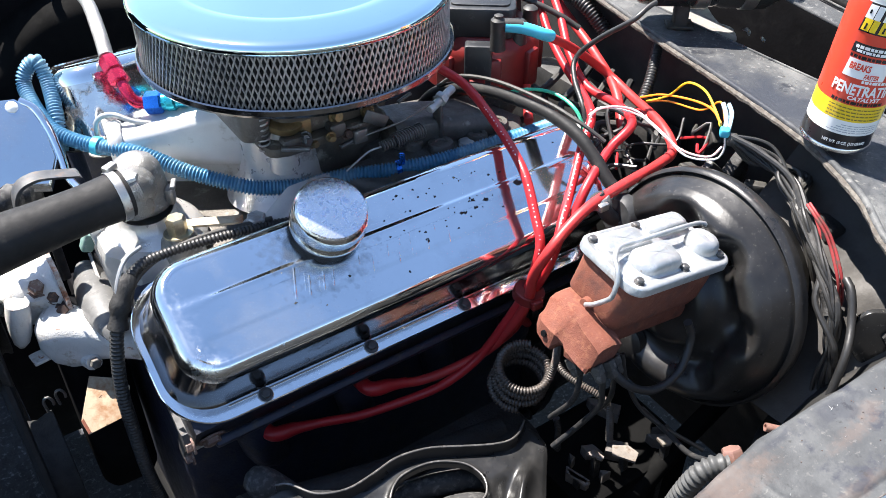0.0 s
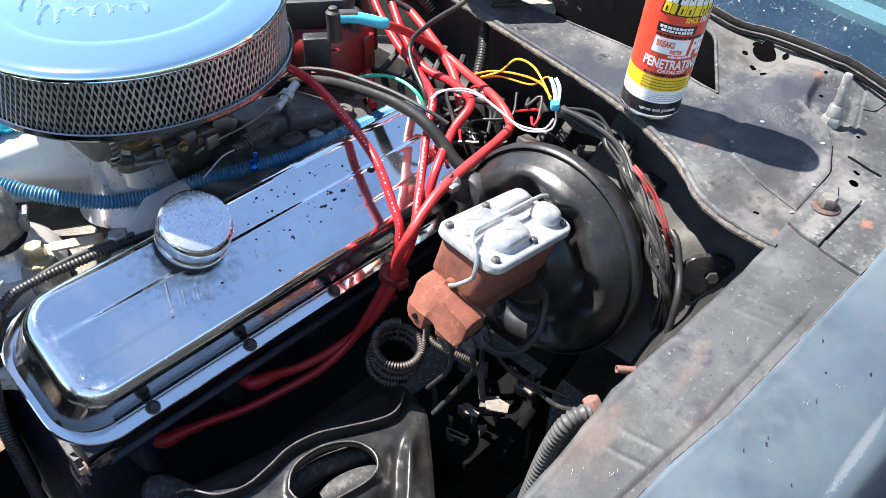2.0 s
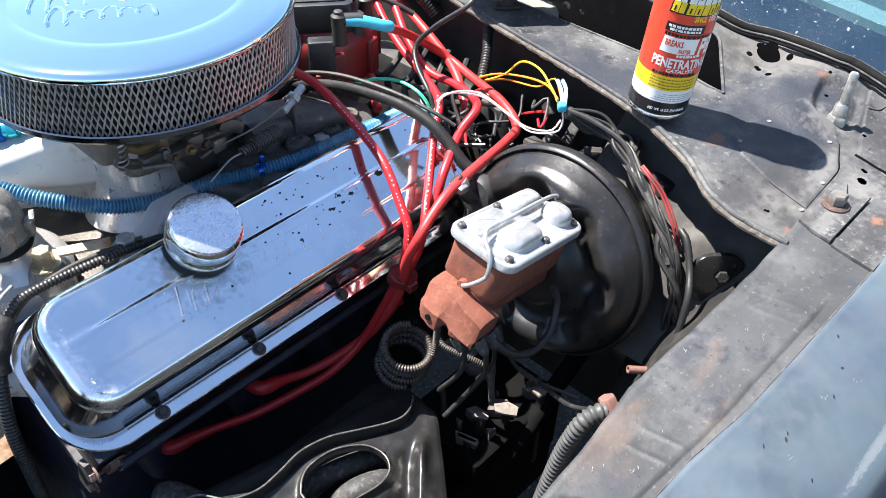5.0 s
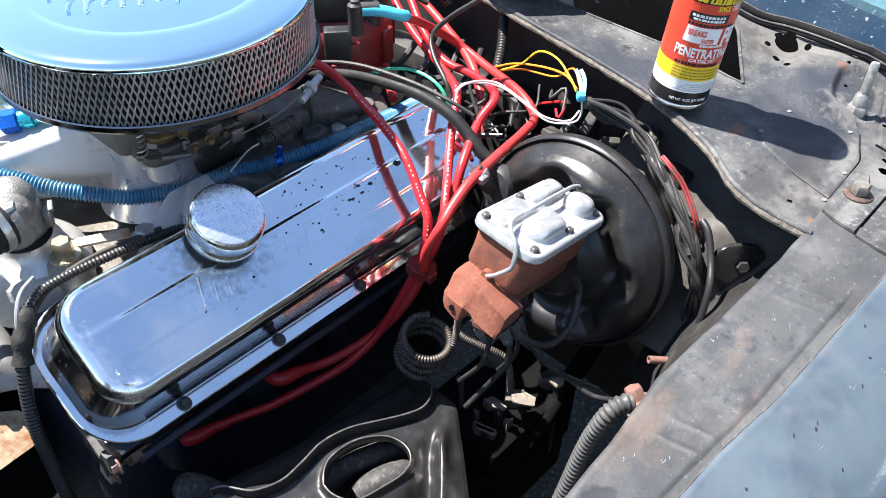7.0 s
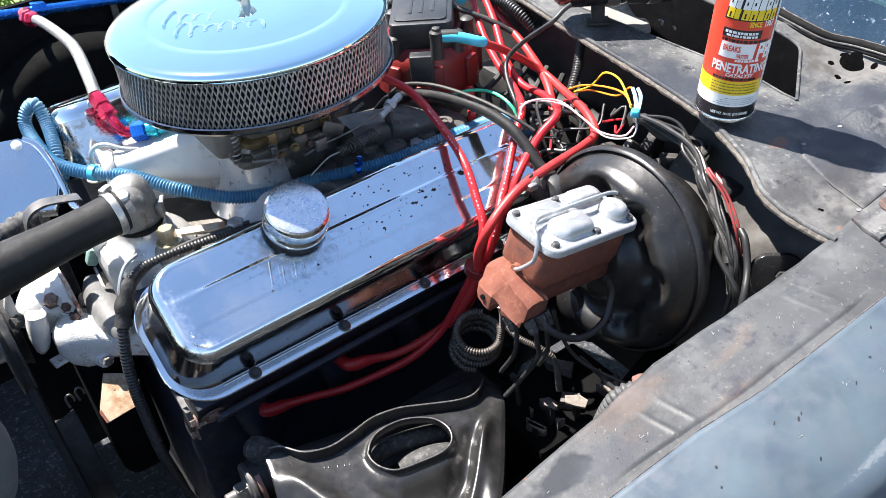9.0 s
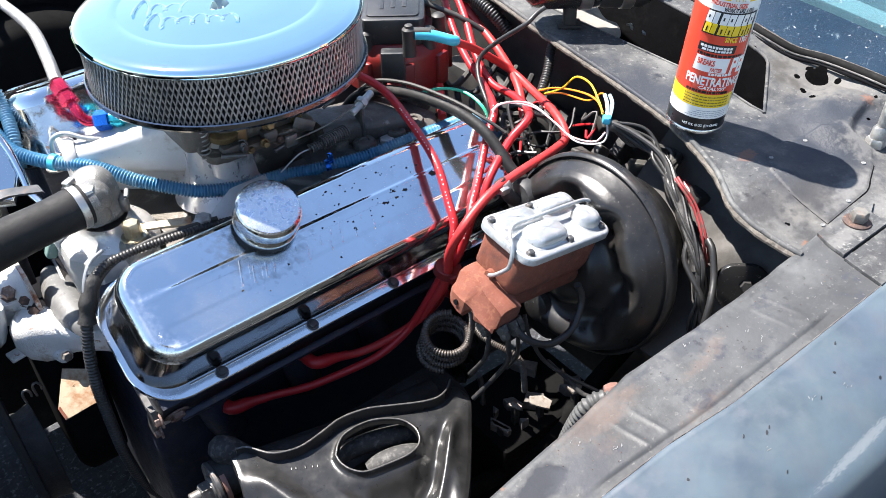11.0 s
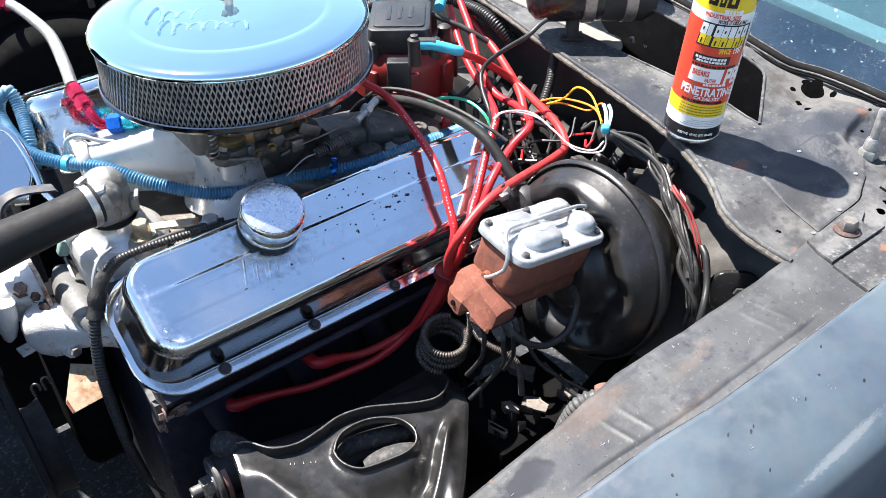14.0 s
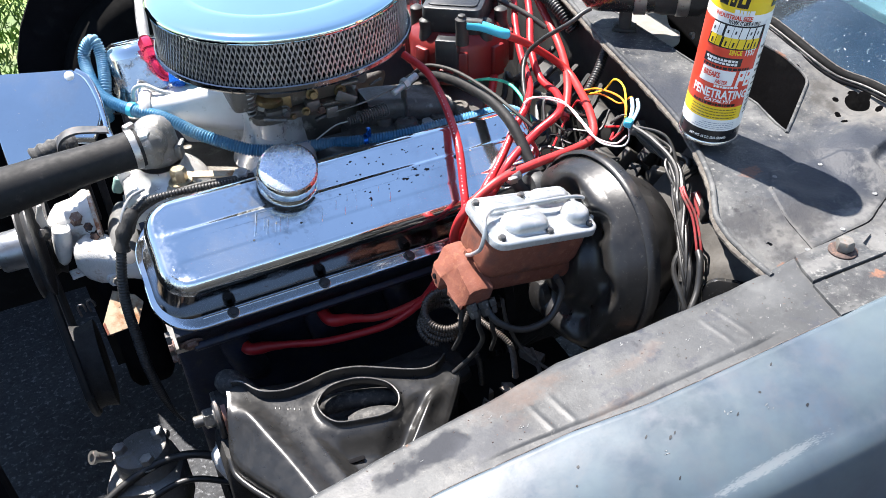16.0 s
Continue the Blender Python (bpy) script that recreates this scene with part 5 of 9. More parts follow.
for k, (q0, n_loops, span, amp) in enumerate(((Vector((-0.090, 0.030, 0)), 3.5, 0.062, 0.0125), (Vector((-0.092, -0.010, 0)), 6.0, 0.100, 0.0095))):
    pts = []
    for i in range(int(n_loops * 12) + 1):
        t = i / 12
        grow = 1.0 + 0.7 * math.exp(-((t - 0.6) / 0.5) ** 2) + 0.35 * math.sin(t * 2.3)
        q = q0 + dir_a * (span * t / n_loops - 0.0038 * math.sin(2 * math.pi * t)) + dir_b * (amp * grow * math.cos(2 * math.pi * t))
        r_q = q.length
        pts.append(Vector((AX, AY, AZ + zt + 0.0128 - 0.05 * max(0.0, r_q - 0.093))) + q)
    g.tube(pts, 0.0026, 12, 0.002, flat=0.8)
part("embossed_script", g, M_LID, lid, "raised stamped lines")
g = Geo()
g.lathe([(0.006, 0), (0.006, 0.004), (0.004, 0.009), (0.003, 0.016)], (AX, AY, AZ + zt + 0.0145), (0, 0, 1), 14)
for sgn in (-1, 1):
    g.rbox((AX + sgn * 0.0065, AY, AZ + zt + 0.0255), (0.009, 0.0025, 0.010), 0.001, Matrix.Rotation(sgn * 0.5, 3, "Y"))
part("wing_nut", g, M_STEEL, air)
g = Geo()
n = 220
inner_r, outer_r = AR - 0.022, AR - 0.008
ring0 = [(AX + (outer_r if j % 2 else inner_r) * math.cos(2 * math.pi * j / n), AY + (outer_r if j % 2 else inner_r) * math.sin(2 * math.pi * j / n)) for j in range(n)]
g.loft([[(x, y, AZ + 0.004) for x, y in ring0], [(x, y, AZ + zt - 0.004) for x, y in ring0]], True, False, False)
element = part("element", g, M_PLEAT, air, "dark pleated filter paper", 5)
# diamond screen: two families of slanted strands
g = Geo()
NS, H0, H1 = 168, AZ + 0.003, AZ + zt - 0.004
rs = AR - 0.004
for fam in (1, -1):
    for j in range(NS):
        a0 = 2 * math.pi * j / NS
        pts = []
        for k in range(7):
            s = k / 6
            a = a0 + fam * s * 0.135
            # expanded metal: neighbouring strands weave in and out
            r = rs + fam * 0.0006
            pts.append((r, a, H0 + (H1 - H0) * s))
        w, d = 0.0009, 0.0006
        rings = []
        for r, a, z in pts:
            da = w / r
            rings.append([(AX + (r + dr) * math.cos(a + sa), AY + (r + dr) * math.sin(a + sa), z) for dr, sa in ((-d, -da), (d, -da), (d, da), (-d, da))])
        g.loft(rings, True, False, False)
tagged(part("screen", g, M_MESH, element), "diamond wire screen", kind="stuff")

# ---- carburettor ----
carb = thing("carburettor", "dull metal carburettor with brass linkage", "carburettor", (AX, AY, 1.02))
g = Geo()
g.rbox((AX, AY, 1.026), (0.15, 0.13, 0.012), 0.003, corner=0.015)
part("base_plate", g, M_OILY, carb)
g = Geo()
g.rbox((AX, AY, 1.060), (0.12, 0.105, 0.058), 0.006, corner=0.018)
part("body", g, M_OILY, carb)
for sx in (-1, 1):
    g = Geo()
    g.rbox((AX + sx * 0.078, AY, 1.060), (0.036, 0.10, 0.045), 0.006, corner=0.012)
    part("float_bowl", g, M_ALLOY_D, carb)
g = Geo()
g.lathe([(0.064, 0), (0.064, 0.02), (0.068, 0.03)], (AX, AY, 1.087), (0, 0, 1), 36)
part("air_horn", g, M_STEEL, carb)
g = Geo()
g.cyl((0.318, 0.790, 0.985), (0.318, 0.790, 1.05), 0.017, seg=24, bevel=0.002)
part("choke_body", g, M_SATIN, carb, "pale cast choke housing")
g = Geo()
g.lathe([(0.020, 0), (0.022, 0.003), (0.022, 0.009), (0.018, 0.012)], (0.319, 0.786, 1.043), (0.1, -0.2, 1), 24)
g.rbox((0.352, 0.782, 1.052), (0.060, 0.004, 0.018), 0.001)
g.rbox((0.338, 0.772, 1.035), (0.016, 0.004, 0.03), 0.001)
part("choke_linkage", g, M_BRASS, carb, "tarnished brass choke linkage")
g = Geo()
helix = [(0.293 + 0.006 * math.cos(k * 0.9), 0.778 + 0.006 * math.sin(k * 0.9), 1.022 + 0.0009 * k) for k in range(50)]
g.tube(helix, 0.0011, 6, 0.0015)
part("idle_spring", g, M_STEEL, carb)
g = Geo()
g.tube([(0.40, 0.748, 1.022), (0.44, 0.740, 1.030), (0.49, 0.745, 1.038)], 0.0013, 8)
g.rbox((0.395, 0.750, 1.022), (0.016, 0.005, 0.016), 0.001)
part("throttle_rod", g, M_DUSTYSTEEL, carb)
for p, a in (((0.33, 0.769, 1.07), (0, -1, 0)), ((0.40, 0.769, 1.06), (0, -1, 0)), ((0.375, 0.769, 1.045), (0, -1, 0.2)), ((0.415, 0.77, 1.04), (0, -1, 0))):
    g = Geo()
    g.bolt(p, a, 0.006, 0.008)
    part("screw", g, M_BRASS, carb)
# small carburettor linkage below the air cleaner
rnd = random.Random(31)
for k in range(26):
    p = Vector((rnd.uniform(0.30, 0.47), rnd.uniform(0.752, 0.785), rnd.uniform(1.0, 1.085)))
    g = Geo()
    kind_k = k % 4
    if kind_k == 0:
        g.cyl(p, p + Vector((rnd.uniform(0.015, 0.035), rnd.uniform(-0.012, 0.004), rnd.uniform(-0.006, 0.006))), rnd.uniform(0.0022, 0.005), seg=12, bevel=0.0006)
        part("linkage_pin", g, rnd.choice((M_DUSTYSTEEL, M_DSTEEL, M_ALLOY_D)), carb)
    elif kind_k == 1:
        g.rbox(p, (rnd.uniform(0.012, 0.030), 0.003, rnd.uniform(0.008, 0.018)), 0.001, Matrix.Rotation(rnd.uniform(-0.5, 0.5), 3, "Y") @ Matrix.Rotation(rnd.uniform(-0.4, 0.4), 3, "Z"))
        part("lever", g, rnd.choice((M_BRASS, M_DSTEEL, M_OILY)), carb)
    elif kind_k == 2:
        g.bolt(p, (rnd.uniform(-0.3, 0.3), -1, rnd.uniform(0, 0.5)), rnd.uniform(0.004, 0.006), 0.007)
        part("screw", g, rnd.choice((M_BRASS, M_OLDBOLT, M_DSTEEL)), carb)
    else:
        g.rbox(p + Vector((0, 0.008, 0)), (rnd.uniform(0.015, 0.03), 0.016, rnd.uniform(0.012, 0.022)), 0.003)
        part("casting_lug", g, rnd.choice((M_OILY, M_ALLOY_D)), carb)
spring = thing("return_spring", "dark coiled throttle return spring", "spring", (0.44, 0.735, 1.0))
a, b = Vector((0.409, 0.730, 1.013)), Vector((0.470, 0.741, 1.010))
d = (b - a).normalized()
e1 = d.orthogonal().normalized()
e2 = d.cross(e1)
g = Geo()
g.tube([a + (b - a) * (k / 170) + (0.0085 if k > 50 else 0.0055) * (math.cos(k * 0.62) * e1 + math.sin(k * 0.62) * e2) for k in range(171)], 0.0011, 6, 0.002)
part("coil", g, M_DSTEEL, spring)
g = Geo()
g.tube([a - d * 0.05 + Vector((0, 0, -0.012)), a - d * 0.02, a], 0.0011, 6)
part("hook", g, M_STEEL, spring)
ball = thing("throttle_bracket", "bare steel throttle cable bracket with barrel", "bracket", (0.50, 0.755, 1.0))
g = Geo()
g.rbox((0.505, 0.760, 0.998), (0.004, 0.018, 0.065), 0.0015)
part("upright", g, M_DSTEEL, ball)
g = Geo()
g.cyl((0.482, 0.742, 1.031), (0.525, 0.758, 1.040), 0.0050, seg=16, bevel=0.001)
g.lathe([(0.0082, 0), (0.0088, 0.003), (0.0082, 0.008)], (0.500, 0.749, 1.035), (0.06, 0.024, 0.012), 6)
part("barrel", g, M_ZINC, ball)

# ---- distributor ----
hei = thing("distributor", "red-capped distributor with black coil cover", "distributor", (0.65, 0.86, 0.95))
HX, HY = 0.645, 0.868
g = Geo()
g.lathe([(0.05, 0), (0.055, 0.01), (0.055, 0.04), (0.062, 0.05)], (HX, HY, 0.93), (0, 0, 1), 36)
part("housing", g, M_ALLOY, hei)
g = Geo()
g.lathe([(0.075, 0.0), (0.078, 0.003), (0.078, 0.052), (0.074, 0.060), (0.060, 0.072)], (HX, HY, 0.985), (0, 0, 1), 48)
red_cap = part("cap", g, M_REDCAP, hei, "red plastic cap")
for k in range(8):
    a = radians(20 + 45 * k)
    g = Geo()
    g.rbox((HX + 0.079 * math.cos(a), HY + 0.079 * math.sin(a), 1.012), (0.010, 0.024, 0.05), 0.003, Matrix.Rotation(a, 3, "Z"))
    part("rib", g, M_REDCAP, red_cap)
yaw = Matrix.Rotation(radians(-38), 3, "Z")
g = Geo()
g.rbox((HX, HY, 1.074), (0.090, 0.112, 0.040), 0.004, yaw, corner=0.010)
coil = part("coil_cover", g, M_COVER, hei, "grey-black plastic coil cover")
g = Geo()
g.rbox((HX, HY, 1.0952), (0.074, 0.094, 0.002), 0.0008, yaw, corner=0.008)
for k in range(3):
    g.rbox(Vector((HX, HY, 1.0965)) + yaw @ Vector((-0.016 + 0.016 * k, 0.0, 0)), (0.006, 0.05 - 0.006 * k, 0.0012), 0.0004, yaw)
part("cover_panel", g, M_COVER, coil)
g = Geo()
g.rbox(Vector((HX, HY, 1.03)) + yaw @ Vector((0.0, -0.080, 0)), (0.034, 0.02, 0.06), 0.003, yaw)
part("connector", g, M_COVER, hei, "black wiring connector")
g = Geo()
g.rbox(Vector((HX, HY, 1.005)) + yaw @ Vector((0.0, -0.088, 0)), (0.020, 0.02, 0.025), 0.002, yaw)
part("connector_latch", g, M_REDCAP, hei)
TOWERS = []
for k, a in enumerate((-78, -35, 10, 55, 100, 150, 195)):
    p = Vector((HX + 0.064 * math.cos(radians(a)), HY + 0.064 * math.sin(radians(a)), 1.045))
    TOWERS.append(p)
    g = Geo()
    g.lathe([(0.0115, 0), (0.010, 0.012), (0.0092, 0.020), (0.0100, 0.022), (0.0100, 0.028), (0.006, 0.031)], p, (0, 0, 1), 18)
    part("wire_boot", g, M_BOOT, hei, "grey rubber boot")

# ---- plug wires and cables ----
def wire(name, pts, r, material, label, category, group="", seg=10, step=0.006, ridge=0.0, pitch=0.0045):
    g = Geo()
    g.tube(pts, r, seg, step, ridge=ridge, pitch=pitch)
    return single(name, g, material, label, category, group)


def wire_thing(name, pts, r, material, label, category, group="", seg=12):
    w = thing(name, label, category, pts[0], group)
    g = Geo()
    g.tube(pts, r, seg, 0.006)
    part("cable", g, material, w)
    return w


def bars_along(parent, pts, r, s0, s1, up, count=9):
    """White unreadable print along a wire, as short bars."""
    path = smooth_path(pts, 0.002)
    n = len(path)
    rnd = random.Random(len(pts))
    g = Geo()
    i = int(n * s0)
    while i < n * s1:
        p = path[i]
        d = (path[min(i + 1, n - 1)] - path[max(i - 1, 0)]).normalized()
        nrm = (Vector(up) - d * Vector(up).dot(d)).normalized()
        t = d.cross(nrm)
        rot = Matrix((d, t, nrm)).transposed()
        g.rbox(p + nrm * r * 0.985, (rnd.choice((0.0010, 0.0014, 0.0022)), 0.0015, 0.0008), 0.0003, rot)
        i += rnd.choice((2, 3, 3, 5))
    part("print", g, M_WHITE, parent, "white unreadable print")


UPV = (-0.55, -0.55, 0.62)
PLUG = "plug wires"
W_FRONT = [(0.524, 0.800, 1.054), (0.542, 0.757, 1.039), (0.537, 0.690, 1.022), (0.519, 0.614, 1.005), (0.504, 0.570, 0.973), (0.496, 0.550, 0.953), (0.485, 0.545, 0.920), (0.478, 0.547, 0.896), (0.462, 0.559, 0.850), (0.436, 0.572, 0.800), (0.40, 0.586, 0.766), (0.365, 0.602, 0.748), (0.304, 0.620, 0.739), (0.258, 0.630, 0.746), (0.224, 0.636, 0.751)]
W_OVER = [(0.655, 0.749, 1.077), (0.705, 0.750, 1.045), (0.755, 0.736, 1.003), (0.746, 0.680, 0.997), (0.712, 0.600, 1.008), (0.688, 0.555, 1.003), (0.657, 0.545, 1.000), (0.586, 0.530, 1.006), (0.532, 0.520, 1.006), (0.498, 0.515, 0.994), (0.475, 0.513, 0.976), (0.468, 0.525, 0.940), (0.474, 0.537, 0.896), (0.467, 0.548, 0.858), (0.450, 0.566, 0.814), (0.416, 0.588, 0.782), (0.381, 0.608, 0.763), (0.340, 0.616, 0.771)]
W_PRINT = [(0.746, 0.880, 1.074), (0.717, 0.820, 1.047), (0.693, 0.760, 1.031), (0.668, 0.690, 1.022), (0.630, 0.631, 1.029), (0.600, 0.610, 1.011), (0.562, 0.580, 0.988), (0.525, 0.550, 0.976), (0.505, 0.535, 0.958), (0.496, 0.535, 0.931), (0.486, 0.545, 0.893), (0.478, 0.563, 0.83), (0.465, 0.60, 0.77)]
W_REAR = [(0.778, 0.900, 1.078), (0.747, 0.830, 1.054), (0.716, 0.770, 1.029), (0.704, 0.720, 1.007), (0.696, 0.660, 1.012), (0.659, 0.595, 1.027), (0.618, 0.585, 1.012), (0.565, 0.560, 0.997), (0.539, 0.550, 0.970), (0.521, 0.547, 0.954), (0.511, 0.549, 0.921), (0.496, 0.556, 0.881), (0.505, 0.59, 0.82), (0.54, 0.61, 0.77)]
for pts, r, lab, pr in ((W_FRONT, 0.0055, "red silicone plug wire arching over the valve cover", (0.14, 0.45)), (W_OVER, 0.0058, "thick red plug wire with a cyan sleeve", None), (W_PRINT, 0.0053, "red plug wire with white print", (0.42, 0.72)), (W_REAR, 0.0055, "red plug wire bunched with the others", None)):
    w = wire_thing("plug_wire", pts, r, M_REDWIRE if pts is not W_OVER else M_REDCABLE, lab, "plug wire", PLUG)
    if pr:
        bars_along(w, pts, r, pr[0], pr[1], UPV)
    if pts in (W_FRONT, W_OVER):
        e, d = Vector(pts[-1]), (Vector(pts[-1]) - Vector(pts[-2])).normalized()
        g = Geo()
        g.tube([e - d * 0.022, e - d * 0.01, e, e + d * 0.025, e + d * 0.03 + Vector((0, 0.03, 0.0))], lambda s: 0.0062 + 0.0026 * sstep(0.1, 0.4, s), 14, 0.004)
        part("plug_boot", g, M_REDWIRE, w, "red rubber plug boot")
    if pts is W_OVER:
        a, b = Vector((0.612, 0.782, 1.087)), Vector(pts[0])
        g = Geo()
        g.tube([a + Vector((0.004, -0.003, 0)), (a + b) / 2 + Vector((0, 0, 0.003)), b, Vector((0.664, 0.750, 1.073))], 0.0074, 14)
        part("sleeve", g, M_CYAN, w, "cyan heat-shrink sleeve")
        g = Geo()
        g.lathe([(0.0100, -0.030), (0.0090, -0.010), (0.0095, 0.004), (0.0095, 0.008), (0.0060, 0.011), (0.0055, 0.014), (0.003, 0.015)], (0.610, 0.785, 1.086), (0, 0, 1), 18)
        g.tube([(0.610, 0.785, 1.088), (0.620, 0.778, 1.088), (0.634, 0.768, 1.087)], 0.0080, 14)
        part("elbow_boot", g, M_BOOT, w, "grey rubber elbow boot")
for a, c in (((0.712, 0.862, 1.088), (0.755, 0.90, 1.095)), ((0.655, 0.935, 1.09), (0.68, 0.99, 1.09))):
    a, c = Vector(a), Vector(c)
    w = thing("plug_wire", "red plug wire with a cyan sleeve at the distributor", "plug wire", a, PLUG)
    g = Geo()
    g.tube([a, (a + c) / 2 + Vector((0, 0, 0.003)), c], 0.0082, 12)
    part("sleeve", g, M_CYAN, w, "cyan heat-shrink sleeve")
    d = (c - a).normalized()
    e = [c, c + d * 0.03 + Vector((0.01, 0, -0.01)), c + Vector((0.05, 0.0, -0.06)), c + Vector((0.03, -0.10, -0.09)), c + Vector((-0.01, -0.19, -0.10)), c + Vector((-0.05, -0.25, -0.12))]
    g = Geo()
    g.tube(e, 0.0062, 12)
    part("cable", g, M_REDCABLE, w)
tie = Geo()
tie.lathe([(0.0165, -0.006), (0.0175, -0.005), (0.0175, 0.005), (0.0165, 0.006)], (0.479, 0.543, 0.897), (0.15, -0.15, 1), 20)
tie.rbox((0.474, 0.523, 0.898), (0.014, 0.008, 0.010), 0.002)
single("wire_separator", tie, M_REDCAP, "red plastic separator clamping the plug wires", "wire clamp")

# blue corrugated hose across the intake
HOSE = [(0.118, 1.02, 0.95), (0.125, 1.000, 1.000), (0.135, 1.045, 1.032), (0.132, 1.062, 1.058), (0.117, 1.068, 1.046), (0.110, 1.055, 1.027), (0.116, 0.990, 1.008), (0.141, 0.950, 0.998), (0.189, 0.900, 0.993), (0.225, 0.860, 0.978), (0.270, 0.825, 0.962), (0.298, 0.810, 0.955), (0.342, 0.790, 0.954), (0.373, 0.775, 0.961), (0.436, 0.737, 0.971), (0.482, 0.716, 0.978), (0.537, 0.700, 0.987), (0.581, 0.690, 0.992), (0.640, 0.690, 0.985), (0.70, 0.70, 0.93)]
bh = thing("corrugated_hose", "faded blue corrugated wire loom across the intake", "wire loom", (0.3, 0.81, 0.95))
g = Geo()
g.tube(HOSE, 0.0092, 14, ridge=0.0020, pitch=0.0040)
part("loom", g, M_BLUECOND, bh, "", 80)
g = Geo()
g.lathe([(0.0108, -0.003), (0.0108, 0.003)], (0.436, 0.737, 0.971), (0.7, -0.3, 0.1), 14)
g.rbox((0.438, 0.734, 0.985), (0.006, 0.006, 0.014), 0.001)
part("cable_tie", g, M_ANBLUE, bh, "blue cable tie")
g = Geo()
g.lathe([(0.0108, -0.004), (0.0108, 0.004)], (0.152, 0.938, 0.997), (0.6, -0.7, -0.1), 14)
part("cable_tie", g, M_CYAN, bh, "cyan tape")

# black corrugated loom round the front of the near cover
COND = [(0.300, 0.722, 0.957), (0.283, 0.725, 0.964), (0.215, 0.722, 0.976), (0.153, 0.720, 0.982), (0.119, 0.710, 0.984), (0.095, 0.690, 0.973), (0.079, 0.680, 0.935), (0.068, 0.670, 0.883), (0.066, 0.665, 0.820), (0.067, 0.660, 0.752), (0.077, 0.660, 0.675), (0.088, 0.660, 0.640)]
loom_t = thing("wire_loom", "black corrugated loom hanging off the valve cover", "wire loom", COND[4])
g = Geo()
g.tube(COND, lambda s: 0.0052 + 0.0018 * sstep(0.25, 0.50, s) - 0.0045 * sstep(0.86, 1.0, s), 12, ridge=0.0012, pitch=0.0042)
part("conduit", g, M_CONDUIT, loom_t, "", 80)
g = Geo()
g.tube([(0.108, 0.702, 0.984), (0.098, 0.692, 0.976), (0.089, 0.686, 0.960), (0.083, 0.682, 0.945)], lambda s: 0.0094 + 0.0012 * math.sin(14 * s), 10, 0.004)
part("tape_wrap", g, M_GRIME, loom_t, "frayed black tape")
g = Geo()
g.tube([(0.130, 0.722, 0.998), (0.110, 0.708, 0.999), (0.095, 0.694, 0.985), (0.090, 0.686, 0.965)], 0.0022, 8, 0.004)
part("stray_wire", g, M_GREYPLASTIC, loom_t, "pale stray wire")
wire("sensor_wire", [(0.27, 0.728, 0.972), (0.2, 0.735, 0.975), (0.15, 0.728, 0.975), (0.115, 0.705, 0.975), (0.10, 0.69, 0.96)], 0.003, M_GREYWIRE, "dusty grey wire beside the loom", "wire")

# coiled brake line and spring tubes
coil_t = thing("coiled_line", "brake line wound in spring guard, coiled", "brake line", (0.44, 0.49, 0.82))
g = Geo()
C = Vector((0.440, 0.494, 0.842))
nrm = Vector((-0.10, -0.28, 0.95)).normalized()
e1 = nrm.orthogonal().normalized()
e2 = nrm.cross(e1)
loop = [C + nrm * (0.010 - 0.034 * k / 52) + Vector((-0.010, 0.0, 0.0)) * (k / 52) + (0.0275 + 0.0015 * math.sin(k * 0.5)) * (math.cos(k * 0.42) * e1 + math.sin(k * 0.42) * e2) for k in range(54)]
g.tube(loop, 0.0050, 10, ridge=0.0016, pitch=0.0034)
part("coil", g, M_SPRING, coil_t, "brown-grey spring guard", 80)
for pts in ([(0.474, 0.485, 0.845), (0.472, 0.468, 0.842), (0.476, 0.451, 0.84), (0.484, 0.434, 0.836), (0.491, 0.421, 0.828), (0.495, 0.416, 0.81), (0.498, 0.413, 0.77)], [(0.442, 0.458, 0.86), (0.449, 0.46, 0.878), (0.448, 0.458, 0.9), (0.443, 0.456, 0.915)]):
    g = Geo()
    g.tube(pts, 0.0042, 12, 0.0009, ridge=0.0009, pitch=0.0026)
    part("guard_tail", g, M_SPRING, coil_t, "spring-guarded tail of the line")
g = Geo()
g.tube([(0.47, 0.47, 0.77), (0.475, 0.47, 0.75), (0.478, 0.47, 0.71)], 0.004, 10, ridge=0.0012, pitch=0.003)
part("leads", g, M_CONDUIT, coil_t, "", 80)

# ---- brake booster ----
boost = thing("brake_booster", "round black brake booster with dusty dished face", "brake booster", (0.66, 0.42, 0.93))
bt = radians(10)
bax = Vector((-math.cos(bt), 0, math.sin(bt)))
bo = Vector((0.602, 0.428, 0.928))
g = Geo()
PROFILE = [(0.06, -0.085), (0.092, -0.075), (0.104, -0.05), (0.113, -0.02), (0.134, -0.012), (0.1355, -0.004), (0.1345, 0.002), (0.131, 0.004), (0.129, 0.000), (0.126, 0.003), (0.120, 0.022), (0.110, 0.033), (0.098, 0.037), (0.088, 0.034), (0.078, 0.026), (0.068, 0.024), (0.058, 0.030), (0.050, 0.040), (0.040, 0.044), (0.02, 0.045)]
side_b = Vector((0, 1, 0))
upb = bax.cross(side_b) * -1
fine = smooth_path([(r * 0.945, h, 0) for r, h in PROFILE[10:]], 0.003)
g.lathe([(r * 0.945, h) for r, h in PROFILE[:10]] + [(p.x, p.y) for p in fine], bo, bax, 144)


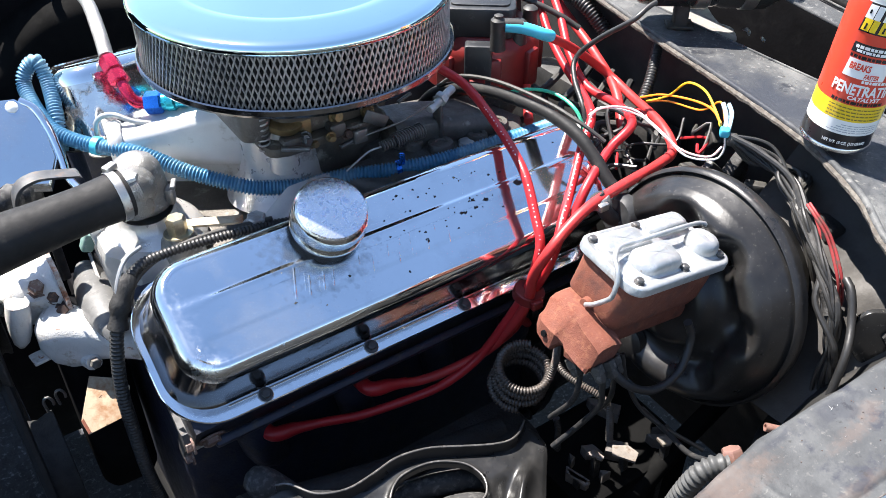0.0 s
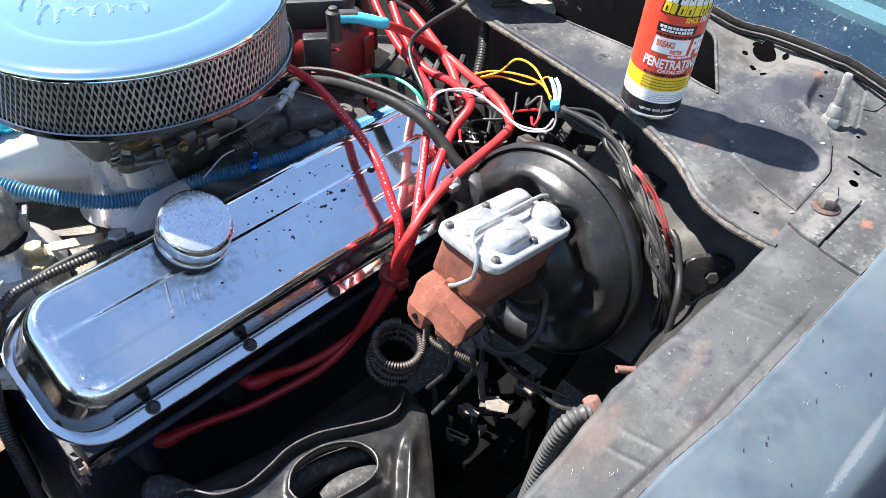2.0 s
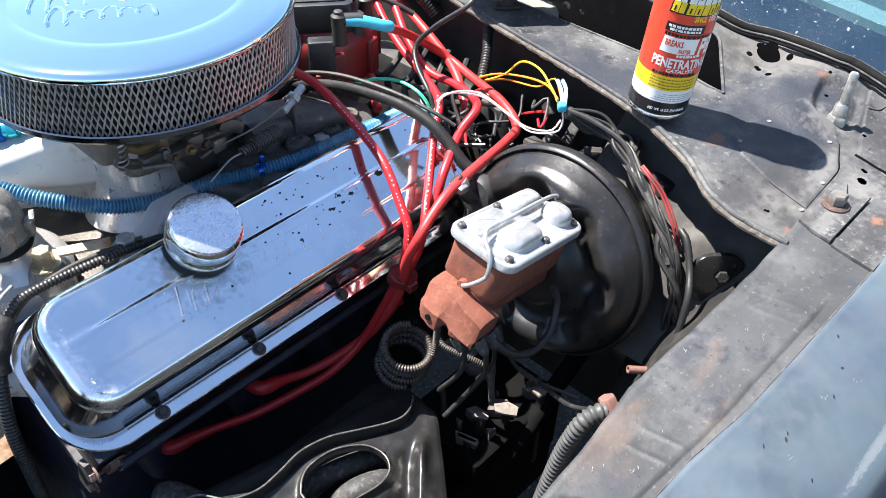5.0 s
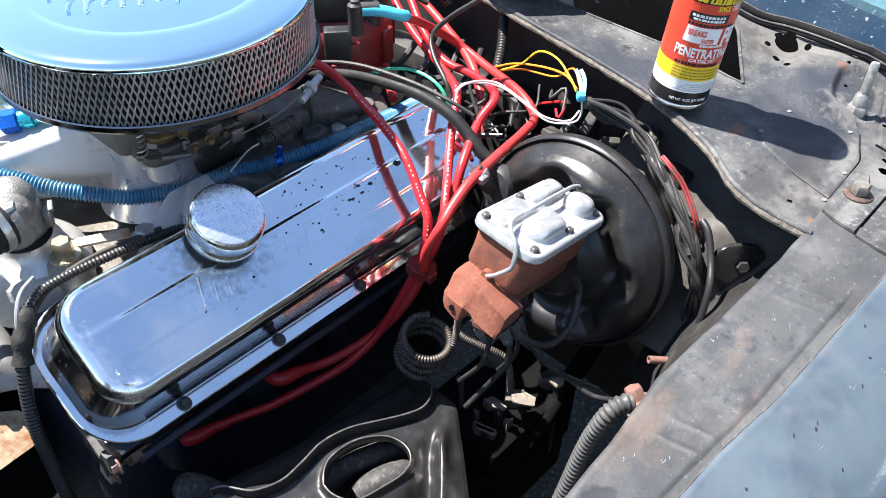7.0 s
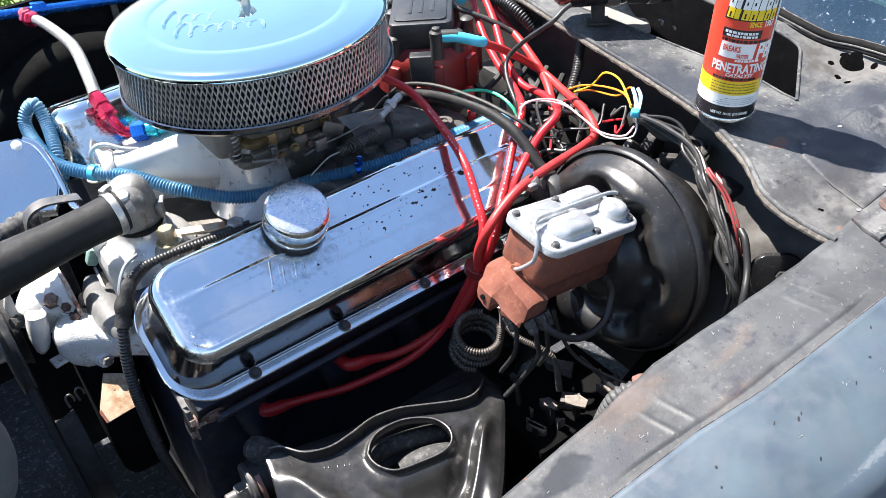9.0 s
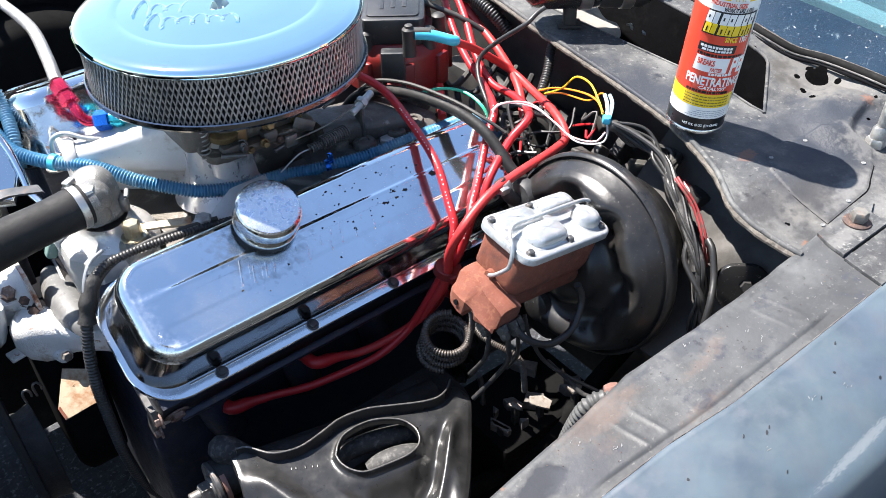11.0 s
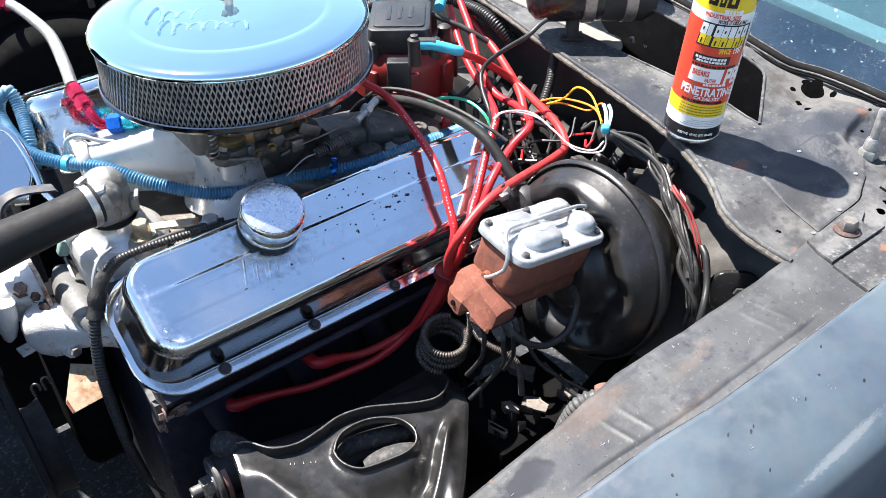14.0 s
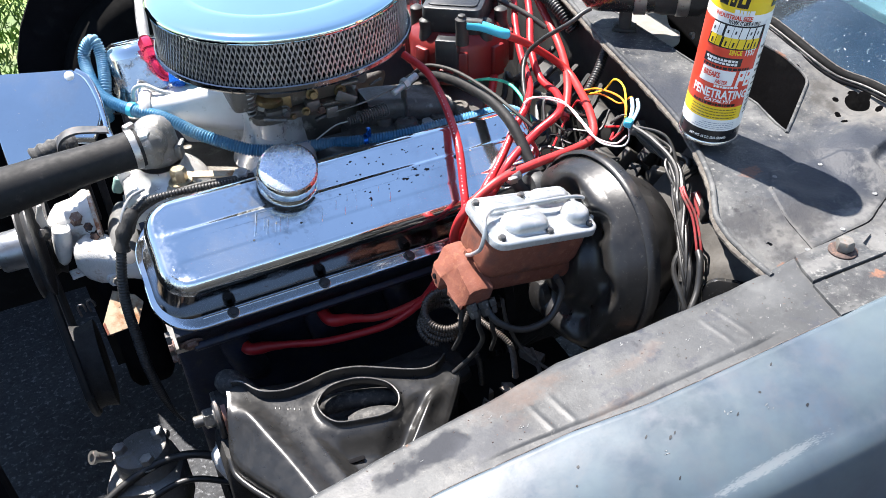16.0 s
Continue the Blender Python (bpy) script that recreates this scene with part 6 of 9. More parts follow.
def dented(p):
    """Presses the shallow pockets into the booster's face."""
    q = Vector(p) - bo
    a, b, h = q.dot(side_b), q.dot(upb), q.dot(bax)
    if h < 0.006:
        return p
    rho, th = math.hypot(a, b), math.degrees(math.atan2(b, a)) % 360
    d = 0.0
    for t0, r0, wa, amp in ((78, 0.082, 17, 0.011), (122, 0.088, 13, 0.010), (172, 0.084, 15, 0.010), (225, 0.084, 16, 0.009), (310, 0.084, 18, 0.009), (20, 0.084, 16, 0.009)):
        da = min(abs(th - t0), 360 - abs(th - t0))
        d += amp * sstep(1.25, 0.35, math.hypot(da / wa, (rho - r0) / 0.021))
    return tuple(Vector(p) - bax * d)


g.v = [dented(p) for p in g.v]
part("shell", g, M_BOOSTER, boost, "", 50)
g = Geo()
vp = bo + bax * 0.034 + side_b * 0.088 + upb * 0.045
g.lathe([(0.024, 0), (0.024, 0.010), (0.020, 0.016), (0.008, 0.018)], vp - bax * 0.008, bax, 24)
part("check_valve", g, M_RUBBER, boost, "black check valve")
g = Geo()
g.tube([vp + bax * 0.012, vp + bax * 0.022 + Vector((0, 0, 0.008)), vp + bax * 0.022 + Vector((-0.006, 0.012, 0.028))], 0.008, 12)
part("elbow", g, M_RUBBER, boost)
g = Geo()
g.lathe([(0.0105, -0.005), (0.0112, -0.004), (0.0112, 0.004), (0.0105, 0.005)], vp + bax * 0.022 + Vector((-0.004, 0.008, 0.02)), (-0.2, 0.4, 0.9), 18)
g.rbox(vp + bax * 0.022 + Vector((-0.010, -0.002, 0.022)), (0.012, 0.008, 0.008), 0.001)
part("hose_clamp", g, M_STEEL, boost, "steel hose clamp")
# dents pressed in the face
for a in (-70,):
    pd = bo + bax * 0.033 + 0.09 * (math.cos(radians(a)) * side_b + math.sin(radians(a)) * upb)
    g = Geo()
    g.lathe([(0.022, -0.006), (0.020, 0.002), (0.012, 0.005), (0.003, 0.006)], pd, bax, 20)
    part("pressed_boss", g, M_BOOSTER, boost)
wire("vacuum_hose", [(0.53, 0.86, 0.95), (0.545, 0.83, 0.995), (0.562, 0.795, 1.014), (0.577, 0.740, 1.026), (0.589, 0.670, 1.031), (0.591, 0.615, 1.028), (0.592, 0.580, 1.012), (0.592, 0.555, 0.995), (0.597, 0.535, 0.985)], 0.0075, M_HOSE, "black rubber vacuum hose to the booster", "hose", seg=14)

wire("sheathed_wire", [(0.545, 0.82, 1.010), (0.560, 0.80, 1.028), (0.577, 0.745, 1.040), (0.590, 0.67, 1.043), (0.60, 0.62, 1.036), (0.615, 0.59, 1.02)], 0.0024, M_GREYWIRE, "pale sheathed wire lying along the vacuum hose", "wire", seg=8)

# ---- master cylinder ----
mc = thing("master_cylinder", "rusty cast-iron master cylinder with zinc lid and bail wire", "master cylinder", (0.511, 0.409, 0.95))
mx = Vector((0.9712, 0.0637, -0.2298)).normalized()
my = Vector((-0.0293, 0.9882, 0.1501))
my = (my - mx * my.dot(mx)).normalized()
mz = mx.cross(my)
mo = Vector((0.5113, 0.4092, 1.0320))


def mcp(a, b, c):
    return mo + mx * a + my * b + mz * c


g = Geo()
rings = []
for c, ia, ib in ((-0.004, 0.001, 0.002), (-0.012, 0.0, 0.002), (-0.030, -0.001, 0.003), (-0.048, -0.001, 0.003), (-0.058, 0.002, 0.006), (-0.066, 0.010, 0.012), (-0.071, 0.022, 0.020)):
    rings.append([mcp(a + 0.0006 * noise.noise((a * 90, b * 90, c * 90)), b + 0.0008 * noise.noise((a * 70, c * 80, 4)), c) for a, b in rrect(-0.066 + ia, 0.065 - ia, -0.036 + ib, 0.035 - ib, 0.013, 6)])
g.loft(rings)
part("reservoir", g, M_RUSTY, mc, "rust-brown cast reservoir", 50)
g = Geo()
g.tube([mcp(0.095, -0.002, -0.078), mcp(0.0, -0.002, -0.078), mcp(-0.062, -0.002, -0.078)], 0.0225, 24)
part("bore", g, M_RUSTY, mc)
# combination valve: a stepped casting with an arched gap in its lower edge
g = Geo()


def block_ring(b, low, nose, top, drop):
    return [mcp(a, b, c) for a, c in ((-0.056, top - drop), (-0.070, top), (-0.081, top - 0.002), (-0.086, top - 0.006), (nose + 0.004, top - 0.021 - drop), (nose, top - 0.026 - drop), (nose + 0.001, low + 0.004), (nose + 0.005, low), (-0.060, low + 0.004), (-0.056, low + 0.010))]


rings = []
for b, low, nose, top, drop in ((0.0270, -0.084, -0.0905, -0.052, 0.0), (0.0235, -0.090, -0.0945, -0.0495, 0.0), (0.0170, -0.0935, -0.0985, -0.049, 0.0), (0.0040, -0.0965, -0.0995, -0.049, 0.0), (-0.0015, -0.0960, -0.0990, -0.049, 0.0), (-0.0035, -0.0905, -0.0975, -0.0495, 0.0), (-0.0070, -0.0850, -0.0960, -0.050, 0.001), (-0.0110, -0.0842, -0.0955, -0.051, 0.001), (-0.0145, -0.0875, -0.0955, -0.0525, 0.002), (-0.0170, -0.0920, -0.0960, -0.0535, 0.002), (-0.0300, -0.0905, -0.0945, -0.056, 0.003), (-0.0390, -0.0885, -0.0925, -0.058, 0.003), (-0.0420, -0.0860, -0.0905, -0.060, 0.003)):
    rings.append(block_ring(b, low, nose, top, drop))
g.loft(rings)
valve = part("valve_block", g, M_RUSTY, mc, "rusty combination valve block", 30)
# Black disc painted on for the shade in a small pit.
g = Geo()
g.lathe([(0.0031, -0.001), (0.0031, 0.0012)], mcp(-0.0995, 0.0085, -0.0822), -mx, 14)
part("pit_disc", g, M_BLACKFLAT, valve)
g = Geo()
for b in (0.016, 0.009):
    g.tube([mcp(-0.0835, b, -0.0535), mcp(-0.0905, b - 0.006, -0.064), mcp(-0.0965, b - 0.011, -0.0735)], 0.0008, 8, 0.004)
part("cast_rib", g, M_RUSTY, valve, "worn pale casting ridge")
g = Geo()


def lid_ring(i, c):
    return [mcp(a, b, c) for a, b in rrect(-0.071 + i, 0.071 - i, -0.041 + i, 0.039 - i, 0.015 - min(i, 0.012), 6)]


g.loft([lid_ring(0.0008, -0.0085), lid_ring(0, -0.0075), lid_ring(0, -0.001), lid_ring(0.0008, 0.0004), lid_ring(0.0022, 0.0010), lid_ring(0.0045, 0.0010), lid_ring(0.0056, 0.0002), lid_ring(0.020, 0.0000)])
lidm = part("lid", g, M_ZINC, mc, "dull zinc lid")
for (a, b, ra, rb, h, corner) in ((-0.020, -0.0135, 0.0290, 0.0155, 0.0110, 0.9), (0.050, -0.0125, 0.0165, 0.0165, 0.0130, 0.95), (0.036, 0.0220, 0.0270, 0.0110, 0.0100, 0.9), (-0.028, 0.0190, 0.0300, 0.0130, 0.0035, 0.7)):
    g = Geo()
    rings = [[mcp(a + p, b + q, 0.0002) for p, q in rrect(-ra - 0.004, ra + 0.004, -rb - 0.003, rb + 0.003, (min(ra, rb) + 0.003) * corner, 8)]]
    for k in range(11):
        t = math.pi / 2 * k / 10
        s, c = math.cos(t) ** 0.45, 0.0012 + h * math.sin(t) ** 0.85
        rings.append([mcp(a + p * s + 0.0006 * noise.noise((p * 60, q * 60, h)), b + q * s, c + 0.0008 * noise.noise((p * 70, q * 70, 3))) for p, q in rrect(-ra, ra, -rb, rb, min(ra, rb) * corner, 8)])
    g.loft(rings, True, False, True)
    part("dome", g, M_ZINC, lidm, "", 70)
for a, b in ((-0.0590, -0.0300), (-0.0590, 0.0295), (0.0600, -0.0290), (0.0040, -0.0310), (0.004, 0.0320)):
    g = Geo()
    g.lathe([(0.0048, 0), (0.0048, 0.0008), (0.0038, 0.0010), (0.0038, 0.0034), (0.0030, 0.0044), (0.0014, 0.0044)], mcp(a, b, 0.0002), mz, 16)
    part("lid_screw", g, M_DSTEEL, lidm, "black lid screw")
g = Geo()
bail = [mcp(-0.0725, -0.0010, -0.0465), mcp(-0.0740, -0.0080, -0.0400), mcp(-0.0762, -0.0190, -0.0250), mcp(-0.0762, -0.0225, -0.0170), mcp(-0.0748, -0.0200, -0.0040), mcp(-0.0730, -0.0140, 0.0050), mcp(-0.0680, -0.0040, 0.0085), mcp(-0.0560, 0.0042, 0.0100), mcp(-0.0400, 0.0060, 0.0106), mcp(0.0000, 0.0056, 0.0120), mcp(0.0400, 0.0052, 0.0135), mcp(0.0640, 0.0048, 0.0125), mcp(0.0740, 0.0000, 0.0100), mcp(0.0765, -0.0090, 0.0050), mcp(0.0755, -0.0170, -0.0040), mcp(0.0750, -0.0180, -0.0200)]
g.tube(bail, 0.0023, 12, 0.003)
part("bail_wire", g, M_ZINC, mc, "bent zinc bail wire")
g = Geo()
g.lathe([(0.0060, -0.006), (0.0062, 0.0), (0.0050, 0.005)], mcp(-0.0680, 0.0005, -0.0475), -mx, 16)
part("bail_boss", g, M_RUSTY, mc)
for pts, r, m in (([mcp(-0.062, -0.043, -0.086), mcp(-0.050, -0.062, -0.098), mcp(-0.020, -0.074, -0.106), mcp(0.016, -0.072, -0.098), mcp(0.030, -0.060, -0.070), mcp(0.018, -0.054, -0.050)], 0.0040, M_BLKWIRE), ([mcp(-0.070, -0.046, -0.088), mcp(-0.066, -0.052, -0.110), mcp(-0.050, -0.050, -0.140), mcp(-0.046, -0.040, -0.180), mcp(-0.055, -0.03, -0.22)], 0.0030, M_BLKWIRE), ([mcp(-0.052, -0.043, -0.088), mcp(-0.044, -0.050, -0.118), mcp(-0.026, -0.044, -0.150), mcp(-0.010, -0.030, -0.190)], 0.0026, M_BLKWIRE), ([mcp(-0.080, -0.030, -0.094), mcp(-0.078, -0.036, -0.120), mcp(-0.066, -0.030, -0.150), mcp(-0.05, -0.01, -0.20)], 0.0028, M_GRIME), ([mcp(-0.030, -0.035, -0.092), mcp(-0.022, -0.050, -0.12), mcp(0.0, -0.075, -0.15), mcp(0.04, -0.125, -0.165)], 0.0022, M_BLKWIRE)):
    g = Geo()
    g.tube(pts, r, 10)
    part("brake_pipe", g, m, mc, "dark steel brake pipe")
for p in ((-0.078, -0.040, -0.084), (-0.064, -0.041, -0.082), (-0.052, -0.038, -0.084), (-0.086, -0.020, -0.092)):
    g = Geo()
    g.lathe([(0.0068, 0), (0.0068, 0.008), (0.0056, 0.009), (0.0056, 0.015), (0.0045, 0.017)], mcp(*p), (0.05, -0.55, -0.8), 6)
    part("pipe_nut", g, M_PIPENUT, mc, "grimy pipe nut")

# ---- spray can ----
CX, CY, CZ, CR = 0.7405, 0.4040, 1.0775, 0.0328
can = thing("spray_can", "orange and yellow penetrating-oil spray can leaning on the cowl's lip", "spray can", (CX, CY, CZ))
g = Geo()
g.lathe([(CR - 0.002, 0.0), (CR + 0.0008, 0.001), (CR + 0.001, 0.003), (CR, 0.005)], (CX, CY, CZ), (0, 0, 1), 64)
part("bottom_rim", g, M_TIN, can, "thin metal rim")
BANDS = [(0.005, 0.0204, M_CANBLACK, "black band"), (0.0204, 0.0347, M_CANWHITE, "white band"), (0.0347, 0.0513, M_CANYELLOW, "yellow band"), (0.0513, 0.148, M_CANRED, "orange-red field"), (0.148, 0.1604, M_CANWHITE, "white band"), (0.1604, 0.200, M_CANYELLOW, "yellow band")]
ROWS_H = [(0.0, 0.0), (0.019, 0.0204), (0.044, 0.0347), (0.066, 0.0513), (0.0700, 0.0556), (0.0715, 0.0572), (0.0785, 0.0622), (0.0907, 0.077), (0.0925, 0.0783), (0.1055, 0.0957), (0.1072, 0.0968), (0.1115, 0.1015), (0.1175, 0.1109), (0.1185, 0.1158), (0.1245, 0.1229), (0.1415, 0.1468), (0.1428, 0.1490), (0.1462, 0.1540), (0.1530, 0.1612), (0.172, 0.186), (0.2, 0.214)]
for z0, z1, m, lab in BANDS:
    g = Geo()
    g.lathe([(CR, z0), (CR, z1)], (CX, CY, CZ), (0, 0, 1), 64, False, False)
    part("label_band", g, m, can, lab)
g = Geo()
g.lathe([(CR, 0.192), (CR + 0.0012, 0.193), (CR + 0.0012, 0.196), (CR - 0.002, 0.198), (CR - 0.008, 0.205), (0.014, 0.211), (0.013, 0.215)], (CX, CY, CZ + 0.008), (0, 0, 1), 64, False, True)
part("shoulder", g, M_TIN, can)
g = Geo()
g.lathe([(CR - 0.003, 0.197), (CR - 0.003, 0.222), (CR - 0.006, 0.236), (CR - 0.016, 0.243), (0.004, 0.245)], (CX, CY, CZ + 0.008), (0, 0, 1), 48, False, True)
part("cap", g, M_CANRED, can, "red plastic cap")
LABEL_A = radians(231)


def on_can(a, h, lift):
    """Arc length a along the label (to the right), height h."""
    t = LABEL_A + a / CR
    r = CR + lift
    return (CX + r * math.cos(t), CY + r * math.sin(t), CZ + float(np.interp(h, [p for p, _ in ROWS_H], [q for _, q in ROWS_H])))


def can_patch(name, a0, a1, h0, h1, m, lift, slant=0.0, label=""):
    g = Geo()
    n = max(2, int(abs(a1 - a0) / 0.002))
    front = [[on_can(a0 + (a1 - a0) * i / n + slant * (h - h0), h, lift) for i in range(n + 1)] for h in (h0, h1)]
    back = [[on_can(a0 + (a1 - a0) * i / n + slant * (h - h0), h, -0.0004) for i in range(n + 1)] for h in (h0, h1)]
    g.loft([back[0], front[0], front[1], back[1]], False, False, False)
    return part(name, g, m, can, label)


def can_text(words, a0, h0, size, m, lift, slant=0.0, squeeze=1.0):
    cu = bpy.data.curves.new("lettering", "FONT")
    cu.body, cu.size, cu.shear = words, 1.0, slant
    cu.resolution_u = 2
    cu.offset = 0.034
    tmp = bpy.data.objects.new("lettering", cu)
    me = bpy.data.meshes.new_from_object(tmp)
    bpy.data.objects.remove(tmp)
    bm = bmesh.new()
    bm.from_mesh(me)
    for v in bm.verts:
        v.co.x, v.co.y = a0 + v.co.x * size * squeeze, h0 + v.co.y * size
    bmesh.ops.triangulate(bm, faces=bm.faces)
    for _ in range(3):
        long_e = [e for e in bm.edges if e.calc_length() > 0.0025]
        if long_e:
            bmesh.ops.subdivide_edges(bm, edges=long_e, cuts=1)
    bmesh.ops.triangulate(bm, faces=[f for f in bm.faces if len(f.verts) > 3])
    bmesh.ops.dissolve_degenerate(bm, edges=bm.edges, dist=1e-6)
    for v in bm.verts:
        v.co = on_can(v.co.x, v.co.y, lift)
    bm.to_mesh(me)
    bm.free()
    me.materials.clear()
    me.materials.append(m)
    ob = new("lettering", me)
    ob.parent = can
    ob.matrix_parent_inverse = Matrix.Translation(-Vector(can.location))
    return ob


def can_bars(a0, a1, h, hh, m, lift, seed, slant=0.0):
    rnd = random.Random(seed)
    g = Geo()
    a = a0
    while a < a1:
        w = rnd.uniform(0.0012, 0.005)
        b = min(a + w, a1)
        n = 3
        front = [[on_can(a + (b - a) * i / n, z, lift) for i in range(n + 1)] for z in (h, h + hh)]
        g.loft(front, False, False, False)
        a = b + 0.0008
    part("small_print", g, m, can, "unreadable small print")


def build_label():
    can_text("NET WT. 18 OZ. (510 GRAMS)", -0.024, 0.0095, 0.0040, M_CANWHITE, 0.0004, 0.0, 0.8)
    for k in range(4):
        can_bars(-0.024 + 0.004 * k, 0.024, 0.0235 + 0.0042 * k, 0.0014, M_CANPRINT2, 0.0004, 20 + k)
    for k in range(4):
        can_bars(-0.030, 0.022, 0.0470 + 0.0046 * k, 0.0017, M_CANPRINT, 0.0004, 40 + k)
    can_bars(-0.030, 0.018, 0.0672, 0.0028, M_CANBLACK, 0.0005, 50)
    can_text("CATALYST", -0.017, 0.0715, 0.0072, M_CANWHITE, 0.0006, 0.25, 0.86)
    can_text("PENETRATING", -0.034, 0.0785, 0.0122, M_CANWHITE, 0.0006, 0.0, 0.80)
    can_bars(-0.010, 0.016, 0.0890, 0.0026, M_CANWHITE, 0.0005, 51)
    can_patch("white_box", -0.029, 0.008, 0.0925, 0.1055, M_CANWHITE, 0.0003, 0.12, "white panel")
    can_text("BREAKS", -0.025, 0.0985, 0.0068, M_CANRED, 0.0007, 0.0, 0.8)
    can_text("FASTER", -0.010, 0.0935, 0.0048, M_CANRED, 0.0007, 0.2, 0.8)
    for a in (0.0115, 0.0205):
        can_patch("mark_block", a, a + 0.0082, 0.0915, 0.1065, M_CANWHITE, 0.0005, 0.1, "white brand block")
        can_patch("mark_block", a + 0.0030, a + 0.0056, 0.1010, 0.1035, M_CANRED, 0.0007, 0.1)
        can_patch("mark_block", a + 0.0030, a + (0.0085 if a < 0.02 else 0.0056), 0.0912 if a < 0.02 else 0.0945, 0.0968, M_CANRED, 0.0007, 0.1)
    can_bars(-0.028, 0.024, 0.1072, 0.0028, M_CANBLACK, 0.0005, 60)
    can_patch("ribbon", -0.029, 0.012, 0.1115, 0.1175, M_CANBLACK, 0.0003, 0.1, "black ribbon")
    can_bars(-0.026, 0.008, 0.1145, 0.0018, M_CANWHITE, 0.0006, 61)
    can_bars(-0.024, 0.008, 0.1122, 0.0016, M_CANWHITE, 0.0006, 62)
    can_text("SINCE", -0.003, 0.1185, 0.0060, M_CANYELLOW, 0.0006, 0.0, 0.80)
    can_text("1957", 0.0125, 0.1185, 0.0072, M_CANWHITE, 0.0006, 0.0, 0.85)
    # brand mark drawn as heavy slanted strokes on a black field
    can_patch("mark_field", -0.0300, 0.0275, 0.1228, 0.1422, M_CANBLACK, 0.0003, 0.16, "black slanted field")
    for k, w in enumerate((0.0070, 0.0052, 0.0072, 0.0068, 0.0066, 0.0062, 0.0070)):
        a = -0.0283 + 0.0077 * k
        can_patch("mark_stroke", a, a + w, 0.1322, 0.1412, M_CANWHITE, 0.0005, 0.16, "white stroke")
        can_patch("mark_stroke", a, a + w, 0.1240, 0.1322, M_CANYELLOW, 0.0005, 0.16, "yellow stroke")
        if k not in (1, 4):
            can_patch("mark_stroke", a + 0.0026, a + 0.0042, 0.1250, 0.1290, M_CANBLACK, 0.0007, 0.16)
            can_patch("mark_stroke", a + 0.0026, a + 0.0042, 0.1355, 0.1380, M_CANBLACK, 0.0007, 0.16)
    can_text("WORK IT LIKE A PRO", -0.012, 0.1428, 0.0040, M_CANBLACK, 0.0006, 0.2, 0.85)
    can_text("INDUSTRIAL SIZE", -0.027, 0.1462, 0.0062, M_CANRED, 0.0006, 0.0, 0.80)
    can_bars(-0.008, 0.012, 0.1515, 0.0045, M_CANWHITE, 0.0006, 70)
    for a, w in ((-0.027, 0.010), (-0.015, 0.006), (-0.0075, 0.011), (0.030, 0.010), (0.042, 0.006)):
        can_patch("mark_stroke", a, a + w, 0.1575, 0.1720, M_CANBLACK, 0.0005, 0.1, "black stroke")
        can_patch("mark_stroke", a + w * 0.35, a + w * 0.65, 0.1610, 0.1690, M_CANYELLOW, 0.0007, 0.1)
    can_patch("side_panel", 0.030, 0.060, 0.020, 0.146, M_CANWHITE, 0.0003, 0.0, "white back panel")
    for k in range(12):
        can_bars(0.034, 0.056, 0.050 + 0.0065 * k, 0.0025, M_GREYWIRE, 0.0006, 80 + k)


build_label()
can.rotation_euler = Vector((0, 0, 1)).rotation_difference(Vector((0.031, -0.066, 0.997))).to_euler()

# ---- thermostat housing and radiator hose ----
neck = thing("thermostat_housing", "cast grey thermostat housing with bolts", "thermostat housing", (0.165, 0.83, 0.96))
g = Geo()
g.lathe([(0.0300, 0.0), (0.0322, 0.002), (0.0322, 0.008), (0.0300, 0.011), (0.0292, 0.022), (0.0285, 0.034), (0.0265, 0.045), (0.0220, 0.053), (0.0150, 0.0585), (0.007, 0.0612), (0.0, 0.0616)], (0.167, 0.836, 0.971), (-0.04, -0.03, 1), 40, True, False)
g.v = [tuple(Vector(p) + 0.0005 * noise.noise_vector(Vector(p) * 55)) for p in g.v]
part("dome", g, M_ALLOY, neck, "", 60)
g = Geo()
g.lathe([(0.060, 0.0), (0.056, 0.010), (0.047, 0.020), (0.038, 0.027), (0.0325, 0.035), (0.0315, 0.042)], (0.166, 0.832, 0.930), (-0.04, -0.03, 1), 40, True, False)
g.v = [(x, 0.832 + (y - 0.832) * (1.25 if y < 0.832 else 1.0), z) for x, y, z in g.v]
part("skirt", g, M_SATIN, neck, "smooth pale cast skirt", 60)
g = Geo()
g.rbox((0.1915, 0.8150, 0.984), (0.010, 0.016, 0.020), 0.003, Matrix.Rotation(radians(-25), 3, "Z"))
g.rbox((0.1960, 0.8110, 0.998), (0.006, 0.018, 0.005), 0.002, Matrix.Rotation(radians(-25), 3, "Z"))
part("lug", g, M_ALLOY, neck, "broken cast lug")
g = Geo()
g.tube([(0.166, 0.832, 0.995), (0.158, 0.818, 1.006), (0.150, 0.800, 1.014), (0.130, 0.805, 1.008)], lambda s: 0.0235 - 0.002 * s, 20, 0.006)
part("outlet", g, M_ALLOY, neck)
g = Geo()
g.lathe([(0.018, 0), (0.019, 0.004), (0.016, 0.02), (0.013, 0.032)], (0.150, 0.795, 0.99), (0, 0, 1), 16)
part("bolt_boss", g, M_ALLOY, neck)
g = Geo()
g.bolt((0.150, 0.795, 1.021), (0, 0, 1), 0.0095, 0.011)
part("bolt", g, M_ZINC, neck, "bright hex bolt")
g = Geo()
g.lathe([(0.022, -0.03), (0.021, 0.0), (0.0195, 0.008), (0.0150, 0.0125), (0.0145, 0.0165)], (0.179, 0.766, 0.951), (0, 0, 1), 24)
part("lower_boss", g, M_ALLOY, neck)
g = Geo()
